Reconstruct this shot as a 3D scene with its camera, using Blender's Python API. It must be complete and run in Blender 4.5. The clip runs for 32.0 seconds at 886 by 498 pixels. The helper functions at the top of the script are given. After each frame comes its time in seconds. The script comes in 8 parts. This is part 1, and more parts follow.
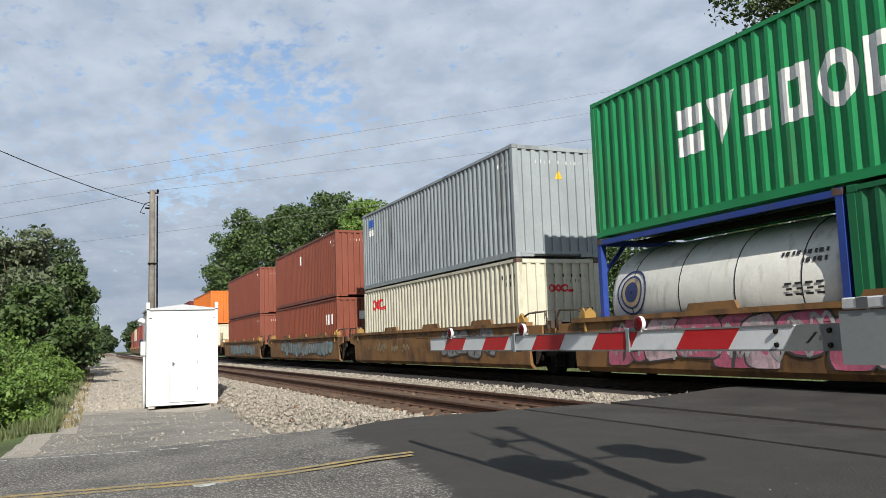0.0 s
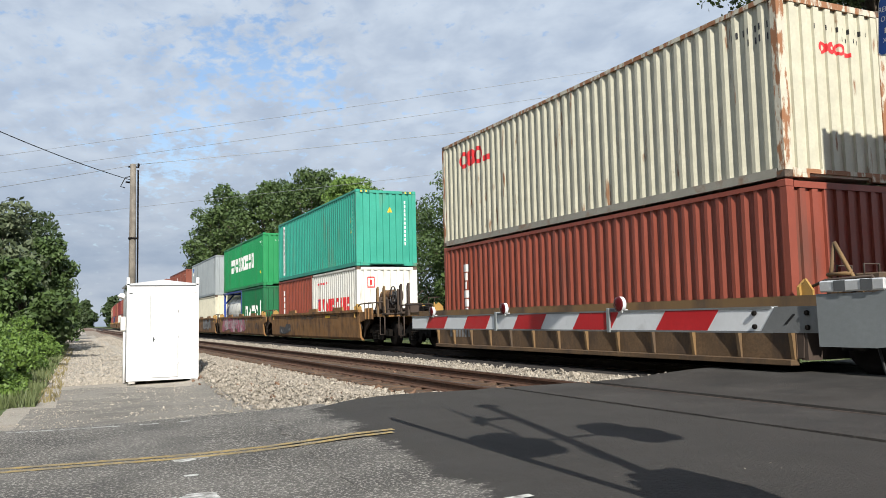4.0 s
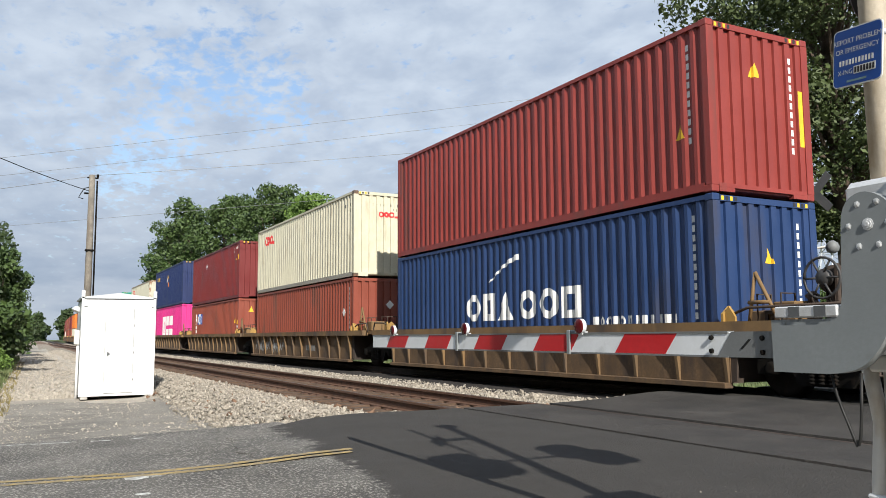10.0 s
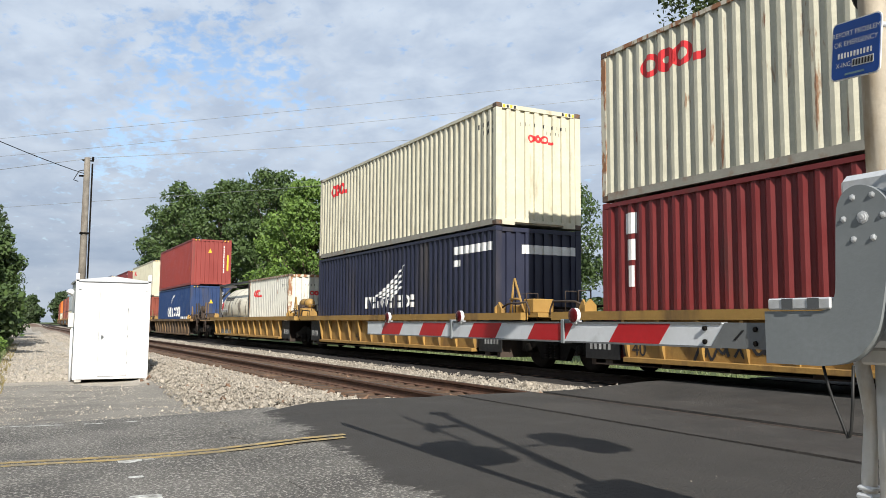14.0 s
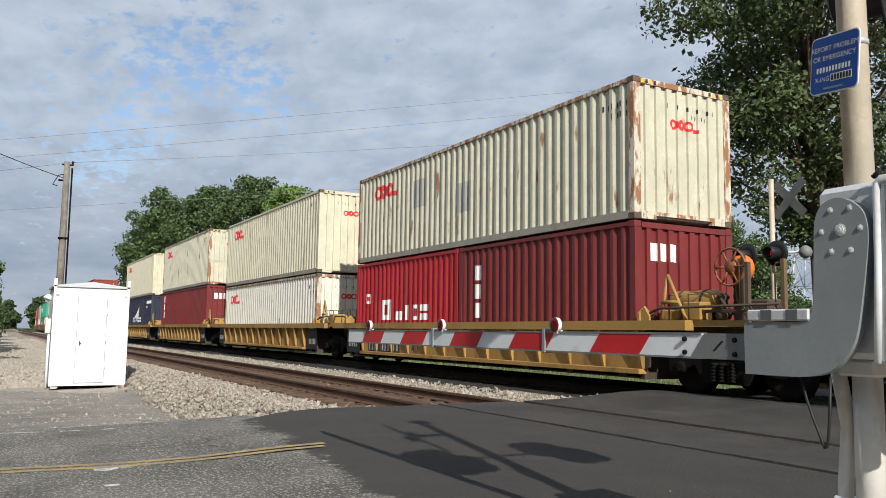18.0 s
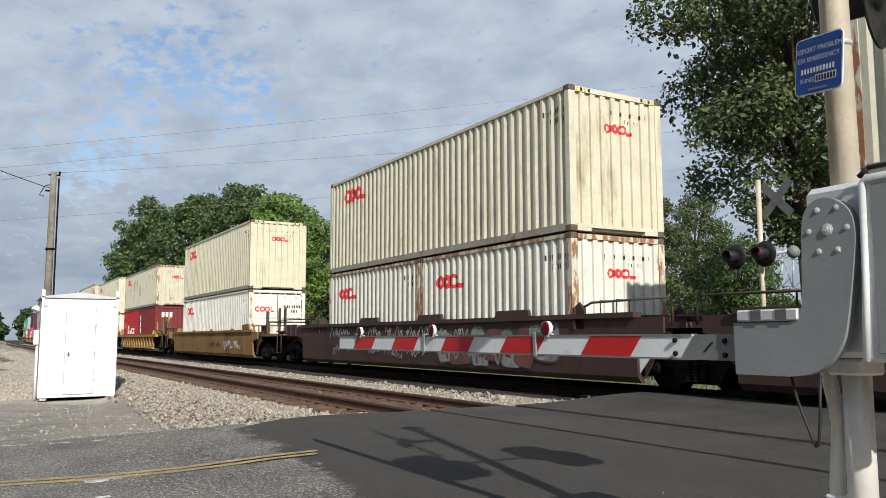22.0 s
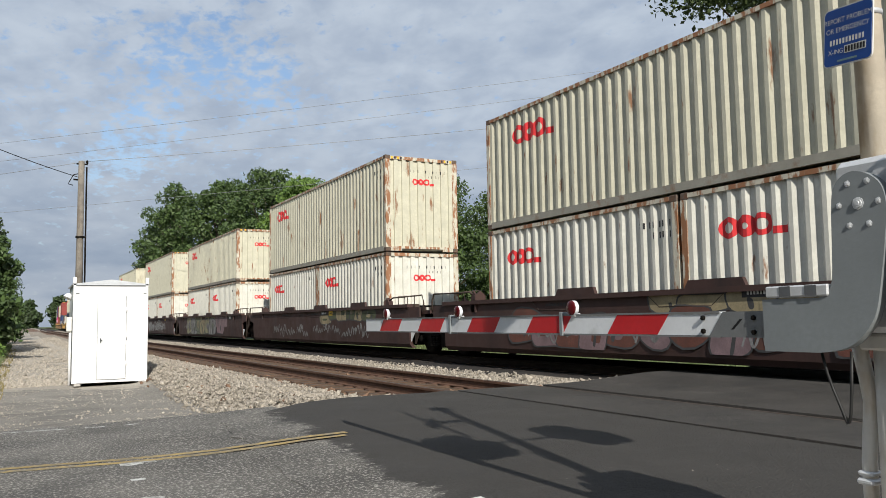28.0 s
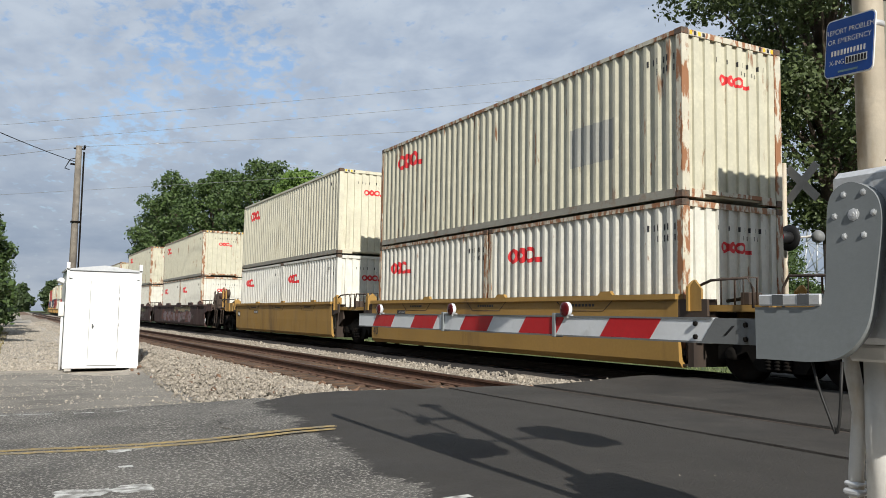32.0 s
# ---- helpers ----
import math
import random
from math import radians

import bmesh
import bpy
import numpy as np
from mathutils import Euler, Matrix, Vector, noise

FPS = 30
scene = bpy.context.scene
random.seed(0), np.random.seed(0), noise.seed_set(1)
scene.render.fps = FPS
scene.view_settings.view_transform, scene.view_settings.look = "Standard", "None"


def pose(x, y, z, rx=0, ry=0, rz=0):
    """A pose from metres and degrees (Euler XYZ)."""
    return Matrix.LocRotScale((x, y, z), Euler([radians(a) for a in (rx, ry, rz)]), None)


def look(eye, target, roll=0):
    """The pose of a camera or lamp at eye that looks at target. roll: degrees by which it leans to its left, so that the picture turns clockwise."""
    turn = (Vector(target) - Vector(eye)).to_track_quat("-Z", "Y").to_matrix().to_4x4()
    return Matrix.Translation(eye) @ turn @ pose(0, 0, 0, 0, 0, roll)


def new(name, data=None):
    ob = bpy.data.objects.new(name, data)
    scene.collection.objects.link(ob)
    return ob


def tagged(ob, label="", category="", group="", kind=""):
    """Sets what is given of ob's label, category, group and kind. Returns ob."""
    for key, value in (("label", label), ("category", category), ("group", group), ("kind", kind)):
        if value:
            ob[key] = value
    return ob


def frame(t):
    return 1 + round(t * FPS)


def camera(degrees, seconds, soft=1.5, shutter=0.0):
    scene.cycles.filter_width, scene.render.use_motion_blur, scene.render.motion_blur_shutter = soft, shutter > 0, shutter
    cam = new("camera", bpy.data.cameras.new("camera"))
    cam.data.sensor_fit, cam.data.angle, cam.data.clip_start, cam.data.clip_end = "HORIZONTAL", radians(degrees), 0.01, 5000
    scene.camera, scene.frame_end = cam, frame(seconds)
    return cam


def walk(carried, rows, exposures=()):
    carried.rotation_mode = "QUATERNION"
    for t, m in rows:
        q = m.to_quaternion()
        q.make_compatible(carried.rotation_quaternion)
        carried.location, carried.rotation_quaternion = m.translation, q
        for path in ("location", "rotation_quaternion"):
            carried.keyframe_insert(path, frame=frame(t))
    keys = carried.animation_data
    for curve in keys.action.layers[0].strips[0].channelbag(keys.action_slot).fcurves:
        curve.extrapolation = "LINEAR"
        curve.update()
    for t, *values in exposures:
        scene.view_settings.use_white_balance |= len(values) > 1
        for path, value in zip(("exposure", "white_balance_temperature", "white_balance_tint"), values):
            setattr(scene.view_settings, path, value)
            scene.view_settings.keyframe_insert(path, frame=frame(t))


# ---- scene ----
# The eye is 1.05 m over the near rail tops; the tracks run nearly along +y.
EYE = (0.0, 0.0, 1.05)
SPEED = 10.607
cam = camera(57.33, 32.0, soft=0.6)
walk(cam, [(t, pose(*EYE, 90 + p, r, y)) for t, y, p, r in (
    (0, -22.71, 6.38, 1.91), (0.5, -24.61, 5.70, 2.58), (1, -24.52, 4.68, 0.35), (1.5, -24.12, 3.53, 1.30), (2, -23.73, 3.18, 1.01),
    (2.5, -23.49, 3.12, 1.13), (3, -23.27, 3.37, 1.32), (3.5, -23.44, 4.15, 1.37), (5.5, -25.60, 5.95, 1.04), (6, -25.17, 6.29, 0.82),
    (6.5, -25.07, 6.44, 0.55), (7, -25.36, 6.46, 0.31), (7.5, -25.86, 6.40, 0.24), (8, -26.17, 6.52, 0.28), (8.5, -26.27, 6.29, 0.52),
    (9, -26.27, 6.23, 0.47), (9.5, -26.31, 6.13, 0.38), (10, -26.72, 6.15, 0.32), (10.5, -26.85, 6.05, 0.09), (11, -26.95, 6.20, 0.03),
    (11.5, -26.79, 6.16, -0.05), (12, -26.87, 6.06, -0.05), (12.5, -27.07, 5.83, 0.03), (13, -27.06, 5.63, -0.09), (13.5, -27.08, 5.40, -0.25),
    (14, -27.11, 5.27, -0.40), (14.5, -27.39, 5.48, -0.29), (16.5, -27.55, 5.67, 0.08), (17, -27.89, 5.73, -0.14), (17.5, -28.25, 5.85, -0.59),
    (18, -28.42, 5.89, -0.82), (18.5, -28.60, 5.67, -0.70), (19, -28.70, 5.34, -0.02), (19.5, -28.56, 5.61, 0.61), (20, -28.49, 5.98, 0.23),
    (20.5, -28.52, 6.10, 0.01), (21, -28.53, 6.21, 0.23), (21.5, -28.97, 6.16, 0.33), (22, -29.05, 6.26, 0.08), (22.5, -29.12, 6.07, 0.01),
    (23, -29.06, 5.77, 0.09), (23.5, -29.35, 5.57, -0.02), (24, -29.55, 5.28, -0.05), (24.5, -29.58, 5.29, -0.13), (25, -29.70, 5.09, -0.35),
    (25.5, -29.84, 4.83, -0.31), (27.5, -27.73, 5.02, 1.23), (28, -27.21, 4.96, 0.92), (28.5, -26.73, 4.80, 0.78), (29, -26.60, 4.72, 0.52),
    (29.5, -26.89, 4.95, -0.19), (30, -27.06, 5.08, -0.56), (30.5, -27.03, 4.83, -0.24), (31, -27.34, 4.66, -0.13), (31.5, -27.59, 4.67, -0.26),
    (32, -27.70, 4.76, -0.97),
)], exposures=[(0, -0.08), (1, 0.08), (2, 0.18), (3, 0.06), (6, 0.04), (7, 0.14), (10, 0.10), (12, 0.03), (14, 0.13), (17, -0.13), (23, -0.15), (30, -0.20), (32, -0.18)])

# ---- sun, sky and clouds ----
SUN_AZ, SUN_EL = 192.5, 32.5


def build_sky():
    w = bpy.data.worlds.new("sky")
    scene.world = w
    w.use_nodes = True
    nt = w.node_tree
    nt.nodes.clear()
    n, l = nt.nodes.new, nt.links.new
    out, bg = n("ShaderNodeOutputWorld"), n("ShaderNodeBackground")
    sky = n("ShaderNodeTexSky")
    sky.sky_type, sky.sun_disc = "NISHITA", False
    sky.sun_elevation, sky.sun_rotation = radians(SUN_EL), radians(SUN_AZ)
    sky.air_density, sky.dust_density, sky.ozone_density = 1.0, 0.6, 2.0
    tc, sep = n("ShaderNodeTexCoord"), n("ShaderNodeSeparateXYZ")
    l(tc.outputs["Generated"], sep.inputs[0])

    def math_node(op, a, b):
        m = n("ShaderNodeMath")
        m.operation = op
        for i, v in enumerate((a, b)):
            if isinstance(v, (int, float)):
                m.inputs[i].default_value = v
            else:
                l(v, m.inputs[i])
        return m.outputs[0]

    up = math_node("MAXIMUM", sep.outputs[2], 0.0)
    den = math_node("ADD", up, 0.24)
    comb = n("ShaderNodeCombineXYZ")
    l(math_node("DIVIDE", sep.outputs[0], den), comb.inputs[0])
    l(math_node("DIVIDE", sep.outputs[1], den), comb.inputs[1])

    def noise_node(scale, detail, rough, offset, stretch=(1, 1, 1), turn=0.0, distortion=0.0):
        mp = n("ShaderNodeMapping")
        mp.inputs["Location"].default_value = offset
        mp.inputs["Scale"].default_value = stretch
        mp.inputs["Rotation"].default_value = (0, 0, radians(turn))
        l(comb.outputs[0], mp.inputs[0])
        t = n("ShaderNodeTexNoise")
        t.inputs["Scale"].default_value, t.inputs["Detail"].default_value, t.inputs["Roughness"].default_value = scale, detail, rough
        t.inputs["Distortion"].default_value = distortion
        l(mp.outputs[0], t.inputs["Vector"])
        return t.outputs[0]

    def ramp(v, a, b):
        r = n("ShaderNodeMapRange")
        r.interpolation_type = "SMOOTHSTEP"
        r.inputs["From Min"].default_value, r.inputs["From Max"].default_value = a, b
        l(v, r.inputs["Value"])
        return r.outputs[0]

    big = noise_node(0.95, 1.5, 0.4, (3.1, 1.7, 0), (1, 1, 1), 20)
    small = noise_node(22.0, 4.0, 0.55, (0.4, 2.2, 0), (1.0, 0.85, 1), 28, 0.2)
    fleece = noise_node(38.0, 3.0, 0.6, (1.4, 7.2, 0), (1.0, 0.8, 1), 28, 0.3)

    def clearing(az, el, wide, close):
        """A gap in the clouds round one direction."""
        d = n("ShaderNodeVectorMath")
        d.operation = "DOT_PRODUCT"
        az, el = radians(az), radians(el)
        d.inputs[1].default_value = (math.sin(az) * math.cos(el), math.cos(az) * math.cos(el), math.sin(el))
        l(tc.outputs["Generated"], d.inputs[0])
        return ramp(d.outputs["Value"], math.cos(radians(wide)), math.cos(radians(close)))

    def swing(v, amount):
        return math_node("MULTIPLY", math_node("SUBTRACT", v, 0.5), amount)

    cover = math_node("ADD", math_node("ADD", swing(big, 0.4), 0.93), math_node("ADD", swing(small, 1.5), swing(fleece, 1.1)))
    for (az, el, wide, close), depth in (((13.0, 18.8, 5, 0.5), 0.20), ((9.5, 17.4, 4, 0.5), 0.22), ((15.2, 16.0, 3.5, 0.5), 0.24), ((6.0, 17.8, 3.5, 0.8), 0.14), ((6.7, 12.4, 3.5, 0.8), 0.26), ((4.4, 10.3, 2.5, 0.5), 0.22)):
        cover = math_node("SUBTRACT", cover, math_node("MULTIPLY", clearing(az, el, wide, close), depth))
    thick = ramp(cover, 0.30, 0.80)
    shade = ramp(noise_node(8.0, 4.0, 0.55, (5.0, 0.3, 0), (1, 0.85, 1), 28, 0.2), 0.24, 0.74)
    tone = n("ShaderNodeMix")
    tone.data_type = "RGBA"
    tone.inputs["A"].default_value, tone.inputs["B"].default_value = CLOUD_DARK, CLOUD_LIGHT
    l(shade, tone.inputs["Factor"])
    mix = n("ShaderNodeMix")
    mix.data_type = "RGBA"
    veil = n("ShaderNodeMapRange")
    veil.inputs["To Min"].default_value = 0.12
    l(thick, veil.inputs["Value"])
    l(veil.outputs[0], mix.inputs["Factor"])
    clear = n("ShaderNodeVectorMath")
    clear.operation = "SCALE"
    clear.inputs["Scale"].default_value = 1.55
    l(sky.outputs[0], clear.inputs[0])
    l(clear.outputs[0], mix.inputs["A"])
    l(tone.outputs["Result"], mix.inputs["B"])
    low = n("ShaderNodeMix")
    low.data_type = "RGBA"
    banks = n("ShaderNodeMix")
    banks.data_type = "RGBA"
    banks.inputs["A"].default_value, banks.inputs["B"].default_value = (2.9, 3.65, 4.8, 1), (4.7, 5.3, 6.15, 1)
    squash = n("ShaderNodeMapping")
    squash.inputs["Scale"].default_value = (1, 1, 3.4)
    l(tc.outputs["Generated"], squash.inputs[0])
    heap = n("ShaderNodeTexNoise")
    heap.inputs["Scale"].default_value, heap.inputs["Detail"].default_value, heap.inputs["Roughness"].default_value = 5.0, 5.0, 0.55
    l(squash.outputs[0], heap.inputs["Vector"])
    l(ramp(heap.outputs[0], 0.40, 0.64), banks.inputs["Factor"])
    l(banks.outputs["Result"], low.inputs["A"])
    near = n("ShaderNodeMapRange")
    for key, v in zip(("From Min", "From Max", "To Min", "To Max"), (0.03, 0.24, 0.12, 1.0)):
        near.inputs[key].default_value = v
    l(up, near.inputs["Value"])
    l(near.outputs[0], low.inputs["Factor"])
    l(mix.outputs["Result"], low.inputs["B"])
    l(low.outputs["Result"], bg.inputs[0])
    bg.inputs[1].default_value = 0.1
    l(bg.outputs[0], out.inputs[0])


CLOUD_DARK, CLOUD_LIGHT = (4.3, 5.15, 6.5, 1), (6.0, 6.85, 8.0, 1)
build_sky()
sun = new("sun", bpy.data.lights.new("sun", "SUN"))
sun.data.energy, sun.data.angle, sun.data.color = 6.6, radians(0.6), (1.0, 0.955, 0.87)
sun.matrix_world = look((0, 0, 60), (-60 * math.sin(radians(SUN_AZ)), -60 * math.cos(radians(SUN_AZ)), 60 - 60 * math.tan(radians(SUN_EL))))

# ---- materials ----
def material(name, color, rough=0.7, metal=0.0, var=0.25, scale=3.0, fine=40.0, bump=0.3, dirt=None, dirt_amount=0.0, streak=1.0, second=None, coords="Object", spec=0.4, speckle=None, speckle_scale=110.0, hard=False):
    """Two scales of tone, a dirt colour in patches or streaks, and a fine relief."""
    m = bpy.data.materials.new(name)
    m.use_nodes = True
    nt = m.node_tree
    n, l = nt.nodes.new, nt.links.new
    b = nt.nodes["Principled BSDF"]
    tc, info = n("ShaderNodeTexCoord"), n("ShaderNodeObjectInfo")
    mp = n("ShaderNodeMapping")
    l(tc.outputs[coords], mp.inputs[0])
    jump = n("ShaderNodeCombineXYZ")
    mul = n("ShaderNodeMath")
    mul.operation, mul.inputs[1].default_value = "MULTIPLY", 57.0
    l(info.outputs["Random"], mul.inputs[0])
    for i in range(3):
        l(mul.outputs[0], jump.inputs[i])
    l(jump.outputs[0], mp.inputs["Location"])

    def tex(s, detail, stretch=1.0):
        t = n("ShaderNodeTexNoise")
        t.inputs["Scale"].default_value, t.inputs["Detail"].default_value, t.inputs["Roughness"].default_value = s, detail, 0.6
        if stretch != 1.0:
            q = n("ShaderNodeMapping")
            q.inputs["Scale"].default_value = (1, 1, stretch)
            l(mp.outputs[0], q.inputs[0])
            l(q.outputs[0], t.inputs["Vector"])
        else:
            l(mp.outputs[0], t.inputs["Vector"])
        return t.outputs[0]

    def rng(v, a, b2, lo, hi):
        r = n("ShaderNodeMapRange")
        for k, x in zip(("From Min", "From Max", "To Min", "To Max"), (a, b2, lo, hi)):
            r.inputs[k].default_value = x
        l(v, r.inputs["Value"])
        return r.outputs[0]

    def mix(f, a, c):
        x = n("ShaderNodeMix")
        x.data_type = "RGBA"
        for v, key in ((f, "Factor"), (a, "A"), (c, "B")):
            if isinstance(v, (tuple, list)):
                x.inputs[key].default_value = (*v, 1)
            else:
                l(v, x.inputs[key])
        return x.outputs["Result"]

    c = np.array(color)
    lo, hi = tuple(c * (1 - var)), tuple(np.minimum(c * (1 + var), 0.95))
    if second:
        lo = second
    base = mix(rng(tex(scale, 4), 0.3, 0.7, 0, 1), lo, hi)
    base = mix(rng(tex(fine, 3), 0.35, 0.65, 0, 0.5), base, tuple(c * (1 - var * 1.2)))
    if speckle:
        base = mix(rng(tex(speckle_scale, 2), 0.52, 0.66, 0, 0.8), base, speckle)
    if dirt:
        edge = 0.64 - 0.3 * dirt_amount
        base = mix(rng(tex(scale * 1.3, 6, streak), edge - 0.02, edge + (0.05 if hard else 0.2), 0, 0.9), base, dirt)
    l(base, b.inputs["Base Color"])
    b.inputs["Metallic"].default_value = metal
    b.inputs["Specular IOR Level"].default_value = spec
    l(rng(tex(scale * 2, 3), 0.3, 0.7, max(rough - 0.12, 0.05), min(rough + 0.12, 1)), b.inputs["Roughness"])
    if bump:
        bp = n("ShaderNodeBump")
        bp.inputs["Strength"].default_value, bp.inputs["Distance"].default_value = bump, 0.02
        l(tex(fine * 1.5, 4), bp.inputs["Height"])
        l(bp.outputs[0], b.inputs["Normal"])
    return m


def glow(name, color, strength):
    m = material(name, color, 0.3, 0, 0.1, 5, 30, 0)
    b = m.node_tree.nodes["Principled BSDF"]
    b.inputs["Emission Color"].default_value = (*color, 1)
    b.inputs["Emission Strength"].default_value = strength
    return m


RUST = (0.20, 0.08, 0.03)
GRIME = (0.06, 0.05, 0.04)
PAINTS = {}


def paint(key, color, dirt=GRIME, amount=0.15, rough=0.5, scale=0.8, streak=0.18, hard=False):
    PAINTS[key] = material("paint_" + key, color, rough, 0, 0.12, scale, 18, 0.08, dirt, amount, streak, hard=hard)
    return PAINTS[key]


paint("green", (0.012, 0.23, 0.075))
paint("dark_green", (0.008, 0.12, 0.045))
paint("teal", (0.035, 0.30, 0.22), RUST)
paint("cream", (0.56, 0.53, 0.405), (0.23, 0.17, 0.10), 0.16, scale=2.5, streak=0.2)
paint("rusty_cream", (0.51, 0.49, 0.385), RUST, 0.02, scale=3.4, streak=0.2, hard=True)
paint("pale_cream", (0.58, 0.555, 0.44), (0.24, 0.19, 0.12), 0.16, scale=2.5, streak=0.2)
paint("white", (0.66, 0.655, 0.60), (0.22, 0.18, 0.13), 0.16, scale=2.5, streak=0.2)
paint("rusty_white", (0.60, 0.59, 0.525), RUST, -0.12, scale=3.4, streak=0.3, hard=True)
paint("rail_grey", (0.30, 0.285, 0.24), RUST, 0.25, scale=2.5, streak=1.0)
paint("rust_orange", (0.23, 0.085, 0.035), (0.07, 0.03, 0.018), 0.4, scale=6.0, streak=1.0)
paint("tank_ivory", (0.70, 0.655, 0.535), (0.17, 0.11, 0.06), 0.22, scale=2.2, streak=0.25)
paint("frame_dark", (0.045, 0.044, 0.045), GRIME, 0.2)
paint("grey", (0.28, 0.31, 0.325), GRIME, 0.2)
paint("patch_grey", (0.33, 0.33, 0.30), GRIME, 0.15)
paint("oxide", (0.20, 0.055, 0.032))
paint("brown_red", (0.235, 0.058, 0.036))
paint("dark_red", (0.155, 0.022, 0.022))
paint("crimson", (0.36, 0.018, 0.025))
paint("red", (0.240, 0.040, 0.033))
paint("navy", (0.014, 0.026, 0.095))
paint("ink", (0.020, 0.023, 0.045))
paint("blue", (0.018, 0.043, 0.125))
paint("frame_blue", (0.02, 0.05, 0.25))
paint("pink", (0.62, 0.035, 0.22))
paint("orange", (0.62, 0.16, 0.02))
paint("rust_edge", (0.52, 0.49, 0.40), (0.24, 0.085, 0.024), 0.52, 0.7, scale=6.0, streak=0.3, hard=True)
paint("car_brown", (0.225, 0.115, 0.04), (0.06, 0.032, 0.02), 0.55, 0.7, scale=1.6, streak=0.6)
paint("car_yellow", (0.33, 0.195, 0.053), (0.10, 0.06, 0.03), 0.3, 0.6)
paint("car_ochre", (0.245, 0.135, 0.042), (0.085, 0.048, 0.025), 0.45, 0.65)
paint("car_tan", (0.19, 0.115, 0.05), (0.055, 0.042, 0.035), 0.55, 0.7)
paint("car_oxide", (0.052, 0.026, 0.022), (0.022, 0.015, 0.014), 0.4, 0.7)
paint("car_end", (0.06, 0.042, 0.032), (0.02, 0.015, 0.013), 0.5, 0.8)
M_WEB_YELLOW = material("worn_yellow_web", (0.33, 0.19, 0.052), 0.75, 0, 0.22, 2, 20, 0.15, (0.13, 0.07, 0.03), 0.35, 0.3)
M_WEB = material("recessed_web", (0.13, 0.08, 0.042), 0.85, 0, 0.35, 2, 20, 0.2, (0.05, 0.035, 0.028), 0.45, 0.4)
M_STEEL = material("dark_running_gear", (0.008, 0.007, 0.006), 0.9, 0.0, 0.4, 5, 30, 0.3, (0.022, 0.014, 0.009), 0.2, spec=0.12)
M_WHEEL = material("worn_wheel_steel", (0.018, 0.014, 0.012), 0.75, 0.1, 0.4, 5, 30, 0.2, (0.04, 0.022, 0.014), 0.15, spec=0.2)
M_CAST = material("corner_casting_steel", (0.12, 0.09, 0.07), 0.7, 0.2, 0.4, 8, 40, 0.3, RUST, 0.4)
M_WHITE_MARK = material("white_marking", (0.72, 0.72, 0.70), 0.6, 0, 0.12, 6, 40, 0)
M_RED_MARK = material("red_marking", (0.62, 0.035, 0.04), 0.6, 0, 0.15, 6, 40, 0)
M_BLACK_MARK = material("black_marking", (0.025, 0.025, 0.028), 0.6, 0, 0.15, 6, 40, 0)
M_YELLOW_MARK = material("yellow_marking", (0.72, 0.45, 0.03), 0.6, 0, 0.15, 6, 40, 0)
M_ORANGE_MARK = material("orange_marking", (0.75, 0.2, 0.03), 0.6, 0, 0.15, 6, 40, 0)
M_BLUE_MARK = material("blue_marking", (0.03, 0.10, 0.38), 0.6, 0, 0.15, 6, 40, 0)
M_PINK_MARK = material("pink_graffiti", (0.48, 0.12, 0.19), 0.75, 0, 0.4, 3, 30, 0, GRIME, 0.3, 0.4)
M_CYAN_MARK = material("pale_blue_graffiti", (0.20, 0.32, 0.34), 0.75, 0, 0.4, 3, 30, 0, GRIME, 0.3, 0.4)
M_GREY_MARK = material("pale_graffiti", (0.24, 0.238, 0.235), 0.75, 0, 0.4, 3, 30, 0, GRIME, 0.35, 0.4)
M_TAN_MARK = material("cream_graffiti", (0.30, 0.25, 0.15), 0.75, 0, 0.3, 3, 30, 0, GRIME, 0.3, 0.4)
M_RUST_MARK = material("red_brown_graffiti", (0.14, 0.055, 0.04), 0.75, 0, 0.3, 3, 30, 0, GRIME, 0.3, 0.4)
M_SOOT_MARK = material("grey_black_graffiti", (0.06, 0.06, 0.062), 0.75, 0, 0.3, 3, 30, 0)
M_OLIVE_MARK = material("olive_graffiti", (0.29, 0.275, 0.17), 0.75, 0, 0.4, 3, 30, 0, GRIME, 0.35, 0.4)
M_PALE_PINK_MARK = material("pale_pink_graffiti", (0.60, 0.43, 0.46), 0.75, 0, 0.4, 3, 30, 0, GRIME, 0.3, 0.4)
M_PALE_TAG_MARK = material("chalk_white_tag", (0.40, 0.40, 0.39), 0.75, 0, 0.4, 3, 30, 0, GRIME, 0.3, 0.4)
M_SAGE_MARK = material("sage_graffiti", (0.15, 0.165, 0.115), 0.75, 0, 0.4, 3, 30, 0, GRIME, 0.35, 0.4)
M_MOSS_MARK = material("dark_olive_graffiti", (0.075, 0.085, 0.045), 0.75, 0, 0.3, 3, 30, 0)
M_MAUVE_MARK = material("mauve_graffiti", (0.22, 0.15, 0.16), 0.75, 0, 0.3, 3, 30, 0)
M_NAVY_MARK = material("navy_marking", (0.02, 0.03, 0.10), 0.6, 0, 0.15, 6, 40, 0)
M_WORN = material("worn_tank_shell", (0.26, 0.225, 0.18), 0.8, 0, 0.35, 8, 40, 0.1)
# Oily far-track bed, with the train's shade put into its dark colour.
M_OILY_SHADE = material("oily_dark_ballast", (0.028, 0.023, 0.020), 0.95, 0, 0.4, 4, 26, 0.9, (0.013, 0.011, 0.010), 0.4)
M_RAIL = material("rusted_rail", (0.115, 0.060, 0.038), 0.8, 0.1, 0.3, 6, 50, 0.2, (0.05, 0.03, 0.02), 0.3)
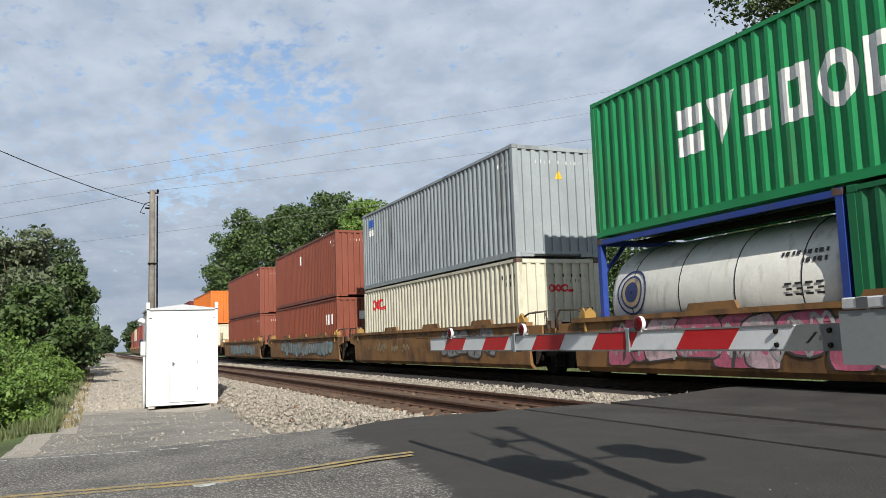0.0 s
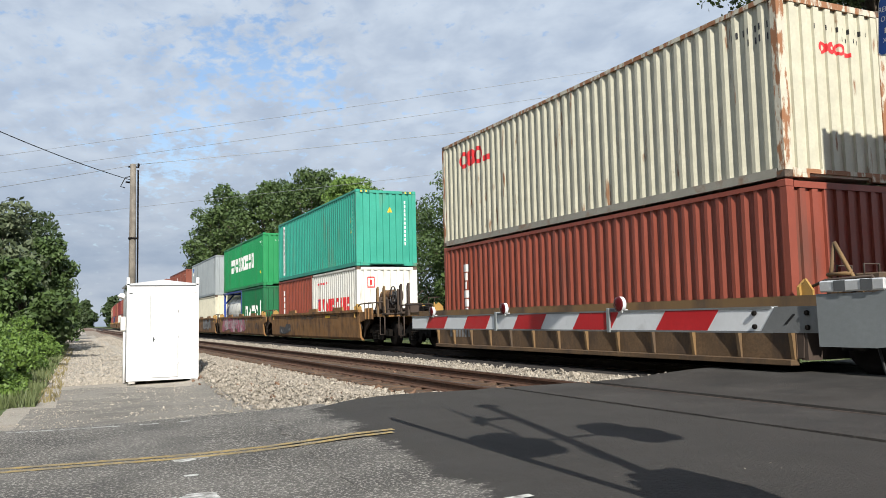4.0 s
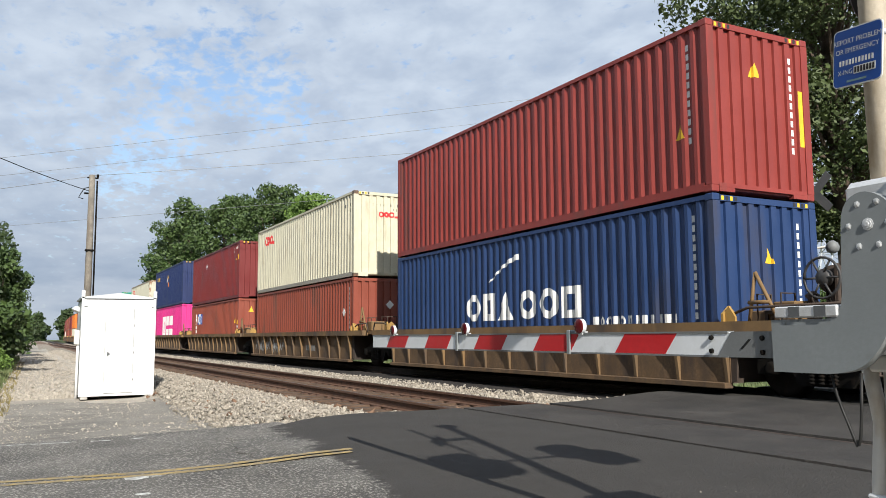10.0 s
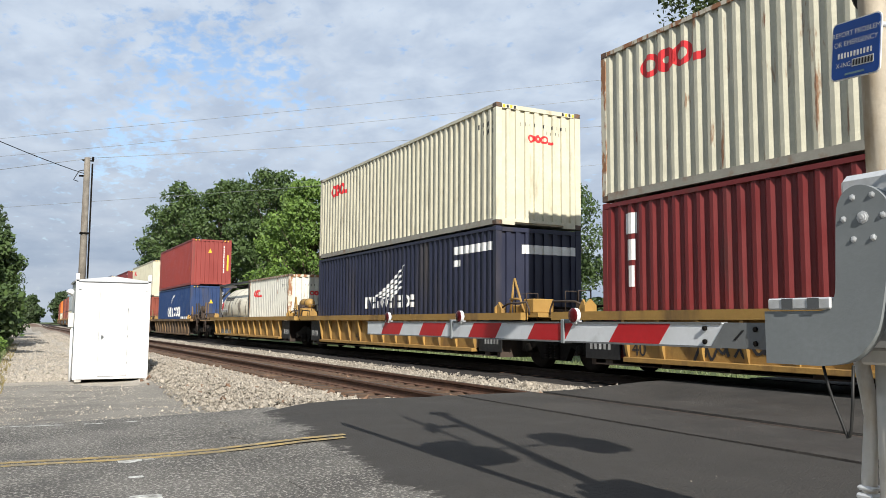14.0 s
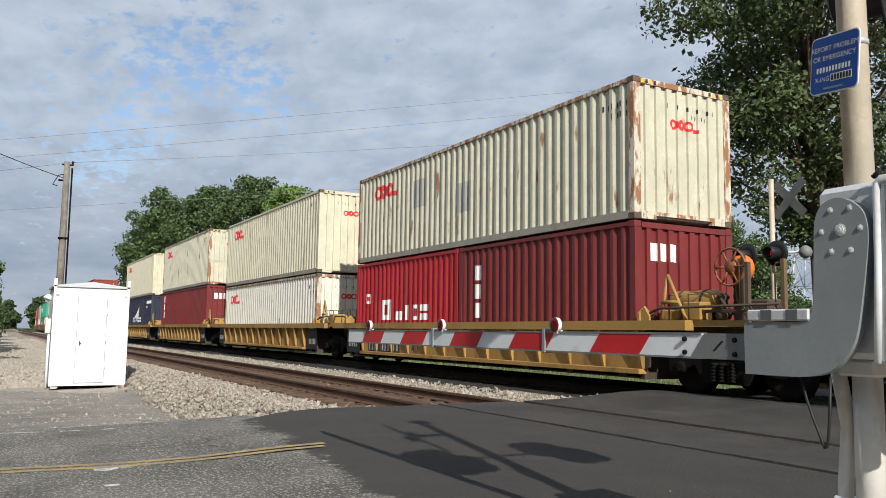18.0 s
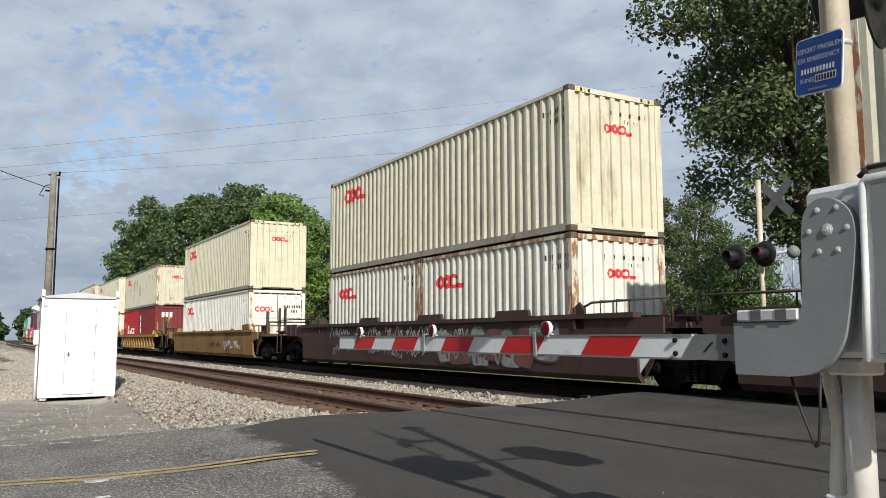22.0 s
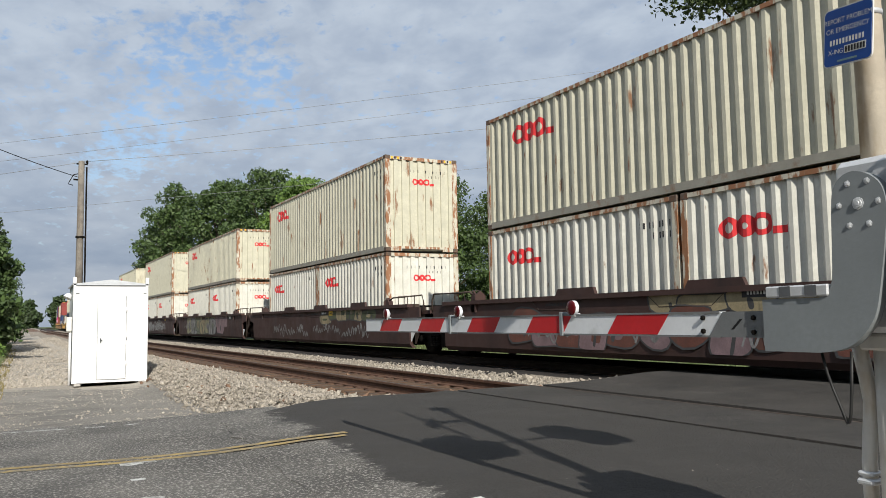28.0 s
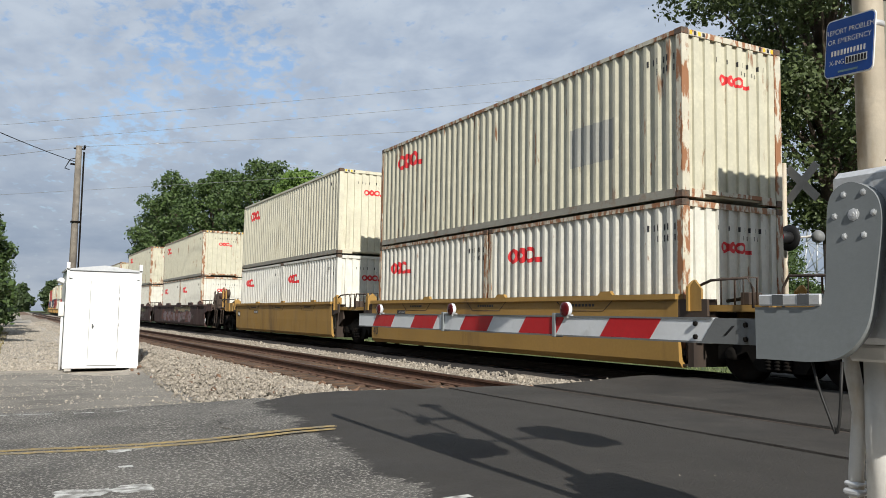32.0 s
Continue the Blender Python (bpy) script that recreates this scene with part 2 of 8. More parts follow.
# Far rails: colour darkened to hold the shade under the train.
M_SHADED_RAIL = material("oil_grimed_rail", (0.042, 0.027, 0.02), 0.8, 0.1, 0.3, 6, 50, 0.2, (0.02, 0.014, 0.011), 0.3)
M_RAIL_TOP = material("worn_rail_head", (0.075, 0.055, 0.044), 0.6, 0.2, 0.2, 6, 50, 0.1)
M_TIE = material("weathered_tie_wood", (0.10, 0.062, 0.04), 0.9, 0, 0.45, 4, 40, 0.5, GRIME, 0.3)
M_BALLAST = material("crushed_limestone", (0.31, 0.265, 0.21), 0.95, 0, 0.3, 3, 22, 1.0, (0.17, 0.15, 0.12), 0.3, speckle=(0.11, 0.10, 0.085), speckle_scale=24.0)
M_BED = material("stained_brown_ballast", (0.15, 0.088, 0.056), 0.95, 0, 0.35, 4, 26, 0.9, (0.06, 0.042, 0.03), 0.3, speckle=(0.24, 0.19, 0.15), speckle_scale=26.0)
M_STONE = material("ballast_stone", (0.37, 0.33, 0.275), 0.95, 0, 0.55, 14, 40, 0.5)
M_STONE_TAN = material("tan_gravel_stone", (0.39, 0.35, 0.295), 0.95, 0, 0.4, 9, 40, 0.4)
M_STONE_BROWN = material("stained_ballast_stone", (0.185, 0.112, 0.073), 0.95, 0, 0.4, 9, 40, 0.4)
M_ASPHALT = material("old_grey_asphalt", (0.142, 0.134, 0.121), 0.95, 0, 0.45, 0.9, 30, 1.6, (0.075, 0.071, 0.066), 0.3, speckle=(0.50, 0.47, 0.42), speckle_scale=44.0)
M_NEW_ASPHALT = material("new_black_asphalt", (0.046, 0.042, 0.0385), 0.8, 0, 0.42, 0.9, 55, 0.8, (0.028, 0.0265, 0.025), 0.5, speckle=(0.10, 0.092, 0.08), speckle_scale=58.0)
M_GRAVEL = material("packed_gravel", (0.36, 0.325, 0.275), 0.95, 0, 0.25, 0.8, 45, 0.9, (0.22, 0.19, 0.15), 0.2, speckle=(0.46, 0.42, 0.36), speckle_scale=32.0)
M_APRON = material("grey_compacted_apron", (0.215, 0.198, 0.172), 0.95, 0, 0.25, 0.7, 45, 0.8, (0.12, 0.11, 0.098), 0.35, speckle=(0.36, 0.335, 0.295), speckle_scale=36.0)
M_GRASS_GROUND = material("grassy_soil", (0.075, 0.105, 0.03), 1.0, 0, 0.5, 0.6, 12, 0.8, (0.13, 0.105, 0.055), 0.25)
M_ROAD_YELLOW = material("worn_yellow_road_paint", (0.42, 0.30, 0.115), 0.85, 0, 0.35, 6, 60, 0.6, (0.19, 0.17, 0.13), 0.75)
M_ROAD_WHITE = material("worn_white_road_paint", (0.60, 0.60, 0.57), 0.8, 0, 0.2, 9, 60, 0.3, (0.15, 0.14, 0.125), 0.75)
M_SHED = material("white_enamel_metal", (0.74, 0.745, 0.75), 0.4, 0, 0.04, 1, 15, 0.03, (0.5, 0.48, 0.45), 0.05, 0.2)
M_SEAM = material("door_seam_shadow_gap", (0.30, 0.30, 0.30), 0.6, 0, 0.1, 5, 40, 0)
M_ALU = material("brushed_aluminium", (0.60, 0.61, 0.62), 0.45, 0.35, 0.12, 4, 60, 0.08)
M_GALV = material("galvanised_pipe", (0.66, 0.645, 0.61), 0.55, 0.15, 0.12, 5, 40, 0.08, (0.42, 0.33, 0.22), 0.3, 0.35)
M_CLAMP = material("dull_grey_metal", (0.17, 0.178, 0.18), 0.65, 0.1, 0.12, 5, 40, 0.08, (0.18, 0.18, 0.175), 0.2)
M_SLOT = material("dark_grey_slot", (0.10, 0.105, 0.11), 0.6, 0.1, 0.12, 5, 40, 0)
M_BACK = material("weathered_board_back", (0.13, 0.135, 0.14), 0.7, 0.1, 0.2, 5, 40, 0)
M_FLASH = glow("flashing_red_lens", (0.45, 0.008, 0.012), 0.7)
M_STAINED = material("stained_galvanised_pole", (0.50, 0.44, 0.35), 0.6, 0.1, 0.15, 5, 40, 0.08, (0.30, 0.20, 0.10), 0.35, 0.3)
M_GREY_PAINT = material("grey_gate_paint", (0.20, 0.218, 0.225), 0.6, 0.0, 0.08, 3, 40, 0.05, (0.12, 0.12, 0.115), 0.1)
M_GATE_WHITE = material("reflective_white", (0.68, 0.70, 0.72), 0.4, 0, 0.06, 3, 30, 0, (0.42, 0.43, 0.43), 0.15)
M_GATE_RED = material("reflective_red", (0.50, 0.02, 0.025), 0.4, 0, 0.12, 3, 30, 0)
M_BLACK = material("black_housing", (0.012, 0.012, 0.013), 0.5, 0, 0.2, 6, 40, 0.05)
M_LENS = material("red_lens", (0.07, 0.004, 0.006), 0.3, 0, 0.2, 8, 40, 0)
M_LENS_LIT = glow("lit_red_lens", (0.08, 0.003, 0.005), 0.08)
M_SIGN_BLUE = material("blue_sign_sheet", (0.012, 0.07, 0.32), 0.4, 0, 0.08, 5, 30, 0)
M_POLE = material("weathered_pole_wood", (0.20, 0.178, 0.15), 0.9, 0, 0.35, 3, 30, 0.5, (0.09, 0.07, 0.055), 0.3, 0.1)
M_WIRE = material("dark_cable", (0.012, 0.012, 0.012), 0.6, 0, 0.2, 5, 30, 0)
M_FAR_WIRE = material("grey_conductor", (0.22, 0.23, 0.24), 0.5, 0.3, 0.1, 5, 30, 0)
M_BARK = material("tree_bark", (0.10, 0.075, 0.055), 0.95, 0, 0.4, 4, 25, 0.8)
M_CONCRETE = material("concrete", (0.42, 0.40, 0.37), 0.9, 0, 0.2, 3, 50, 0.3)
M_TOWER = material("galvanised_lattice", (0.5, 0.52, 0.54), 0.5, 0.4, 0.1, 4, 30, 0)


def paving_edge():
    """New black paving that wears out into the old grey road, with a ragged, crumbling edge."""
    m = M_ASPHALT.copy()
    m.name = "black_paving_feathered_edge"
    nt = m.node_tree
    n, l = nt.nodes.new, nt.links.new
    b = nt.nodes["Principled BSDF"]
    old = b.inputs["Base Color"].links[0].from_socket
    tc, sep = n("ShaderNodeTexCoord"), n("ShaderNodeSeparateXYZ")
    l(tc.outputs["Object"], sep.inputs[0])

    def calc(op, a, c):
        x = n("ShaderNodeMath")
        x.operation = op
        for k, v in enumerate((a, c)):
            if isinstance(v, (int, float)):
                x.inputs[k].default_value = v
            else:
                l(v, x.inputs[k])
        return x.outputs[0]

    def grain(scale, detail):
        t = n("ShaderNodeTexNoise")
        t.inputs["Scale"].default_value, t.inputs["Detail"].default_value, t.inputs["Roughness"].default_value = scale, detail, 0.7
        l(tc.outputs["Object"], t.inputs["Vector"])
        return t.outputs[0]

    line = calc("SUBTRACT", sep.outputs[0], calc("MULTIPLY_ADD", sep.outputs[1], 0.085))
    line.node.inputs[1].links[0].from_node.inputs[2].default_value = 2.02
    rough = calc("ADD", calc("MULTIPLY", calc("SUBTRACT", grain(1.4, 4), 0.5), 0.9), calc("MULTIPLY", calc("SUBTRACT", grain(12, 5), 0.5), 0.5))
    f = n("ShaderNodeMapRange")
    f.interpolation_type = "SMOOTHSTEP"
    f.inputs["From Min"].default_value, f.inputs["From Max"].default_value = -0.10, 0.03
    l(calc("ADD", line, rough), f.inputs["Value"])
    tone = n("ShaderNodeMix")
    tone.data_type = "RGBA"
    tone.inputs["A"].default_value, tone.inputs["B"].default_value = (0.018, 0.0168, 0.0157, 1), (0.074, 0.068, 0.0615, 1)
    l(calc("ADD", calc("MULTIPLY", grain(58, 4), 0.55), calc("MULTIPLY", grain(1.3, 4), 0.45)), tone.inputs["Factor"])
    mix = n("ShaderNodeMix")
    mix.data_type = "RGBA"
    l(f.outputs[0], mix.inputs["Factor"])
    l(old, mix.inputs["A"])
    l(tone.outputs["Result"], mix.inputs["B"])
    l(mix.outputs["Result"], b.inputs["Base Color"])
    return m


M_PAVING_EDGE = paving_edge()


def leaf_material(name, color, dark):
    m = bpy.data.materials.new(name)
    m.use_nodes = True
    nt = m.node_tree
    n, l = nt.nodes.new, nt.links.new
    b = nt.nodes["Principled BSDF"]
    geo, tc, t = n("ShaderNodeNewGeometry"), n("ShaderNodeTexCoord"), n("ShaderNodeTexNoise")
    t.inputs["Scale"].default_value = 0.6
    l(tc.outputs["Object"], t.inputs["Vector"])
    add = n("ShaderNodeMath")
    add.operation = "ADD"
    half = n("ShaderNodeMath")
    half.operation, half.inputs[1].default_value = "MULTIPLY_ADD", 0.6
    half.inputs[2].default_value = -0.1
    l(geo.outputs["Random Per Island"], half.inputs[0])
    l(half.outputs[0], add.inputs[0])
    l(t.outputs[0], add.inputs[1])
    x = n("ShaderNodeMix")
    x.data_type = "RGBA"
    x.inputs["A"].default_value, x.inputs["B"].default_value = (*dark, 1), (*color, 1)
    l(add.outputs[0], x.inputs["Factor"])
    l(x.outputs["Result"], b.inputs["Base Color"])
    b.inputs["Roughness"].default_value = 0.6
    tr = n("ShaderNodeBsdfTranslucent")
    l(x.outputs["Result"], tr.inputs[0])
    ms = n("ShaderNodeMixShader")
    ms.inputs[0].default_value = 0.18
    out = nt.nodes["Material Output"]
    l(b.outputs[0], ms.inputs[1])
    l(tr.outputs[0], ms.inputs[2])
    l(ms.outputs[0], out.inputs[0])
    return m


M_LEAF = leaf_material("oak_leaves", (0.080, 0.130, 0.034), (0.024, 0.046, 0.015))
M_LEAF_DARK = leaf_material("dark_leaves", (0.058, 0.092, 0.030), (0.017, 0.031, 0.012))
M_LEAF_BRIGHT = leaf_material("bright_leaves", (0.145, 0.235, 0.042), (0.042, 0.09, 0.018))
M_LEAF_GREY = leaf_material("pale_leaves", (0.125, 0.155, 0.08), (0.045, 0.065, 0.03))
M_LEAF_TALL = leaf_material("sunlit_open_leaves", (0.088, 0.120, 0.038), (0.026, 0.042, 0.015))
M_GRASS = leaf_material("grass_blades", (0.15, 0.18, 0.07), (0.065, 0.09, 0.032))
M_DRY = leaf_material("dry_grass_blades", (0.27, 0.22, 0.10), (0.13, 0.11, 0.05))

# ---- mesh helpers ----
def part(name, bm, mat, parent=None, label=""):
    """One bmesh, or (vertices, faces), as one mesh object under a thing or under a part."""
    me = bpy.data.meshes.new(name)
    if isinstance(bm, tuple):
        me.from_pydata(bm[0], [], bm[1])
    else:
        bm.to_mesh(me)
        bm.free()
    me.materials.append(mat)
    ob = new(name, me)
    ob.parent = parent
    return tagged(ob, label)


def shared(name, source, parent, m=None, label=""):
    """Another object on the mesh of source."""
    ob = new(name, source.data)
    ob.parent = parent
    if m is not None:
        ob.matrix_basis = m
    return tagged(ob, label)


def empty(name, m, label, category, group="", kind=""):
    ob = new(name)
    ob.matrix_basis = m
    return tagged(ob, label, category, group, kind)


def box(bm, x0, x1, y0, y1, z0, z1, bevel=0.0):
    vs = [bm.verts.new(p) for p in ((x0, y0, z0), (x1, y0, z0), (x1, y1, z0), (x0, y1, z0), (x0, y0, z1), (x1, y0, z1), (x1, y1, z1), (x0, y1, z1))]
    fs = [bm.faces.new([vs[i] for i in f]) for f in ((3, 2, 1, 0), (4, 5, 6, 7), (0, 1, 5, 4), (1, 2, 6, 5), (2, 3, 7, 6), (3, 0, 4, 7))]
    if bevel:
        es = {e for f in fs for e in f.edges}
        bmesh.ops.bevel(bm, geom=list(es), offset=bevel, segments=1, affect="EDGES")
    return bm


def boxes(*dims, bevel=0.0):
    bm = bmesh.new()
    for d in dims:
        box(bm, *d)
    if bevel:
        bmesh.ops.bevel(bm, geom=list(bm.edges), offset=bevel, segments=1, affect="EDGES")
    return bm


def prism(bm, outline, y0, y1, axis="y"):
    """A closed outline of (a, b) pushed along an axis: y: (x, z); x: (y, z); z: (x, y)."""
    def at(p, d):
        return {"y": (p[0], d, p[1]), "x": (d, p[0], p[1]), "z": (p[0], p[1], d)}[axis]
    a = [bm.verts.new(at(p, y0)) for p in outline]
    b = [bm.verts.new(at(p, y1)) for p in outline]
    k = len(outline)
    bm.faces.new(a)
    bm.faces.new(b[::-1])
    for i in range(k):
        bm.faces.new((a[i], a[(i + 1) % k], b[(i + 1) % k], b[i]))
    bmesh.ops.recalc_face_normals(bm, faces=bm.faces)
    return bm


def tube(bm, a, b, r0, r1=None, sides=12):
    """A round bar from a to b."""
    r1 = r0 if r1 is None else r1
    a, b = Vector(a), Vector(b)
    d = (b - a).normalized()
    u = d.orthogonal().normalized()
    v = d.cross(u)
    ring = [[bm.verts.new(p + r * (u * math.cos(2 * math.pi * i / sides) + v * math.sin(2 * math.pi * i / sides))) for i in range(sides)] for p, r in ((a, r0), (b, r1))]
    for i in range(sides):
        f = bm.faces.new((ring[0][i], ring[0][(i + 1) % sides], ring[1][(i + 1) % sides], ring[1][i]))
        f.smooth = True
    bm.faces.new(ring[0][::-1])
    bm.faces.new(ring[1])
    return bm


def swept(bm, pts, r, sides=8):
    """One unbroken round bar along a line of points."""
    pts = [Vector(p) for p in pts]
    rows = []
    for i, p in enumerate(pts):
        d = (pts[min(i + 1, len(pts) - 1)] - pts[max(i - 1, 0)]).normalized()
        u = d.cross(Vector((0.13, 0.31, 0.94))).normalized()
        v = d.cross(u)
        rows.append([bm.verts.new(p + r * (u * math.cos(2 * math.pi * k / sides) + v * math.sin(2 * math.pi * k / sides))) for k in range(sides)])
    for a, b in zip(rows, rows[1:]):
        for k in range(sides):
            bm.faces.new((a[k], a[(k + 1) % sides], b[(k + 1) % sides], b[k])).smooth = True
    bm.faces.new(rows[0][::-1])
    bm.faces.new(rows[-1])
    return bm


def turned(bm, origin, axis, rings, sides=20, smooth=True):
    """A shape turned on a lathe: rings of (distance along the axis, radius)."""
    o, d = Vector(origin), Vector(axis).normalized()
    u = d.orthogonal().normalized()
    v = d.cross(u)
    rows = [[bm.verts.new(o + d * h + max(r, 0.0005) * (u * math.cos(2 * math.pi * i / sides) + v * math.sin(2 * math.pi * i / sides))) for i in range(sides)] for h, r in rings]
    for k in range(len(rows) - 1):
        for i in range(sides):
            f = bm.faces.new((rows[k][i], rows[k][(i + 1) % sides], rows[k + 1][(i + 1) % sides], rows[k + 1][i]))
            f.smooth = smooth
    bm.faces.new(rows[0][::-1])
    bm.faces.new(rows[-1])
    return bm


def step(a, b, x):
    x = min(max((x - a) / (b - a), 0.0), 1.0)
    return x * x * (3 - 2 * x)


# ---- ground, road and tracks ----
NEAR_TRACK, FAR_TRACK, GAUGE = 6.48, 11.02, 1.505
LIFT = 0.10                                     # the far track lies higher than the near one
TURN = radians(0.9)                             # the tracks' own direction against the y axis
RAIL = Matrix.Rotation(TURN, 4, "Z")


def bend(y):
    """The tracks swing gently aside far up the line."""
    return 1.5e-4 * max(0.0, y - 130) ** 2


def along(x, y):
    """A point given across and along the tracks, in the world."""
    return x * math.cos(TURN) - y * math.sin(TURN), x * math.sin(TURN) + y * math.cos(TURN)


def across(x, y):
    """How far a point lies across the tracks."""
    return x * math.cos(TURN) + y * math.sin(TURN)


ROAD_Y0, ROAD_Y1 = 2.9, 10.45


def road_height(x):
    return -0.12 + 0.115 * step(0.5, 4.3, x) + LIFT * step(7.6, 9.8, x) - 0.40 * step(13.2, 18, x)


def ground_height(x, y):
    q = across(x, y) if y > 0 else x
    bed = -0.20 - 0.20 * step(3.9, 2.5, q) + LIFT * step(7.9, 9.5, q) + 0.04 * step(1.9, 1.4, abs(q - FAR_TRACK)) - (0.35 + LIFT) * step(13.0, 15.6, q)
    if y > 10.5:
        bed += 0.16 * step(17, 10.5, y) * step(2.9, 2.2, x) - 0.02
        bed -= 0.8 * step(-0.9, -4.0, x) * step(11, 20, y)
    on_road = step(1.4, 3.2, y) * step(12.2, 10.7, y)
    z = bed * (1 - on_road) + (road_height(x) - 0.06) * on_road
    if y < 3:
        z = min(z, -0.16) if x > 3.8 else z + 0.16
    return z


def build_ground():
    xs = sorted(set([-3000, -800, -250, -90, -40, -20, -12] + [round(-8 + 0.4 * i, 2) for i in range(61)] + [18, 20, 24, 30, 45, 80, 200, 700, 3000]))
    ys = sorted(set([-3000, -500, -100, -30, -10, -4] + [round(0.4 * i, 2) for i in range(0, 90)] + [38, 42, 50, 60, 80, 120, 200, 400, 1000, 3000]))
    vs = [(x, y, ground_height(x, y) + (0.035 * noise.noise((x * 1.3, y * 1.3, 0)) if x < 3 or x > 13 else 0) - (4 if abs(x) > 2000 or abs(y) > 2000 else 0)) for y in ys for x in xs]
    w = len(xs)
    fs = [(j * w + i, j * w + i + 1, (j + 1) * w + i + 1, (j + 1) * w + i) for j in range(len(ys) - 1) for i in range(w - 1)]
    g = part("ground", (vs, fs), M_GRASS_GROUND)
    g.data.materials.append(M_BALLAST)
    g.data.materials.append(M_GRAVEL)
    g.data.materials.append(M_BED)
    g.data.materials.append(M_OILY_SHADE)
    g.data.materials.append(M_APRON)
    for p in g.data.polygons:
        x, y, _ = p.center
        edge = 0.35 * noise.noise((x * 0.7, y * 0.5, 3))
        q = across(x, y)
        if 3.15 + edge * 0.5 < q < 13.6 + edge:
            # Index 4 paints the train's shade along the far track.
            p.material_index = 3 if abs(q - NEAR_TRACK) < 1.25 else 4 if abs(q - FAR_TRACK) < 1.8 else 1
        elif y < 11.5 and x > -60:
            p.material_index = 5
        elif y < 20.4 + edge * 3 and -0.6 + edge - 0.1 * max(0, 14 - y) < x < 3.2:
            p.material_index = 5
        elif -1.2 + edge < x <= 3.4 and y < 900:
            p.material_index = 2
        p.use_smooth = True
    tagged(g, "grassy ground with a pale gravel track bed", "ground", kind="structure")


def slab(name, mat, x0, x1, y0, y1, lift, label, thick=0.08, nx=24, ragged=0.0, skew=0.0, corner=False):
    xs = [x0 + (x1 - x0) * i / nx for i in range(nx + 1)]
    vs, fs = [], []
    rag = lambda a, s: ragged * noise.noise((a * 2.1, s, 0)) + ragged * 0.5 * noise.noise((a * 7.0, s, 2))
    ny = 90 if corner else 12
    if corner:
        rag = lambda a, s: 0.15 * noise.noise((a * 0.9, s, 0)) + 0.09 * noise.noise((a * 3.1, s, 1)) + 0.05 * noise.noise((a * 9.0, s, 2)) + 0.03 * noise.noise((a * 23.0, s, 4))
    rows = [k / ny for k in range(ny + 1)]
    for r in rows:
        for i, x in enumerate(xs):
            far = y1 - (0.95 * step(x0 + 1.7, x0, x) if corner else 0)
            y = y0 + (far - y0) * r
            if corner:
                x = x + (0.085 * (y - 9.3)) * (1 - i / nx)
            dx = rag(y, 5) * (0.04 if corner and i else 1) if i in (0, nx) else 0
            dy = rag(x, 9) if r in (0, 1) else 0
            vs.append((x + dx, y + dy - skew * x, road_height(x) + (0.003 + (lift - 0.003) * step(x0 - 0.3, x0 + 1.2, x) if corner else lift)))
    n1 = nx + 1
    for r in range(ny):
        for i in range(nx):
            fs.append((r * n1 + i, r * n1 + i + 1, (r + 1) * n1 + i + 1, (r + 1) * n1 + i))
    loop = [i for i in range(n1)] + [r * n1 + nx for r in range(1, ny + 1)] + [ny * n1 + i for i in range(nx - 1, -1, -1)] + [r * n1 for r in range(ny - 1, 0, -1)]
    base = len(vs)
    for i in loop:
        vs.append((vs[i][0], vs[i][1], vs[i][2] - thick))
    for k in range(len(loop)):
        k2 = (k + 1) % len(loop)
        fs.append((loop[k], base + k, base + k2, loop[k2]))
    ob = part(name, (vs, fs), mat)
    return tagged(ob, label, name, kind="structure")


def build_road():
    slab("road", M_ASPHALT, -90, 2.9, ROAD_Y0, ROAD_Y1 + 0.1, 0.0, "old grey asphalt road with worn paint", nx=120, ragged=0.12, skew=0.0)
    slab("road_far", M_ASPHALT, 13.0, 90, ROAD_Y0, ROAD_Y1, 0.0, "old grey asphalt road beyond the tracks", nx=60)
    crossing = [(2.15, NEAR_TRACK - 0.762), (NEAR_TRACK - 0.665, NEAR_TRACK + 0.62), (NEAR_TRACK + 0.82, FAR_TRACK - 0.82), (FAR_TRACK - 0.62, FAR_TRACK + 0.62), (FAR_TRACK + 0.82, 13.6)]
    for i, (a, b) in enumerate(crossing):
        paving = slab("crossing_pavement", M_NEW_ASPHALT if i else M_PAVING_EDGE, a, b, ROAD_Y0 - 0.3, ROAD_Y1, (0.022, 0.022, 0.030, 0.022, 0.022)[i], "fresh black asphalt laid between the rails of the crossing", thick=0.14, nx=16, ragged=0.10 if i in (0, 4) else 0.04, corner=i == 0)
        paving.matrix_basis = RAIL


def paint_line(name, mat, x0, x1, y, width, label, dashes=None, skew=0.075):
    pieces = dashes or [(x0, x1)]
    vs, fs = [], []
    for a, b in pieces:
        nx = max(2, int((b - a) / 0.4))
        for i in range(nx + 1):
            x = a + (b - a) * i / nx
            z = road_height(x) + 0.004 + 0.026 * step(1.6, 2.3, x)
            k = len(vs)
            wob = 0.012 * noise.noise((x * 3, y, 0))
            vs += [(x, y - skew * x - width / 2 + wob, z), (x, y - skew * x + width / 2 + wob, z)]
            if i:
                fs.append((k - 2, k, k + 1, k - 1))
    return tagged(part(name, (vs, fs), mat), label, "road marking", kind="structure")


def broken_line(x0, x1):
    """What is left of a worn line: short runs of uneven length."""
    rnd = random.Random(12)
    out, x = [], x0
    while x < x1:
        w = rnd.uniform(0.06, 0.34)
        out.append((x, min(x + w, x1)))
        x += w + rnd.choice((0.02, 0.05, 0.09, 0.2, 0.4))
    return out


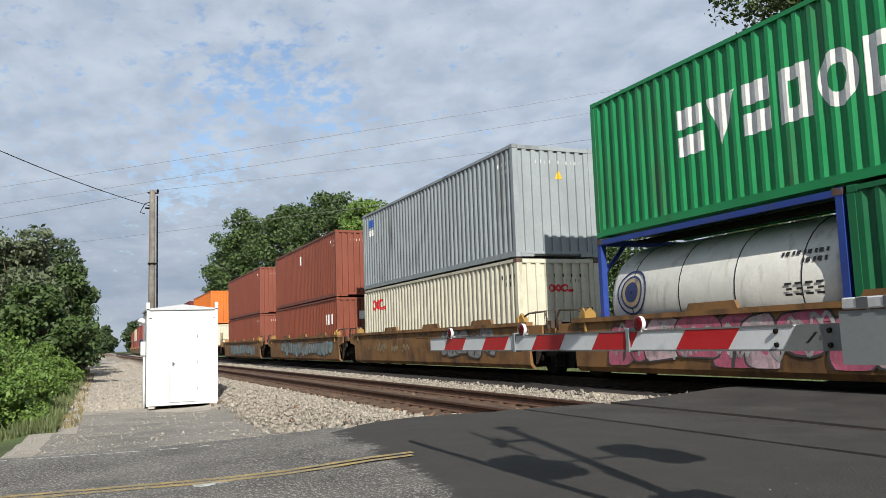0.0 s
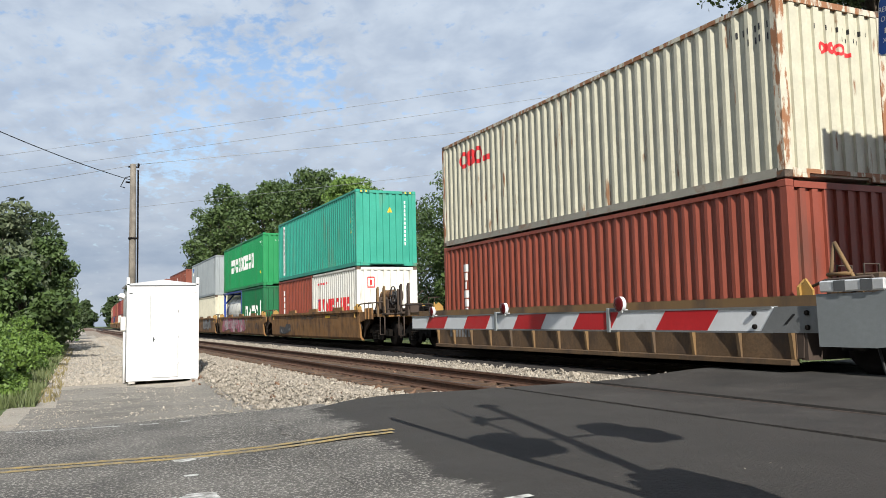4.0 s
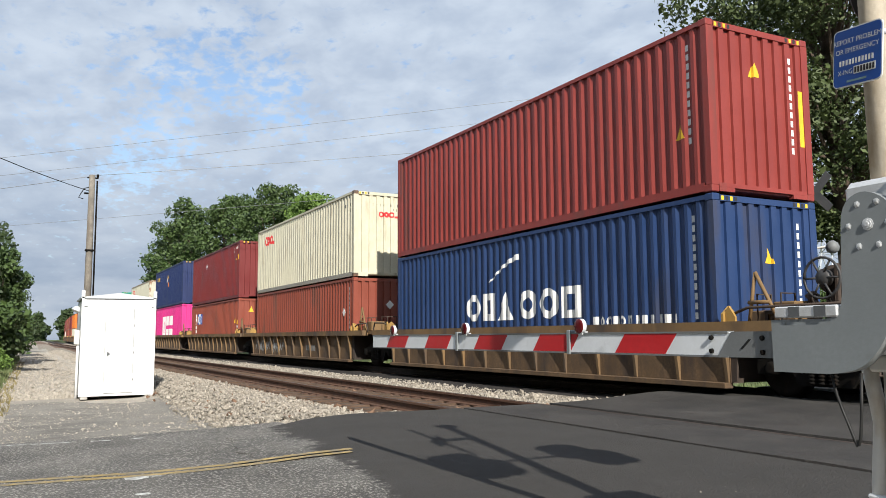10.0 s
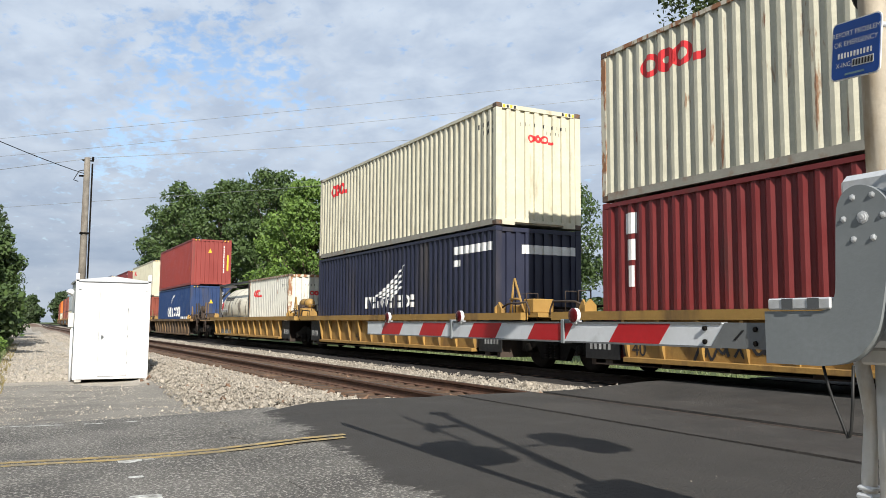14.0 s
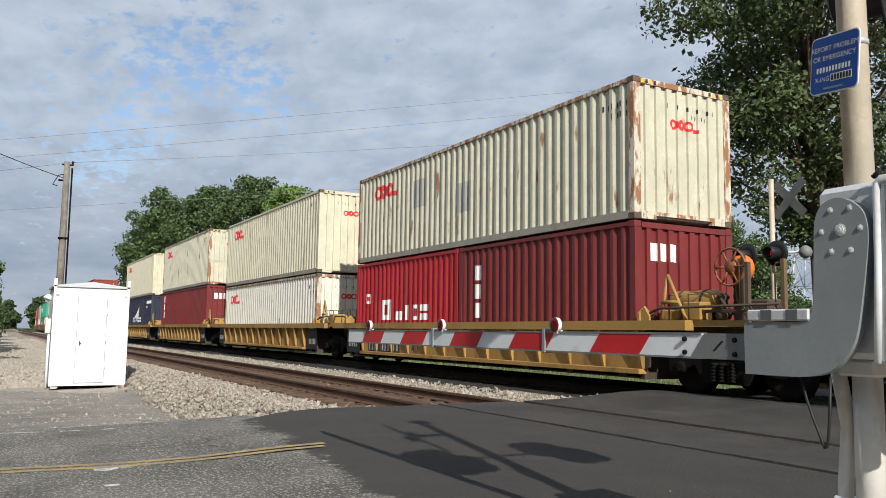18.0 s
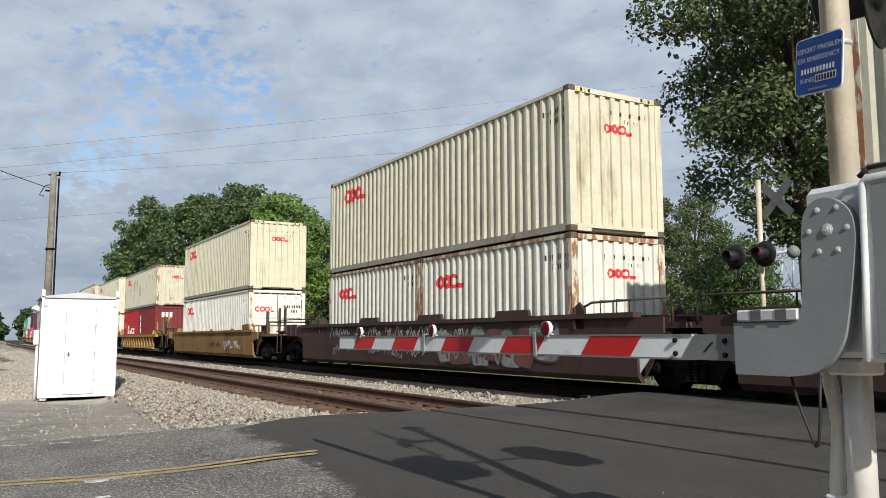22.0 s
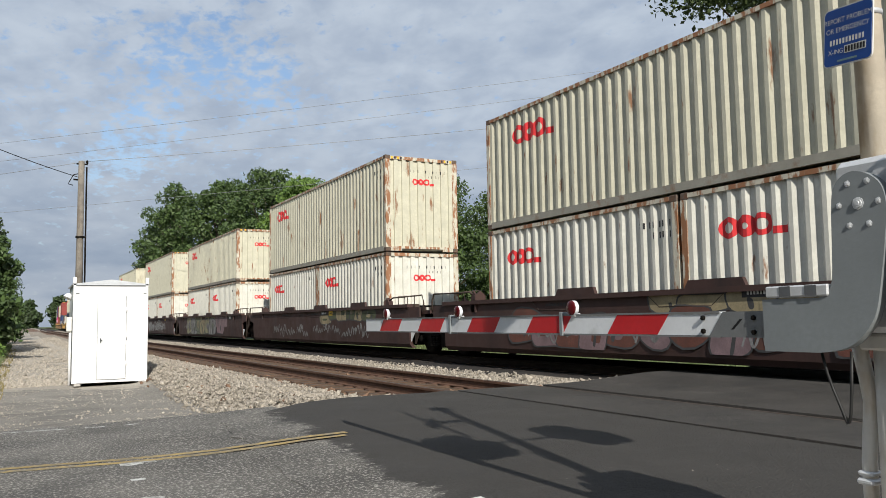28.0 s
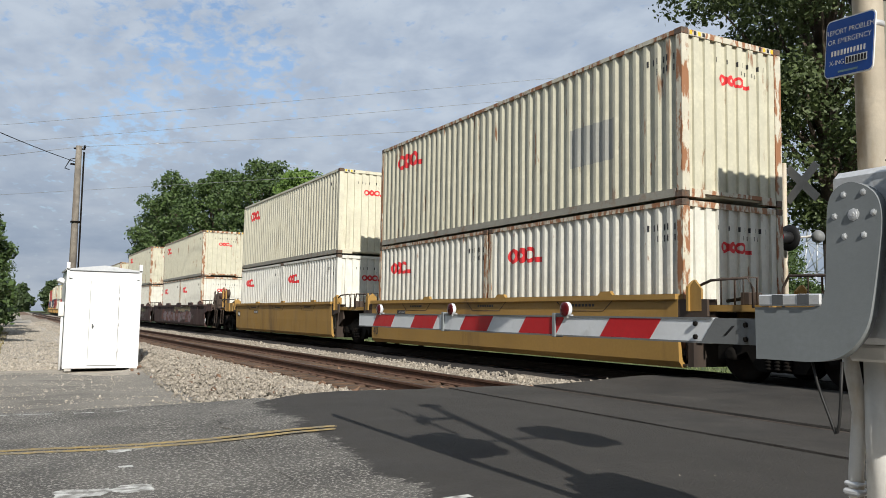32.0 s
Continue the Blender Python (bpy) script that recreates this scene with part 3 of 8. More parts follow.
def rail_profile():
    return [(-0.068, -0.165), (0.068, -0.165), (0.068, -0.152), (0.012, -0.135), (0.010, -0.045), (0.036, -0.036), (0.036, -0.004), (0.028, 0.0), (-0.028, 0.0), (-0.036, -0.004), (-0.036, -0.036), (-0.010, -0.045), (-0.012, -0.135), (-0.068, -0.152)]


def long_bar(outline):
    """A profile drawn out along the line of the tracks, with their far bend."""
    ys = [-150, 130] + [130 + 30 * i for i in range(1, 26)]
    k = len(outline)
    vs = [(x + bend(y), y, z) for y in ys for x, z in outline]
    fs = [(j * k + i, j * k + (i + 1) % k, (j + 1) * k + (i + 1) % k, (j + 1) * k + i) for j in range(len(ys) - 1) for i in range(k)]
    return vs, [f[::-1] for f in fs] + [tuple(range(k)), tuple(reversed(range((len(ys) - 1) * k, len(ys) * k)))]


def build_track(name, cx, label, ties_from, ties_to):
    tr = empty(name, RAIL @ pose(cx, 0, LIFT if cx > 9 else 0), label, "railway track", kind="structure")
    first = None
    for s in (-1, 1):
        if first is None:
            first = part("rail", long_bar(rail_profile()), M_RAIL if cx < 9 else M_SHADED_RAIL, tr)
            first.location.x = s * GAUGE / 2
            head = part("rail_head", long_bar([(-0.026, 0.0005), (0.026, 0.0005), (0.026, 0.0035), (-0.026, 0.0035)]), M_RAIL_TOP, first)
        else:
            ob = shared("rail", first, tr, pose(s * GAUGE / 2, 0, 0))
            shared("rail_head", head, ob)
    tie = None
    rnd = random.Random(int(cx * 10))
    y = ties_from
    while y < ties_to:
        if not ROAD_Y0 - 0.4 < y < ROAD_Y1 + 0.1:
            if tie is None:
                tie = part("tie", boxes((-1.3, 1.3, -0.115, 0.115, -0.34, -0.168), bevel=0.012), M_TIE if cx < 9 else M_OILY_SHADE, tr)
                tie.matrix_basis = pose(0, y, 0)
                plate = part("tie_plate", boxes((-0.17, 0.17, -0.09, 0.09, -0.168, -0.158), bevel=0.003), M_RAIL, tie)
                plate.location.x = -GAUGE / 2
                shared("tie_plate", plate, tie, pose(GAUGE / 2, 0, 0))
            else:
                t = shared("tie", tie, tr, pose(rnd.uniform(-0.03, 0.03), y, rnd.uniform(-0.008, 0.006), 0, 0, rnd.uniform(-1, 1)))
                if y < 26:
                    shared("tie_plate", plate, t, pose(-GAUGE / 2, 0, 0))
                    shared("tie_plate", plate, t, pose(GAUGE / 2, 0, 0))
        y += 0.495
    return tr


def stones(name, count, where, size, seed, mat, label):
    """Loose broken stones, each a jittered eight-sided lump."""
    rng = np.random.default_rng(seed)
    base = np.array([(1, 0, 0), (-1, 0, 0), (0, 1, 0), (0, -1, 0), (0, 0, 1), (0, 0, -1)], float)
    tri = np.array([(0, 2, 4), (2, 1, 4), (1, 3, 4), (3, 0, 4), (2, 0, 5), (1, 2, 5), (3, 1, 5), (0, 3, 5)])
    vs, fs = [], []
    for k in range(count):
        x, y, z = where(rng)
        s = size * rng.lognormal(0, 0.35)
        p = base * s * rng.uniform(0.55, 1.15, (6, 3)) + rng.uniform(-0.25, 0.25, (6, 3)) * s
        turn, _ = np.linalg.qr(rng.normal(size=(3, 3)))
        p = (p * (1.0, 0.8, 0.62)) @ turn
        vs.append(p + (x, y, z + 0.25 * s))
        fs.append(tri + 6 * k)
    me = (np.concatenate(vs).tolist(), np.concatenate(fs).tolist())
    return tagged(part(name, me, mat), label, "stones", kind="stuff")


def ballast_spot(rng):
    while True:
        y = 10.5 + 55 * rng.random() ** 1.9
        x = rng.uniform(3.1, 13.2)
        if any(abs(abs(x - c) - GAUGE / 2) < 0.09 for c in (NEAR_TRACK, FAR_TRACK)) or y < 10.55:
            continue
        if abs(x - NEAR_TRACK) < 1.3 or abs(x - FAR_TRACK) < 1.75:
            continue
        x, y = along(x, y)
        return x, y, ground_height(x, y)


def bed_spot(rng):
    while True:
        y, x = 10.5 + 40 * rng.random() ** 1.8, NEAR_TRACK + rng.uniform(-1.35, 1.35)
        if abs(abs(x - NEAR_TRACK) - GAUGE / 2) > 0.09:
            x, y = along(x, y)
            return x, y, ground_height(x, y) - 0.005


def berm_spot(rng):
    y = rng.uniform(10.6, 30)
    x, y = along(3.1 + 1.2 * rng.random() - 0.6 * step(24, 12, y) * rng.random(), y)
    return x, y, ground_height(x, y) + 0.10 * rng.random()


def near_spot(rng):
    while True:
        x, y = rng.uniform(2.6, 4.7), rng.uniform(0.9, 2.7)
        if math.hypot(x - 3.03, y - 2.02) > 0.3:
            return x, y, ground_height(x, y)


def path_spot(rng):
    y = 22.0 + 75 * rng.random() ** 1.8
    x = rng.uniform(-1.3, 3.0)
    return x, y, ground_height(x, y)


build_ground()
build_road()
paint_line("road_line", M_ROAD_YELLOW, -85, 2.78, 7.70, 0.105, "worn double yellow centre line on grey asphalt")
paint_line("road_line", M_ROAD_YELLOW, -85, 2.72, 7.53, 0.10, "worn double yellow centre line on grey asphalt")
paint_line("road_line", M_ROAD_WHITE, -85, 1.9, 10.25, 0.07, "faded white edge line on grey asphalt", broken_line(-30, 1.2))
paint_line("road_line", M_ROAD_WHITE, -85, 2.6, 4.55, 0.07, "faded white edge line on grey asphalt", broken_line(-8, 2.5))
near_track = build_track("near_track", NEAR_TRACK, "empty rusty railway track on pale ballast", -8, 70)
far_track = build_track("far_track", FAR_TRACK, "rusty railway track under the train", -12, 45)


def road_patch(x, y, w, d, seed):
    """What is left of a worn white stop bar: a ragged patch of paint."""
    rnd = random.Random(seed)
    vs = [(x, y, road_height(x) + 0.004)]
    n = 14
    for i in range(n):
        a = 2 * math.pi * i / n
        k = rnd.uniform(0.7, 1.15)
        px, py = x + k * w / 2 * math.copysign(abs(math.cos(a)) ** 0.6, math.cos(a)), y + k * d / 2 * math.copysign(abs(math.sin(a)) ** 0.6, math.sin(a))
        vs.append((px, py, road_height(px) + 0.004))
    tagged(part("stop_line_patch", (vs, [(0, 1 + i, 1 + (i + 1) % n) for i in range(n)]), M_ROAD_WHITE), "worn white patch of an old stop line", "road marking", kind="structure")


for k, (x, y, w, d) in enumerate(((0.82, 7.38, 0.2, 0.22), (0.98, 7.42, 0.12, 0.2), (0.42, 5.75, 0.34, 0.3), (0.74, 5.78, 0.3, 0.26), (0.8, 6.6, 0.12, 0.1))):
    road_patch(x, y, w, d, k)

# ---- containers ----
MOVING = []
TRAIN_X = 9.80
WIDE = 2.438
CENTRE = TRAIN_X + WIDE / 2
FLOOR = 0.33
CACHE = {}


def folds(length, pitch, depth, flat):
    """The fold line of a corrugated sheet: (along, in)."""
    n = max(1, round(length / pitch))
    p = length / n
    slope = (1 - 2 * flat) / 2
    pts = [(-length / 2, 0.0)]
    for i in range(n):
        y = -length / 2 + i * p
        pts += [(y + p * slope * 0.5, depth), (y + p * (slope * 0.5 + flat), depth), (y + p * (slope * 1.5 + flat), 0.0), (y + p * (1 - slope * 0.5), 0.0)]
    return pts + [(length / 2, 0.0)]


SIDE_FOLD = lambda length: folds(length - 0.26, 0.278, 0.044, 0.26)
END_FOLD = folds(WIDE - 0.32, 0.27, 0.045, 0.465)


def corrugated(length, z0, z1, pitch, depth, flat=0.26):
    """A folded sheet along y that faces -x."""
    pts = folds(length, pitch, depth, flat)
    vs = [(x, y, z) for z in (z0, z1) for y, x in pts]
    k = len(pts)
    return vs, [(i, i + k, i + k + 1, i + 1) for i in range(k - 1)]


def container_parts(length, height, color, pitch):
    """The meshes of one kind of box, built once."""
    key = (length, height, color, pitch)
    if key in CACHE:
        return CACHE[key]
    mat = PAINTS[color]
    hw, hl = WIDE / 2, length / 2
    made = {}

    def mesh(name, bm, m=mat):
        me = bpy.data.meshes.new(name)
        if isinstance(bm, tuple):
            me.from_pydata(bm[0], [], bm[1])
        else:
            bm.to_mesh(me)
            bm.free()
        me.materials.append(m)
        made[name] = me

    bm = bmesh.new()
    for s in (-1, 1):
        x0, x1 = sorted((s * hw, s * (hw - 0.06)))
        box(bm, x0, x1, -hl + 0.16, hl - 0.16, height - 0.09, height - 0.015)
        for e in (-1, 1):
            y0, y1 = sorted((e * hl, e * (hl - 0.13)))
            x2, x3 = sorted((s * hw, s * (hw - 0.16)))
            box(bm, x2, x3, y0, y1, 0.118, height - 0.118)
    for e in (-1, 1):
        y0, y1 = sorted((e * (hl - 0.005), e * (hl - 0.11)))
        box(bm, -hw + 0.17, hw - 0.17, y0, y1, 0.085, 0.155)
        for s in (-1, 1):
            box(bm, *sorted((s * (hw - 0.17), s * (hw - 0.52))), y0, y1, 0.015, 0.083)
        box(bm, -hw + 0.17, hw - 0.17, y0, y1, height - 0.12, height - 0.02)
    lowr = bmesh.new()
    for s in (-1, 1):
        x0, x1 = sorted((s * hw, s * (hw - 0.06)))
        box(lowr, x0, x1, -hl + 0.16, hl - 0.16, 0.02, 0.16)
    mesh("bottom_rail", lowr, PAINTS["rail_grey"] if "cream" in color or "white" in color else mat)
    mesh("frame", bm, PAINTS["rust_edge"] if color.startswith("rusty") else mat)
    vs, fs = corrugated(length - 0.26, 0.16, height - 0.09, pitch, 0.044)
    mesh("side_panel", ([(x - hw + 0.012, y, z) for x, y, z in vs], fs))
    vs, fs = corrugated(WIDE - 0.32, 0.15, height - 0.12, 0.27, 0.045, 0.465)
    mesh("end_panel", ([(y, x - hl + 0.02, z) for x, y, z in vs], [f[::-1] for f in fs]))
    mesh("roof", boxes((-hw + 0.05, hw - 0.05, -hl + 0.06, hl - 0.06, height - 0.045, height - 0.02)))
    mesh("floor", boxes((-hw + 0.05, hw - 0.05, -hl + 0.06, hl - 0.06, 0.05, 0.14)))
    c = bmesh.new()
    box(c, -0.081, 0.081, -0.089, 0.089, -0.059, 0.059)
    bmesh.ops.bevel(c, geom=list(c.edges), offset=0.012, segments=1, affect="EDGES")
    mesh("corner_casting", c, M_CAST if "cream" in color or "white" in color else mat)
    CACHE[key] = made
    return made


def plates(rects, x=None, y=None, depth=0.004):
    """Thin plates: rectangles (a0, a1, z0, z1), or outlines, on a side face at x, or on an end face at y."""
    bm = bmesh.new()
    for r in rects:
        out = [(r[0], r[2]), (r[1], r[2]), (r[1], r[3]), (r[0], r[3])] if isinstance(r[0], (int, float)) else r
        if x is not None:
            prism(bm, out, x - depth, x, "x")
        else:
            prism(bm, out, y - depth, y, "y")
    return bm


def painted(strips, pts, end, off, lift=0.004):
    """Paint that follows the folds. strips: (a0, a1, low, high, extra stops); low and high: heights, or functions of a."""
    ys = np.array([p[0] for p in pts])
    xs = np.array([p[1] for p in pts])
    vs, fs = [], []
    for a0, a1, lo, hi, stops in strips:
        cut = sorted({a0, a1, *[q for q in ys if a0 < q < a1], *[q for q in stops if a0 < q < a1]})
        for i, a in enumerate(cut):
            d = float(np.interp(a, ys, xs)) + off - lift
            for h in (lo, hi):
                z = h(a) if callable(h) else h
                vs.append((a, d, z) if end else (d, a, z))
            if i:
                k = len(vs)
                fs.append((k - 4, k - 2, k - 1, k - 3))
    return vs, fs


def ring(c, z, ra, rz, hole):
    """An oval band: its upper and its lower arch."""
    stops = [c + ra * math.cos(math.pi * i / 14) for i in range(15)] + [c + ra * hole * math.cos(math.pi * i / 10) for i in range(11)]
    outer = lambda a: rz * math.sqrt(max(0.0, 1 - ((a - c) / ra) ** 2))
    inner = lambda a: rz * hole * math.sqrt(max(0.0, 1 - ((a - c) / (ra * hole)) ** 2)) if abs(a - c) < ra * hole else 0.0
    return [(c - ra, c + ra, lambda a: z + inner(a), lambda a: z + outer(a), stops), (c - ra, c + ra, lambda a: z - outer(a), lambda a: z - inner(a), stops)]


def side_mark(ob, hl, hw, name, strips, mat, label="", lift=0.004):
    return part(name, painted(strips, SIDE_FOLD(2 * hl), False, -hw + 0.012, lift), mat, ob, label)


def end_mark(ob, hl, name, strips, mat, label=""):
    return part(name, painted(strips, END_FOLD, True, -hl + 0.02), mat, ob, label)


def id_bars(y, z, n, w=0.075, h=0.11, gap=0.045, rows=1):
    """Small characters as slim bars."""
    return [(y + i * (w + gap), y + i * (w + gap) + w * (0.5, 0.28, 0.42)[(i * 2 + n) % 3], z - r * 0.19, z - r * 0.19 + h, ()) for r in range(rows) for i in range(n - 3 * r)]


def container(color, u_far, base, length=12.192, height=2.896, marks=None, label="", pitch=0.278):
    """A steel shipping box, its far end at u_far along the train. marks: function(parent, hl, hw, height)."""
    hl, hw = length / 2, WIDE / 2
    ob = empty("shipping_container", pose(CENTRE, u_far - hl, base), label, "shipping container", "containers on the train")
    m = container_parts(length, height, color, pitch)

    def put(name, mt):
        o = new(name, m[name])
        o.parent = ob
        if mt is not None:
            o.matrix_basis = mt
    put("frame", None)
    put("bottom_rail", None)
    put("side_panel", None)
    put("side_panel", pose(0, 0, 0, 0, 0, 180))
    put("end_panel", None)
    put("end_panel", pose(0, 0, 0, 0, 0, 180))
    put("roof", None)
    put("floor", None)
    for sx in (-1, 1):
        for sy in (-1, 1):
            for z in (0.059, height - 0.059):
                put("corner_casting", pose(sx * (hw - 0.079), sy * (hl - 0.087), z))
    if marks:
        marks(ob, hl, hw, height)
    MOVING.append((ob, CENTRE, u_far - hl, base))
    return ob


# ---- painted marks (brands as plain shapes) ----
def stuff(ob):
    return tagged(ob, kind="stuff")


def red_rings(size, start, centre, end=True, mat=None):
    """Three linked red rings and a low bar, size tall, from start past the far end, and again on the near end."""
    def draw(ob, hl, hw, h):
        y, z, k = hl - start, h - centre, size / 0.42
        m = mat or M_RED_MARK
        for i, (c, hole) in enumerate(((0.22, 0.52), (0.62, 0.30), (1.0, 0.52))):
            side_mark(ob, hl, hw, "emblem_ring", ring(y - c * k, z, 0.235 * k, size / 2, hole), m, "red ring")
        side_mark(ob, hl, hw, "emblem_bar", [(y - 1.55 * k, y - 1.25 * k, z - size / 2, z - size * 0.18, ())], m, "red bar")
        stuff(side_mark(ob, hl, hw, "side_number", id_bars(-hl + 0.22, h - 0.5, 7, rows=2), M_BLACK_MARK))
        if end:
            for i in range(3):
                end_mark(ob, hl, "end_ring", ring(-0.21 + i * 0.19, h - 0.76, 0.108, 0.098, 0.5 if i != 1 else 0.3), m)
            end_mark(ob, hl, "end_bar", [(0.29, 0.42, h - 0.86, h - 0.79, ())], m)
            stuff(end_mark(ob, hl, "end_number", id_bars(-0.52, h - 0.48, 11, 0.045, 0.085, 0.085) + id_bars(0.22, h - 0.62, 4, 0.045, 0.075, 0.085), M_BLACK_MARK))
    return draw


def block_letters(n, y, z, w, h, gap, mat, kinds="", name="emblem_block", label=""):
    """A brand's name as n plain shapes: r block, d block split by a slit, b block with a hole, o ring, t wedge, w upturned wedge, l low block, s slim block."""
    def draw(ob, hl, hw, ht):
        for i in range(n):
            y0 = hl - y - i * (w + gap)
            y1 = y0 - w
            k = kinds[i] if i < len(kinds) else "r"
            top, low = ht - z, ht - z - h
            mid = (y0 + y1) / 2
            if k == "o":
                st = ring(mid, (top + low) / 2, w / 2, h / 2, 0.5)
            elif k == "t":
                st = [(y1, y0, lambda a: top - h * (1 - abs(a - mid) / (w / 2)) if abs(a - mid) < w / 2 else top - 0.001, top, (mid,))]
            elif k == "w":
                st = [(y1, y0, low, lambda a: low + h * (1 - abs(a - mid) / (w / 2)) if abs(a - mid) < w / 2 else low + 0.001, (mid,))]
            elif k == "d":
                st = [(y1 + 0.04 * w, y0 - 0.04 * w, low, low + 0.42 * h, ()), (y1 + 0.04 * w, y0 - 0.04 * w, low + 0.58 * h, top, ())]
            elif k == "b":
                st = [(y1 + 0.04 * w, y0 - 0.04 * w, low, low + 0.25 * h, ()), (y1 + 0.04 * w, y0 - 0.04 * w, top - 0.25 * h, top, ()), (y1 + 0.04 * w, y1 + 0.34 * w, low + 0.25 * h, top - 0.25 * h, ()), (y0 - 0.34 * w, y0 - 0.04 * w, low + 0.25 * h, top - 0.25 * h, ())]
            elif k == "l":
                st = [(y1 + 0.1 * w, y0 - 0.1 * w, low, low + 0.6 * h, ())]
            elif k == "s":
                st = [(mid - 0.17 * w, mid + 0.17 * w, low, top, ())]
            else:
                st = [(y1 + 0.1 * w, y0 - 0.1 * w, low, top, ())]
            side_mark(ob, hl, hw, name, st, mat, label)
    return draw


def column_bars(y, z, n, w, h, gap, mat, name="column_bar"):
    """A brand painted downwards, as plain bars."""
    def draw(ob, hl, hw, ht):
        for i in range(n):
            a = ht - z - i * (h + gap)
            k = w * (0.5, 0.36, 0.28, 0.5, 0.42, 0.34)[i % 6]
            side_mark(ob, hl, hw, name, [(hl - y - w / 2 - k, hl - y - w / 2 + k, a - h, a, ())], mat)
    return draw


def patch(y, z, w, h, mat, name="painted_panel", end=False, label="", lift=0.004):
    def draw(ob, hl, hw, ht):
        if end:
            end_mark(ob, hl, name, [(y, y + w, ht - z - h, ht - z, ())], mat, label)
        else:
            side_mark(ob, hl, hw, name, [(hl - y - w, hl - y, ht - z - h, ht - z, ())], mat, label, lift)
    return draw


def diamond(a, z, r, mat, end=True, name="placard", label="diamond hazard placard"):
    def draw(ob, hl, hw, ht):
        c = ht - z
        if end:
            part(name, plates([[(a - r, c), (a, c - r), (a + r, c), (a, c + r)]], y=-hl + 0.02, depth=0.008), mat, ob, label)
        else:
            b = hl - a
            part(name, plates([[(b - r, c), (b, c - r), (b + r, c), (b, c + r)]], x=-hw + 0.012, depth=0.008), mat, ob, label)
    return draw


def end_emblem(a, z, r):
    def draw(ob, hl, hw, ht):
        end_mark(ob, hl, "end_emblem", ring(a, ht - z, r, r, 0.55), M_WHITE_MARK, "white ring emblem")
        end_mark(ob, hl, "end_emblem_core", ring(a, ht - z, r * 0.4, r * 0.4, 0.02), M_WHITE_MARK)
    return draw


def triangle(a, z, s, end=True):
    def draw(ob, hl, hw, ht):
        c = ht - z
        b = a if end else hl - a
        st = [(b - s / 2, b + s / 2, c, lambda q: c + s * 1.1 * (1 - abs(q - b) / (s / 2)) + 0.001, (b,))]
        end_mark(ob, hl, "warning_triangle", st, M_YELLOW_MARK, "yellow warning triangle") if end else side_mark(ob, hl, hw, "warning_triangle", st, M_YELLOW_MARK, "yellow warning triangle")
    return draw


def numbers(mat, end=True, column=False):
    def draw(ob, hl, hw, h):
        if column:
            r = [(-hl + 0.46, -hl + 0.52, h - 0.42 - i * 0.16, h - 0.31 - i * 0.16, ()) for i in range(11)]
            e = [(hw - 0.49, hw - 0.43, h - 0.5 - i * 0.16, h - 0.39 - i * 0.16, ()) for i in range(11)]
        else:
            r, e = id_bars(-hl + 0.22, h - 0.5, 7, rows=2), id_bars(-0.52, h - 0.46, 11, 0.045, 0.09, 0.085)
        stuff(side_mark(ob, hl, hw, "side_number", r, mat))
        if end:
            stuff(end_mark(ob, hl, "end_number", e, mat))
    return draw


def top_row(mat):
    """Numbers in two short rows under the top rail and a column down the near end."""
    def draw(ob, hl, hw, h):
        stuff(side_mark(ob, hl, hw, "side_number", id_bars(-hl + 0.2, h - 0.37, 9) + id_bars(-hl + 1.02, h - 0.53, 3), mat))
        stuff(end_mark(ob, hl, "end_number", [(0.72, 0.775, h - 0.42 - i * 0.125, h - 0.33 - i * 0.125, ()) for i in range(11)], mat))
    return draw


def hazard_edge():
    def draw(ob, hl, hw, h):
        for s in (-1, 1):
            for i in range(4):
                a = s * (hw - 0.22 - i * 0.1)
                part("height_stripe", plates([(a - 0.028, a + 0.028, h - 0.105, h - 0.035)], y=-hl + 0.005), M_YELLOW_MARK if i % 2 == 0 else M_BLACK_MARK, ob)
    return draw


def wing(y, z):
    """A spread wing of plain feather strips."""
    def draw(ob, hl, hw, h):
        for i in range(4):
            a0 = hl - y - 0.36 * i
            w, rise = 2.23 - 0.42 * i, 0.88 - 0.17 * i
            zb = h - z - 0.03 * i
            lo = lambda a, a0=a0, w=w, rise=rise, zb=zb: zb + rise * ((a0 - a) / w) ** 1.7
            hi = lambda a, a0=a0, w=w, rise=rise, zb=zb: zb + rise * ((a0 - a) / w) ** 1.7 + 0.11 * math.sin(math.pi * min(1, max(0, (a0 - a) / w))) ** 0.6 + 0.002
            side_mark(ob, hl, hw, "emblem_feather", [(a0 - w, a0, lo, hi, [a0 - w * q / 8 for q in range(9)])], M_WHITE_MARK)
    return draw


def swoosh(y, z):
    """A curved white stroke."""
    def draw(ob, hl, hw, h):
        a0 = hl - y
        lo = lambda a: h - z + 0.5 * math.sin(min(1, max(0, (a0 - a) / 1.32)) * 1.45)
        hi = lambda a: lo(a) + 0.03 + 0.10 * min(1, max(0, (a0 - a) / 1.32))
        side_mark(ob, hl, hw, "emblem_stroke", [(a0 - 1.32, a0, lo, hi, [a0 - 0.16 * q for q in range(9)])], M_WHITE_MARK, "curved white stroke")
    return draw


def annulus(x, y, z, r0, r1, n=20):
    vs, fs = [], []
    for i in range(n):
        a, j = 2 * math.pi * i / n, (i + 1) % n
        vs += [(x + r * math.cos(a), y, z + r * math.sin(a)) for r in (r0, r1)]
        fs.append((2 * i, 2 * i + 1, 2 * j + 1, 2 * j))
    return vs, fs


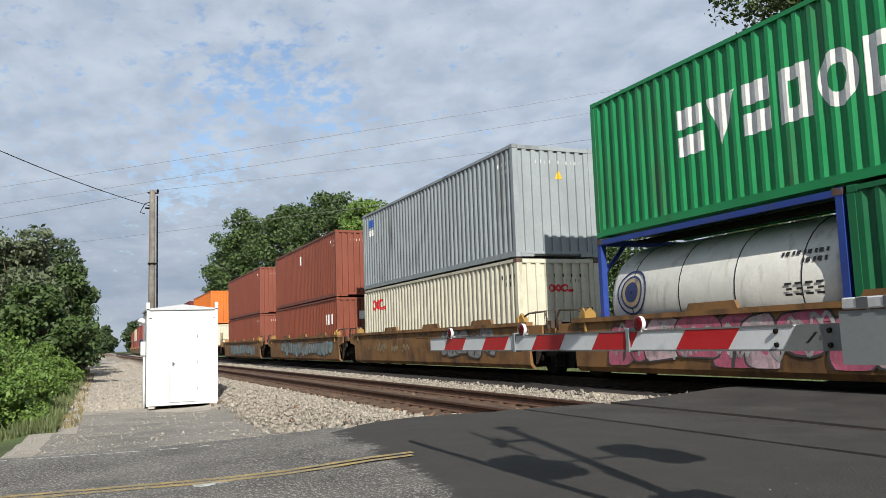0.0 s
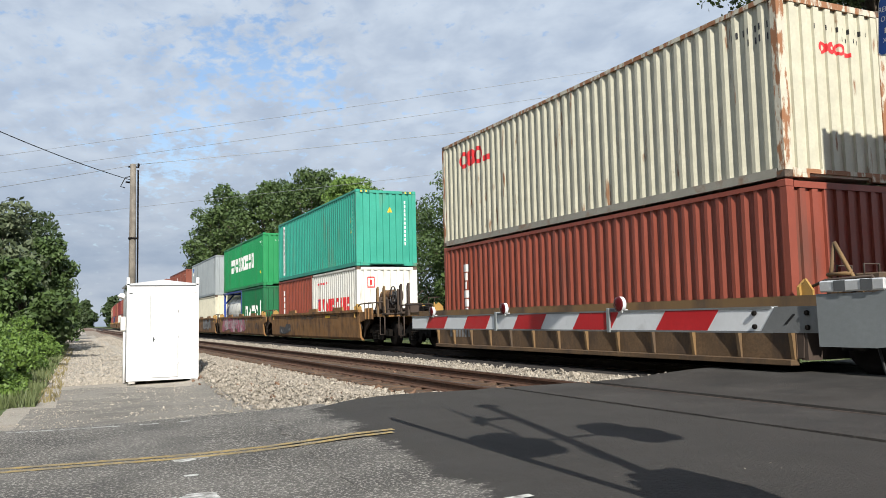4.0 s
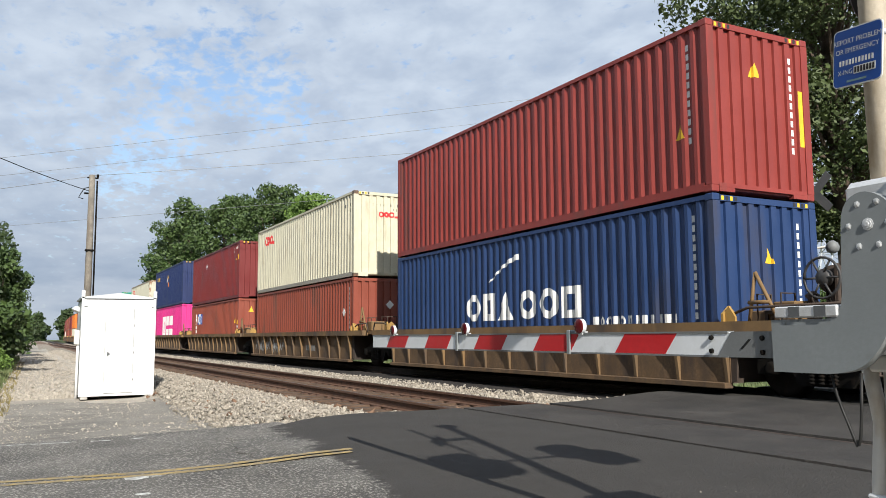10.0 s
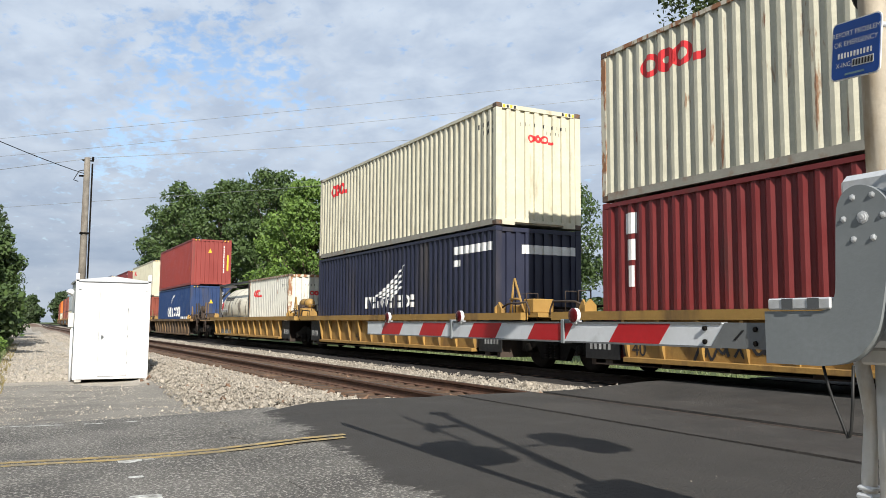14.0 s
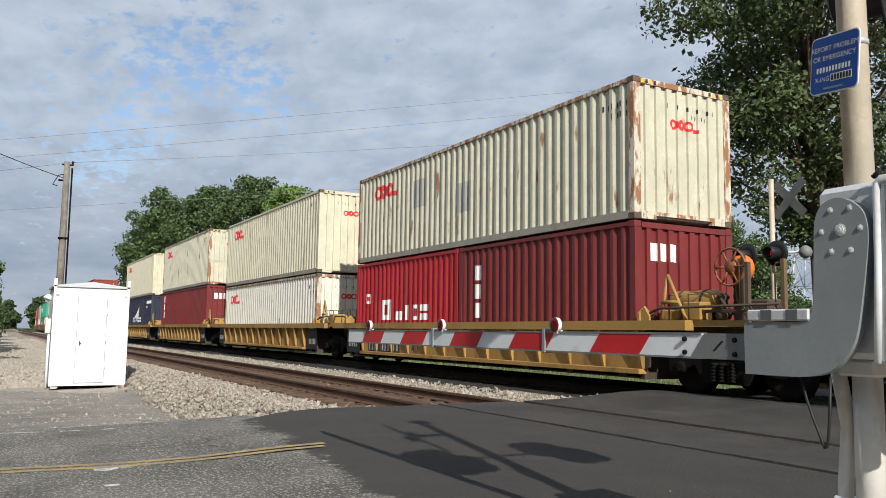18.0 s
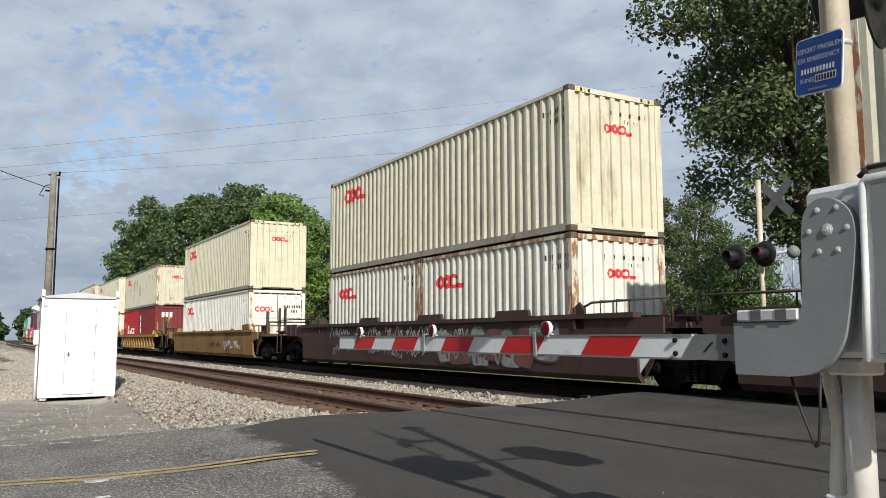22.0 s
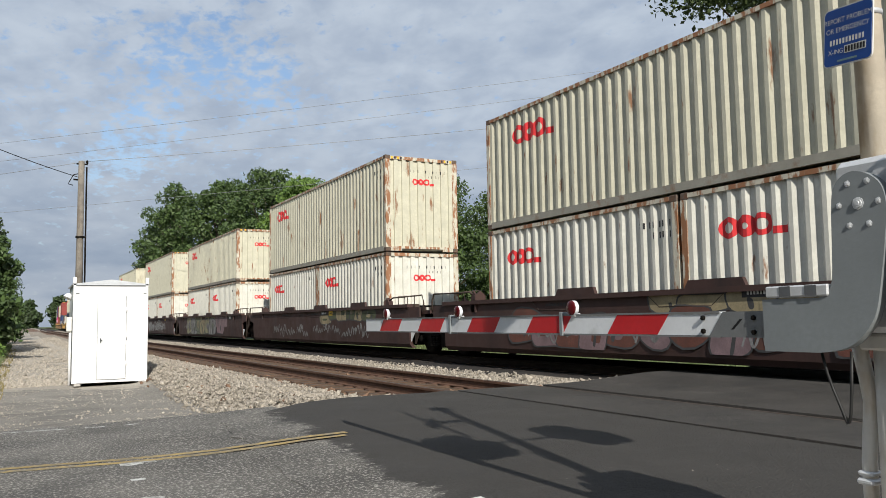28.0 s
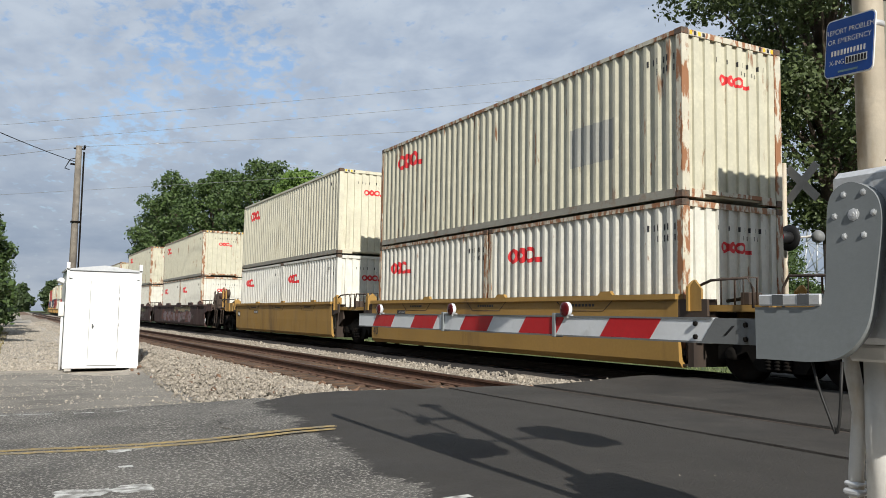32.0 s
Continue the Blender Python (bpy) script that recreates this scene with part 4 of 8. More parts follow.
def double_doors():
    """Closed doors with lock rods on the near end."""
    def draw(ob, hl, hw, h):
        for s in (-1, 1):
            x0, x1 = sorted((s * 0.008, s * (hw - 0.17)))
            d = part("door", boxes((x0, x1, -hl - 0.004, -hl + 0.03, 0.16, h - 0.13), bevel=0.006), PAINTS["white"], ob)
            for q in (0.3, 0.75):
                x = s * (hw - 0.17) * q
                part("lock_rod", tube(bmesh.new(), (x, -hl - 0.03, 0.1), (x, -hl - 0.03, h - 0.08), 0.017, sides=8), M_GALV, d)
                part("rod_handle", boxes((min(x, x - s * 0.28), max(x, x - s * 0.28), -hl - 0.045, -hl - 0.03, 1.05, 1.08)), M_GALV, d)
            for k in range(4):
                z = 0.35 + k * 0.62
                xx = s * (hw - 0.15)
                part("hinge", boxes((xx - 0.05, xx + 0.05, -hl - 0.02, -hl - 0.003, z, z + 0.1)), M_GALV, d)
            for z in (h - 1.2, h - 2.0):
                part("door_groove", boxes((x0 + 0.07, x1 - 0.04, -hl - 0.009, -hl - 0.003, z, z + 0.022)), PAINTS["car_end"], d)
            for q in (0.3, 0.75):
                x = s * (hw - 0.17) * q
                for z in (0.12, 0.9, h - 0.3, h - 0.14):
                    part("rod_keeper", boxes((x - 0.04, x + 0.04, -hl - 0.055, -hl - 0.003, z, z + 0.05), bevel=0.004), M_GALV, d)
        part("door_gasket", boxes((-0.014, 0.014, -hl - 0.012, -hl + 0.02, 0.17, h - 0.14), (-hw + 0.2, hw - 0.2, -hl - 0.009, -hl + 0.02, h - 0.19, h - 0.135), (hw - 0.185, hw - 0.16, -hl - 0.009, -hl + 0.02, 0.17, h - 0.19)), M_BLACK, ob, "black rubber door gasket")
        part("rusty_corner_post", boxes((-hw + 0.03, -hw + 0.13, -hl - 0.004, -hl + 0.01, 0.13, h - 0.13)), PAINTS["rust_edge"], ob, "rust-stained corner post")
        for k in range(3):
            part("end_ring", annulus(-0.86 + k * 0.21, -hl - 0.0075, h - 0.82, 0.055, 0.115), M_RED_MARK, ob)
        part("end_bar", boxes((-0.31, -0.26, -hl - 0.0075, -hl - 0.003, h - 0.93, h - 0.71), (-0.26, -0.14, -hl - 0.0075, -hl - 0.003, h - 0.93, h - 0.87)), M_RED_MARK, ob)
        for k, body in enumerate(("MGW.", "TARE.")):
            t = bpy.data.curves.new("weight_text", "FONT")
            t.body, t.size = body, 0.15
            t.materials.append(M_BLACK_MARK)
            o = new("weight_text", t)
            o.parent, o.matrix_basis = ob, pose(0.25, -hl - 0.007, h - 1.72 - 0.17 * k, 90, 0, 0)
        stuff(part("end_number", plates([(0.26 + i * 0.075 + (0.08 if i > 3 else 0), 0.31 + i * 0.075 + (0.08 if i > 3 else 0), h - 0.76, h - 0.64) for i in range(10)] + [(0.6 + i * 0.07, 0.645 + i * 0.07, h - 0.95, h - 0.84) for i in range(4)] + [(0.66 + i * 0.05, 0.695 + i * 0.05, z, z + 0.05) for i in range(5) for z in (h - 1.9, h - 1.82, h - 1.74, h - 1.66)], y=-hl - 0.005, depth=0.003), M_BLACK_MARK, ob))
    return draw


def several(*f):
    def draw(*a):
        for g in f:
            g(*a)
    return draw


# ---- running gear ----
def truck_meshes():
    if "truck" in CACHE:
        return CACHE["truck"]
    root = new("truck")
    side = bmesh.new()
    out = [(-1.15, 0.36), (-1.15, 0.58), (-0.75, 0.62), (-0.45, 0.78), (0.45, 0.78), (0.75, 0.62), (1.15, 0.58), (1.15, 0.36), (0.95, 0.36), (0.6, 0.5), (0.42, 0.22), (-0.42, 0.22), (-0.6, 0.5), (-0.95, 0.36)]
    prism(side, out, -0.07, 0.07, "x")
    CACHE["truck"] = root
    sf = part("side_frame", side, M_STEEL, root)
    sf.location.x = -1.02
    shared("side_frame", sf, root, pose(1.02, 0, 0))
    spring = bmesh.new()
    prof = [(0, 0.05)]
    for i in range(6):
        prof += [(i * 0.05 + 0.012, 0.068), (i * 0.05 + 0.026, 0.068), (i * 0.05 + 0.036, 0.048), (i * 0.05 + 0.048, 0.048)]
    turned(spring, (0, 0, 0.25), (0, 0, 1), prof, 10)
    sp = part("spring", spring, M_STEEL, root)
    sp.matrix_basis = pose(-1.12, -0.16, 0)
    for x, y in ((-1.12, 0), (-1.12, 0.16), (1.12, -0.16), (1.12, 0), (1.12, 0.16)):
        shared("spring", sp, root, pose(x, y, 0))
    part("bolster", boxes((-1.1, 1.1, -0.2, 0.2, 0.56, 0.74), bevel=0.03), M_STEEL, root)
    wb = bmesh.new()
    turned(wb, (0, 0, 0), (1, 0, 0), [(-0.07, 0.30), (-0.065, 0.40), (-0.02, 0.42), (0.055, 0.43), (0.06, 0.46), (0.085, 0.46), (0.09, 0.38), (0.04, 0.30), (0.04, 0.16), (0.09, 0.12)], 28)
    wheel = None
    cap = part("bearing_cap", turned(bmesh.new(), (-1.12, -0.89, 0.45), (1, 0, 0), [(-0.02, 0.06), (0, 0.10), (0.12, 0.115), (0.16, 0.09)], 14), M_STEEL, root)
    shared("bearing_cap", cap, root, pose(0, 1.78, 0))
    for y in (-0.89, 0.89):
        part("axle", tube(bmesh.new(), (-0.95, y, 0.445), (0.95, y, 0.445), 0.085), M_STEEL, root)
        for s in (-1, 1):
            m = pose(s * 0.745, y, 0.445, 0, 0, 0 if s < 0 else 180)
            if wheel is None:
                wheel = part("wheel", wb, M_WHEEL, root)
                wheel.matrix_basis = m
            else:
                shared("wheel", wheel, root, m)
    root.hide_render = True
    return root


def put_truck(parent, y):
    """A two-axle truck as a part of its car."""
    src = truck_meshes()
    bolster = [c for c in src.children if c.name.startswith("bolster")][0]
    tr = shared("truck", bolster, parent, pose(0, y, 0), "dark steel two-axle truck")
    for c in src.children:
        if c is not bolster:
            o = new(c.name.split(".")[0], c.data)
            o.parent = tr
            o.matrix_basis = c.matrix_basis.copy()
    return tr


# ---- well cars ----
def well_car(u_far, color, kind, top, deck, span, label, trucks, marks=None, hl=6.25, ends=("joint", "joint"), gear=True):
    """One platform of a double-stack car; u_far: far end of its load. span: its length over joints."""
    yc = u_far - 6.096
    car = empty("well_car", pose(CENTRE, yc, 0), label, "rail car", "well cars of the train")
    mat = PAINTS[color]
    hs = span / 2 - (1.7 if kind == "ribbed" or color == "car_yellow" else 1.02)
    web = [6.4 if k == "coupler" else 5.35 if color == "car_yellow" else 6.2 for k in ends]
    foot = 0.30 if kind == "ribbed" and color == "car_yellow" else 0.13
    for s in (-1, 1):
        bm = bmesh.new()
        x = s * 1.40
        if kind == "smooth":
            lo = 0.19
            prof = [(x - s * 0.10, lo), (x - s * 0.02, lo + 0.10), (x, lo + 0.55), (x, top - 0.09), (x + s * 0.06, top - 0.09), (x + s * 0.06, top), (x - s * 0.12, top), (x - s * 0.12, top - 0.09), (x - s * 0.05, top - 0.09), (x - s * 0.05, lo + 0.55), (x - s * 0.10, lo + 0.12), (x - s * 0.2, lo)]
            prism(bm, prof, -hs, hs)
            side = part("side_sill", bm, mat, car)
            for y in (-4.4, -0.9, 2.6) if s < 0 else ():
                lug = bmesh.new()
                fw, fh = (0.2, 0.07) if color in ("car_yellow", "car_ochre") else (0.62, 0.13)
                prism(lug, [(y - fw, top), (y + fw, top), (y + fw - 0.09, top + fh), (y - fw + 0.06, top + fh)], x - s * 0.02, x + s * 0.05, "x")
                part("guide_lug", lug, mat, side)
                line = bmesh.new()
                for a, b in (((y + 1.5, top - 0.1), (y + 1.25, top - 0.28)), ((y + 1.25, top - 0.28), (y + 0.1, top - 0.28)), ((y + 0.1, top - 0.28), (y - 0.15, top - 0.1))):
                    tube(line, (x + s * 0.001, *a), (x + s * 0.001, *b), 0.008, sides=4)
                part("weld_line", line, PAINTS["car_end"], side)
                tagged(part("stencil_row", plates([(y + 0.35 + k * 0.1, y + 0.42 + k * 0.1, top - 0.2, top - 0.15) for k in range(7)], x=x - 0.001, depth=0.002), M_BLACK_MARK, side), kind="stuff")
            for e in (-1, 1):
                b2 = bmesh.new()
                pr = [(e * hs, top - 0.09), (e * hs, 0.30), (e * (hs + 0.2), 0.56), (e * (hs + 0.62), 0.82), (e * (hs + 0.62), top - 0.09)]
                prism(b2, pr, x - s * 0.22, x - s * 0.17, "x")
                part("end_gusset", b2, PAINTS["car_end"], side)
                # White colour stands in for sunlight on the near gusset face.
                if e < 0 and s < 0 and color == "car_oxide":
                    part("end_plate", prism(bmesh.new(), [(-hs - 0.02, 0.36), (-hs - 0.02, 0.64), (-hs - 0.26, 0.62)], -1.36, -1.34, "x"), M_GATE_WHITE, side, "pale painted end plate")
                b3 = prism(bmesh.new(), [(e * hs, top - 0.09), (e * hs, top - 0.46), (e * (hs + 0.62), top - 0.36), (e * (hs + 0.62), top - 0.09)], x - s * 0.05, x - s * 0.004, "x")
                part("end_beam", b3, mat if color != "car_yellow" else PAINTS["car_end"], side)
        else:
            prism(bm, [(x - s * 0.14, top - 0.16), (x + s * 0.05, top - 0.16), (x + s * 0.05, top), (x - s * 0.14, top)], -span / 2 + 0.42, span / 2 - 0.42)
            side = part("top_chord", bm, mat, car)
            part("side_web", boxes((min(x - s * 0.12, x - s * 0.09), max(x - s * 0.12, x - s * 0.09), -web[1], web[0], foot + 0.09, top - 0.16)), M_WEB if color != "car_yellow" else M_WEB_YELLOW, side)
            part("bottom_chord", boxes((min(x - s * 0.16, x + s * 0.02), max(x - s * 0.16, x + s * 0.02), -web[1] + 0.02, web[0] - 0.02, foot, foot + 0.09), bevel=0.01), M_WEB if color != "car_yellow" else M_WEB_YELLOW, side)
            rib = None
            for k in range(13):
                y = -web[1] + 0.05 + k * (web[0] + web[1] - 0.1) / 12
                if rib is None:
                    rb = bmesh.new()
                    prism(rb, [(x - s * 0.09, foot + 0.09), (x - s * 0.06, foot + 0.09), (x - s * 0.03, 0.5), (x + s * 0.045, top - 0.16), (x - s * 0.09, top - 0.16)], -0.03, 0.03)
                    rib = part("rib", rb, mat, side)
                    rib.location.y = y
                else:
                    shared("rib", rib, side, pose(0, y, 0))
            for e, q in ((1, web[0]), (-1, web[1])):
                b2 = bmesh.new()
                prism(b2, [(e * q, top - 0.16), (e * q, foot + 0.09), (e * (q + 0.10), foot + 0.12), (e * (q + 0.16), top - 0.16)], x - s * 0.14, x - s * 0.10, "x")
                part("end_gusset", b2, PAINTS["car_end"], side)
                if s < 0 and q < 6.0:
                    board = part("end_board", boxes((-1.33, -1.30, *sorted((e * (q + 0.17), e * 6.5)), foot + 0.02, top - 0.17), bevel=0.006), M_BLACK, side, "black board with pale stencils")
                    for k in range(5):
                        part("stencil_bar", plates([(e * (q + 0.72) - 0.3 + k * 0.13, e * (q + 0.72) - 0.23 + k * 0.13, 0.5, 0.68)], x=-1.331, depth=0.002), M_PALE_TAG_MARK, board)
    fl = bmesh.new()
    box(fl, -1.3, 1.3, -hl, hl, 0.225, 0.25)
    for k in range(9):
        y = -hl + 0.4 + k * (2 * hl - 0.8) / 8
        box(fl, -1.3, 1.3, y - 0.1, y + 0.1, 0.25, FLOOR - 0.002)
    part("well_floor", fl, PAINTS["car_end"], car)
    for e, kind2 in ((1, ends[0]), (-1, ends[1])):
        reach = span / 2 + (0.0 if kind2 == "joint" else 1.9 if color == "car_oxide" else 1.6)
        dk = bmesh.new()
        y0, y1 = sorted((e * (hl + 0.12), e * (reach - 0.06)))
        box(dk, -1.25, 1.25, y0, y1, deck - 0.1, deck)
        box(dk, -0.3, 0.3, y0, y1, 0.72, deck - 0.1)
        bulk = sorted((e * hl, e * (hl + 0.12)))
        part("end_platform", dk, mat, car)
        part("end_bulkhead", boxes((-1.28, 1.28, bulk[0], bulk[1], 0.21, deck - 0.101)), PAINTS["car_end"], car)
        gb = bmesh.new()
        g0 = e * (hl + 0.12)
        gh, gw = (0.24, 0.24) if kind == "ribbed" else (0.22, 0.28)
        prism(gb, [(-1.44, deck - 0.1), (-1.16, deck - 0.1), (-1.16, top + gh * 0.5), (-1.29, top + gh), (-1.44, top + gh * 0.5)], *sorted((g0, g0 + e * 0.05)))
        prism(gb, [(g0 + e * 0.05, deck - 0.1), (g0 + e * gw, deck - 0.1), (g0 + e * gw, top + gh * 0.3), (g0 + e * gw * 0.5, top + gh), (g0 + e * 0.05, top + gh * 0.5)], -1.40, -1.36, "x")
        if kind2 == "plates":
            tan = PAINTS["car_tan"]
            part("guide_plate", prism(bmesh.new(), [(-hl + 0.3, top), (-hl - 0.62, top), (-hl - 0.55, top + 0.24), (-hl + 0.42, top + 0.2)], -1.43, -1.39, "x"), tan, car, "leaning tan guide plate")
            part("deck_plate", prism(bmesh.new(), [(-hl - 0.7, deck), (-hl - 1.72, deck), (-hl - 1.72, top + 0.3), (-hl - 1.4, top + 0.27), (-hl - 1.1, top + 0.12), (-hl - 0.7, top + 0.18)], -0.95, -0.9, "x"), tan, car, "tan upright deck plate")
            part("deck_shelf", boxes((-1.25, 0.9, -hl - 1.3, -hl - 0.8, top + 0.15, top + 0.19), bevel=0.008), tan, car)
            part("hoop", swept(bmesh.new(), [(-1.3, -hl - 0.85, deck), (-1.3, -hl - 0.87, top + 0.12), (-1.3, -hl - 0.95, top + 0.15), (-1.3, -hl - 1.42, top + 0.15), (-1.3, -hl - 1.5, top + 0.1), (-1.3, -hl - 1.54, deck)], 0.026, 8), tan, car, "bent tan grab hoop")
            part("hoop_bracket", boxes((-1.34, -1.26, -hl - 0.8, -hl - 0.62, top + 0.12, top + 0.24), bevel=0.02), PAINTS["car_yellow"], car)
            for px, ph in ((-1.15, 0.85), (0.5, 0.8)):
                part("end_post", boxes((px - 0.05, px + 0.05, -8.45, -8.35, deck, deck + ph), bevel=0.01), PAINTS["car_end"], car, "dark upright steel post")
            part("post_rail", boxes((-1.1, 0.5, -8.43, -8.37, deck + 0.42, deck + 0.48), bevel=0.01), PAINTS["car_end"], car)
            part("coupler", boxes((-0.12, 0.12, -reach - 0.35, -reach + 0.1, 0.72, 0.95), (-0.2, 0.2, -reach - 0.4, -reach - 0.2, 0.70, 0.98), bevel=0.03), M_STEEL, car)
            continue
        gu = part("corner_guide", gb, PAINTS["car_yellow"] if color in ("car_brown", "car_tan") else mat, car, "pointed container guide")
        shared("corner_guide", gu, car, pose(2.56, 0, 0))
        if gear and kind == "ribbed" and e < 0:
            af = bmesh.new()
            for a, b in (((-1.25, -hl - 0.5, deck), (-1.22, -hl - 0.62, deck + 0.75)), ((-1.25, -hl - 1.05, deck), (-1.22, -hl - 0.62, deck + 0.75)), ((-1.25, -hl - 0.5, deck + 0.3), (-1.25, -hl - 0.9, deck + 0.3))):
                tube(af, a, b, 0.03, sides=6)
            part("uncoupling_stand", af, mat, car, "bent steel stand")
            part("equipment_box", boxes((-1.15, -0.6, -hl - 1.25, -hl - 0.85, deck, deck + 0.3), (-1.1, -0.5, -hl - 0.75, -hl - 0.35, deck, deck + 0.18), bevel=0.02), mat, car)
        if gear:
            rod = swept(bmesh.new(), [(-1.34, e * (hl + 0.3), top + 0.12), (-1.34, e * (hl + 0.55), top + 0.2), (-1.34, e * (reach - 0.35), top + 0.22), (-1.34, e * (reach - 0.25), top + 0.05), (-1.34, e * (reach - 0.25), deck - 0.05)], 0.022, 6)
            part("side_handrail", rod, PAINTS["car_end"], car)
            for q in (0.62, 1.05):
                part("grab_iron", swept(bmesh.new(), [(-1.2, e * (hl + q), deck), (-1.2, e * (hl + q), deck + 0.42), (-0.9, e * (hl + q), deck + 0.42), (-0.9, e * (hl + q), deck)], 0.016, 6), PAINTS["car_end"], car)
            part("brake_pipe", swept(bmesh.new(), [(-0.55, e * (hl + 0.15), deck + 0.08), (-0.5, e * (hl + 0.6), deck + 0.14), (-0.4, e * (reach - 0.1), deck + 0.1), (-0.35, e * (reach + 0.02), deck - 0.25)], 0.03, 6), M_STEEL, car)
        if gear and kind2 == "joint":
            part("hose_bracket", boxes((-1.0, -0.7, e * (hl + 0.9) - 0.09, e * (hl + 0.9) + 0.09, deck, deck + 0.2), bevel=0.015), PAINTS["car_end"], car)
            part("connector_cover", boxes((-0.2, 0.3, e * (hl + 0.8) - 0.2, e * (hl + 0.8) + 0.2, deck, deck + 0.12), bevel=0.015), PAINTS["car_end"], car)
        if kind2 == "coupler":
            sill = sorted((e * (reach - 0.1), e * (reach + 0.35)))
            part("coupler", boxes((-0.12, 0.12, sill[0], sill[1], 0.72, 0.95), (-0.2, 0.2, e * (reach + 0.3) - 0.1, e * (reach + 0.3) + 0.1, 0.70, 0.98), bevel=0.03), M_STEEL, car)
            for q in (0.28, 0.9):
                end_post(car, e * (reach - q), deck, mat if color == "car_yellow" and kind == "smooth" else PAINTS["car_end" if color in ("car_oxide", "car_tan") else "car_tan"])
            part("cross_walk", boxes((-1.36, 1.36, *sorted((e * (reach - 0.45), e * (reach - 0.02))), deck - 0.03, deck + 0.02), bevel=0.006), PAINTS["car_end"], car)
            part("step_iron", swept(bmesh.new(), [(-1.36, e * (reach - 0.15), deck - 0.1), (-1.36, e * (reach - 0.15), 0.42), (-1.36, e * (reach - 0.6), 0.42), (-1.36, e * (reach - 0.6), deck - 0.1)], 0.02, 6), PAINTS["car_end"], car)
            if kind == "smooth":
                y0, y1 = sorted((e * (hs + 0.63), e * (reach - 1.25)))
                panel = part("end_side_panel", boxes((-1.40, -1.36, y0, y1, top - 0.36, top + 0.04), bevel=0.008), mat, car)
                for q in (0.0, 0.5, 1.0):
                    yy = y0 + 0.03 + (y1 - y0 - 0.06) * q
                    part("panel_rib", boxes((-1.43, -1.40, yy - 0.03, yy + 0.03, top - 0.35, top + 0.03)), mat, panel)
                for xx, zz in ((-1.1, 0.16), (-0.6, 0.26), (0.2, 0.2)):
                    part("deck_casting", boxes((xx - 0.2, xx + 0.2, e * (hs + 0.55) - 0.3, e * (hs + 0.55) + 0.3, deck, deck + zz), bevel=0.03), PAINTS["car_end"], car)
    for y in trucks:
        put_truck(car, y)
    if marks:
        marks(car, hl, top)
    MOVING.append((car, CENTRE, yc, 0))
    return car


def end_post(car, y, deck, mat, top=2.05):
    """An upright post at the corner of an end platform, with a long grab loop beside it."""
    post = part("end_post", boxes((-1.35, -1.285, y - 0.034, y + 0.034, deck - 0.1, top), bevel=0.006), mat, car)
    part("grab_loop", swept(bmesh.new(), [(-1.315, y + 0.04, top - 0.05), (-1.315, y + 0.12, top - 0.05), (-1.315, y + 0.15, top - 0.09), (-1.315, y + 0.15, top - 0.66), (-1.315, y + 0.12, top - 0.70), (-1.315, y + 0.04, top - 0.70)], 0.014, 6), mat, post)
    shared("end_post", post, car, pose(2.63, 0, 0))


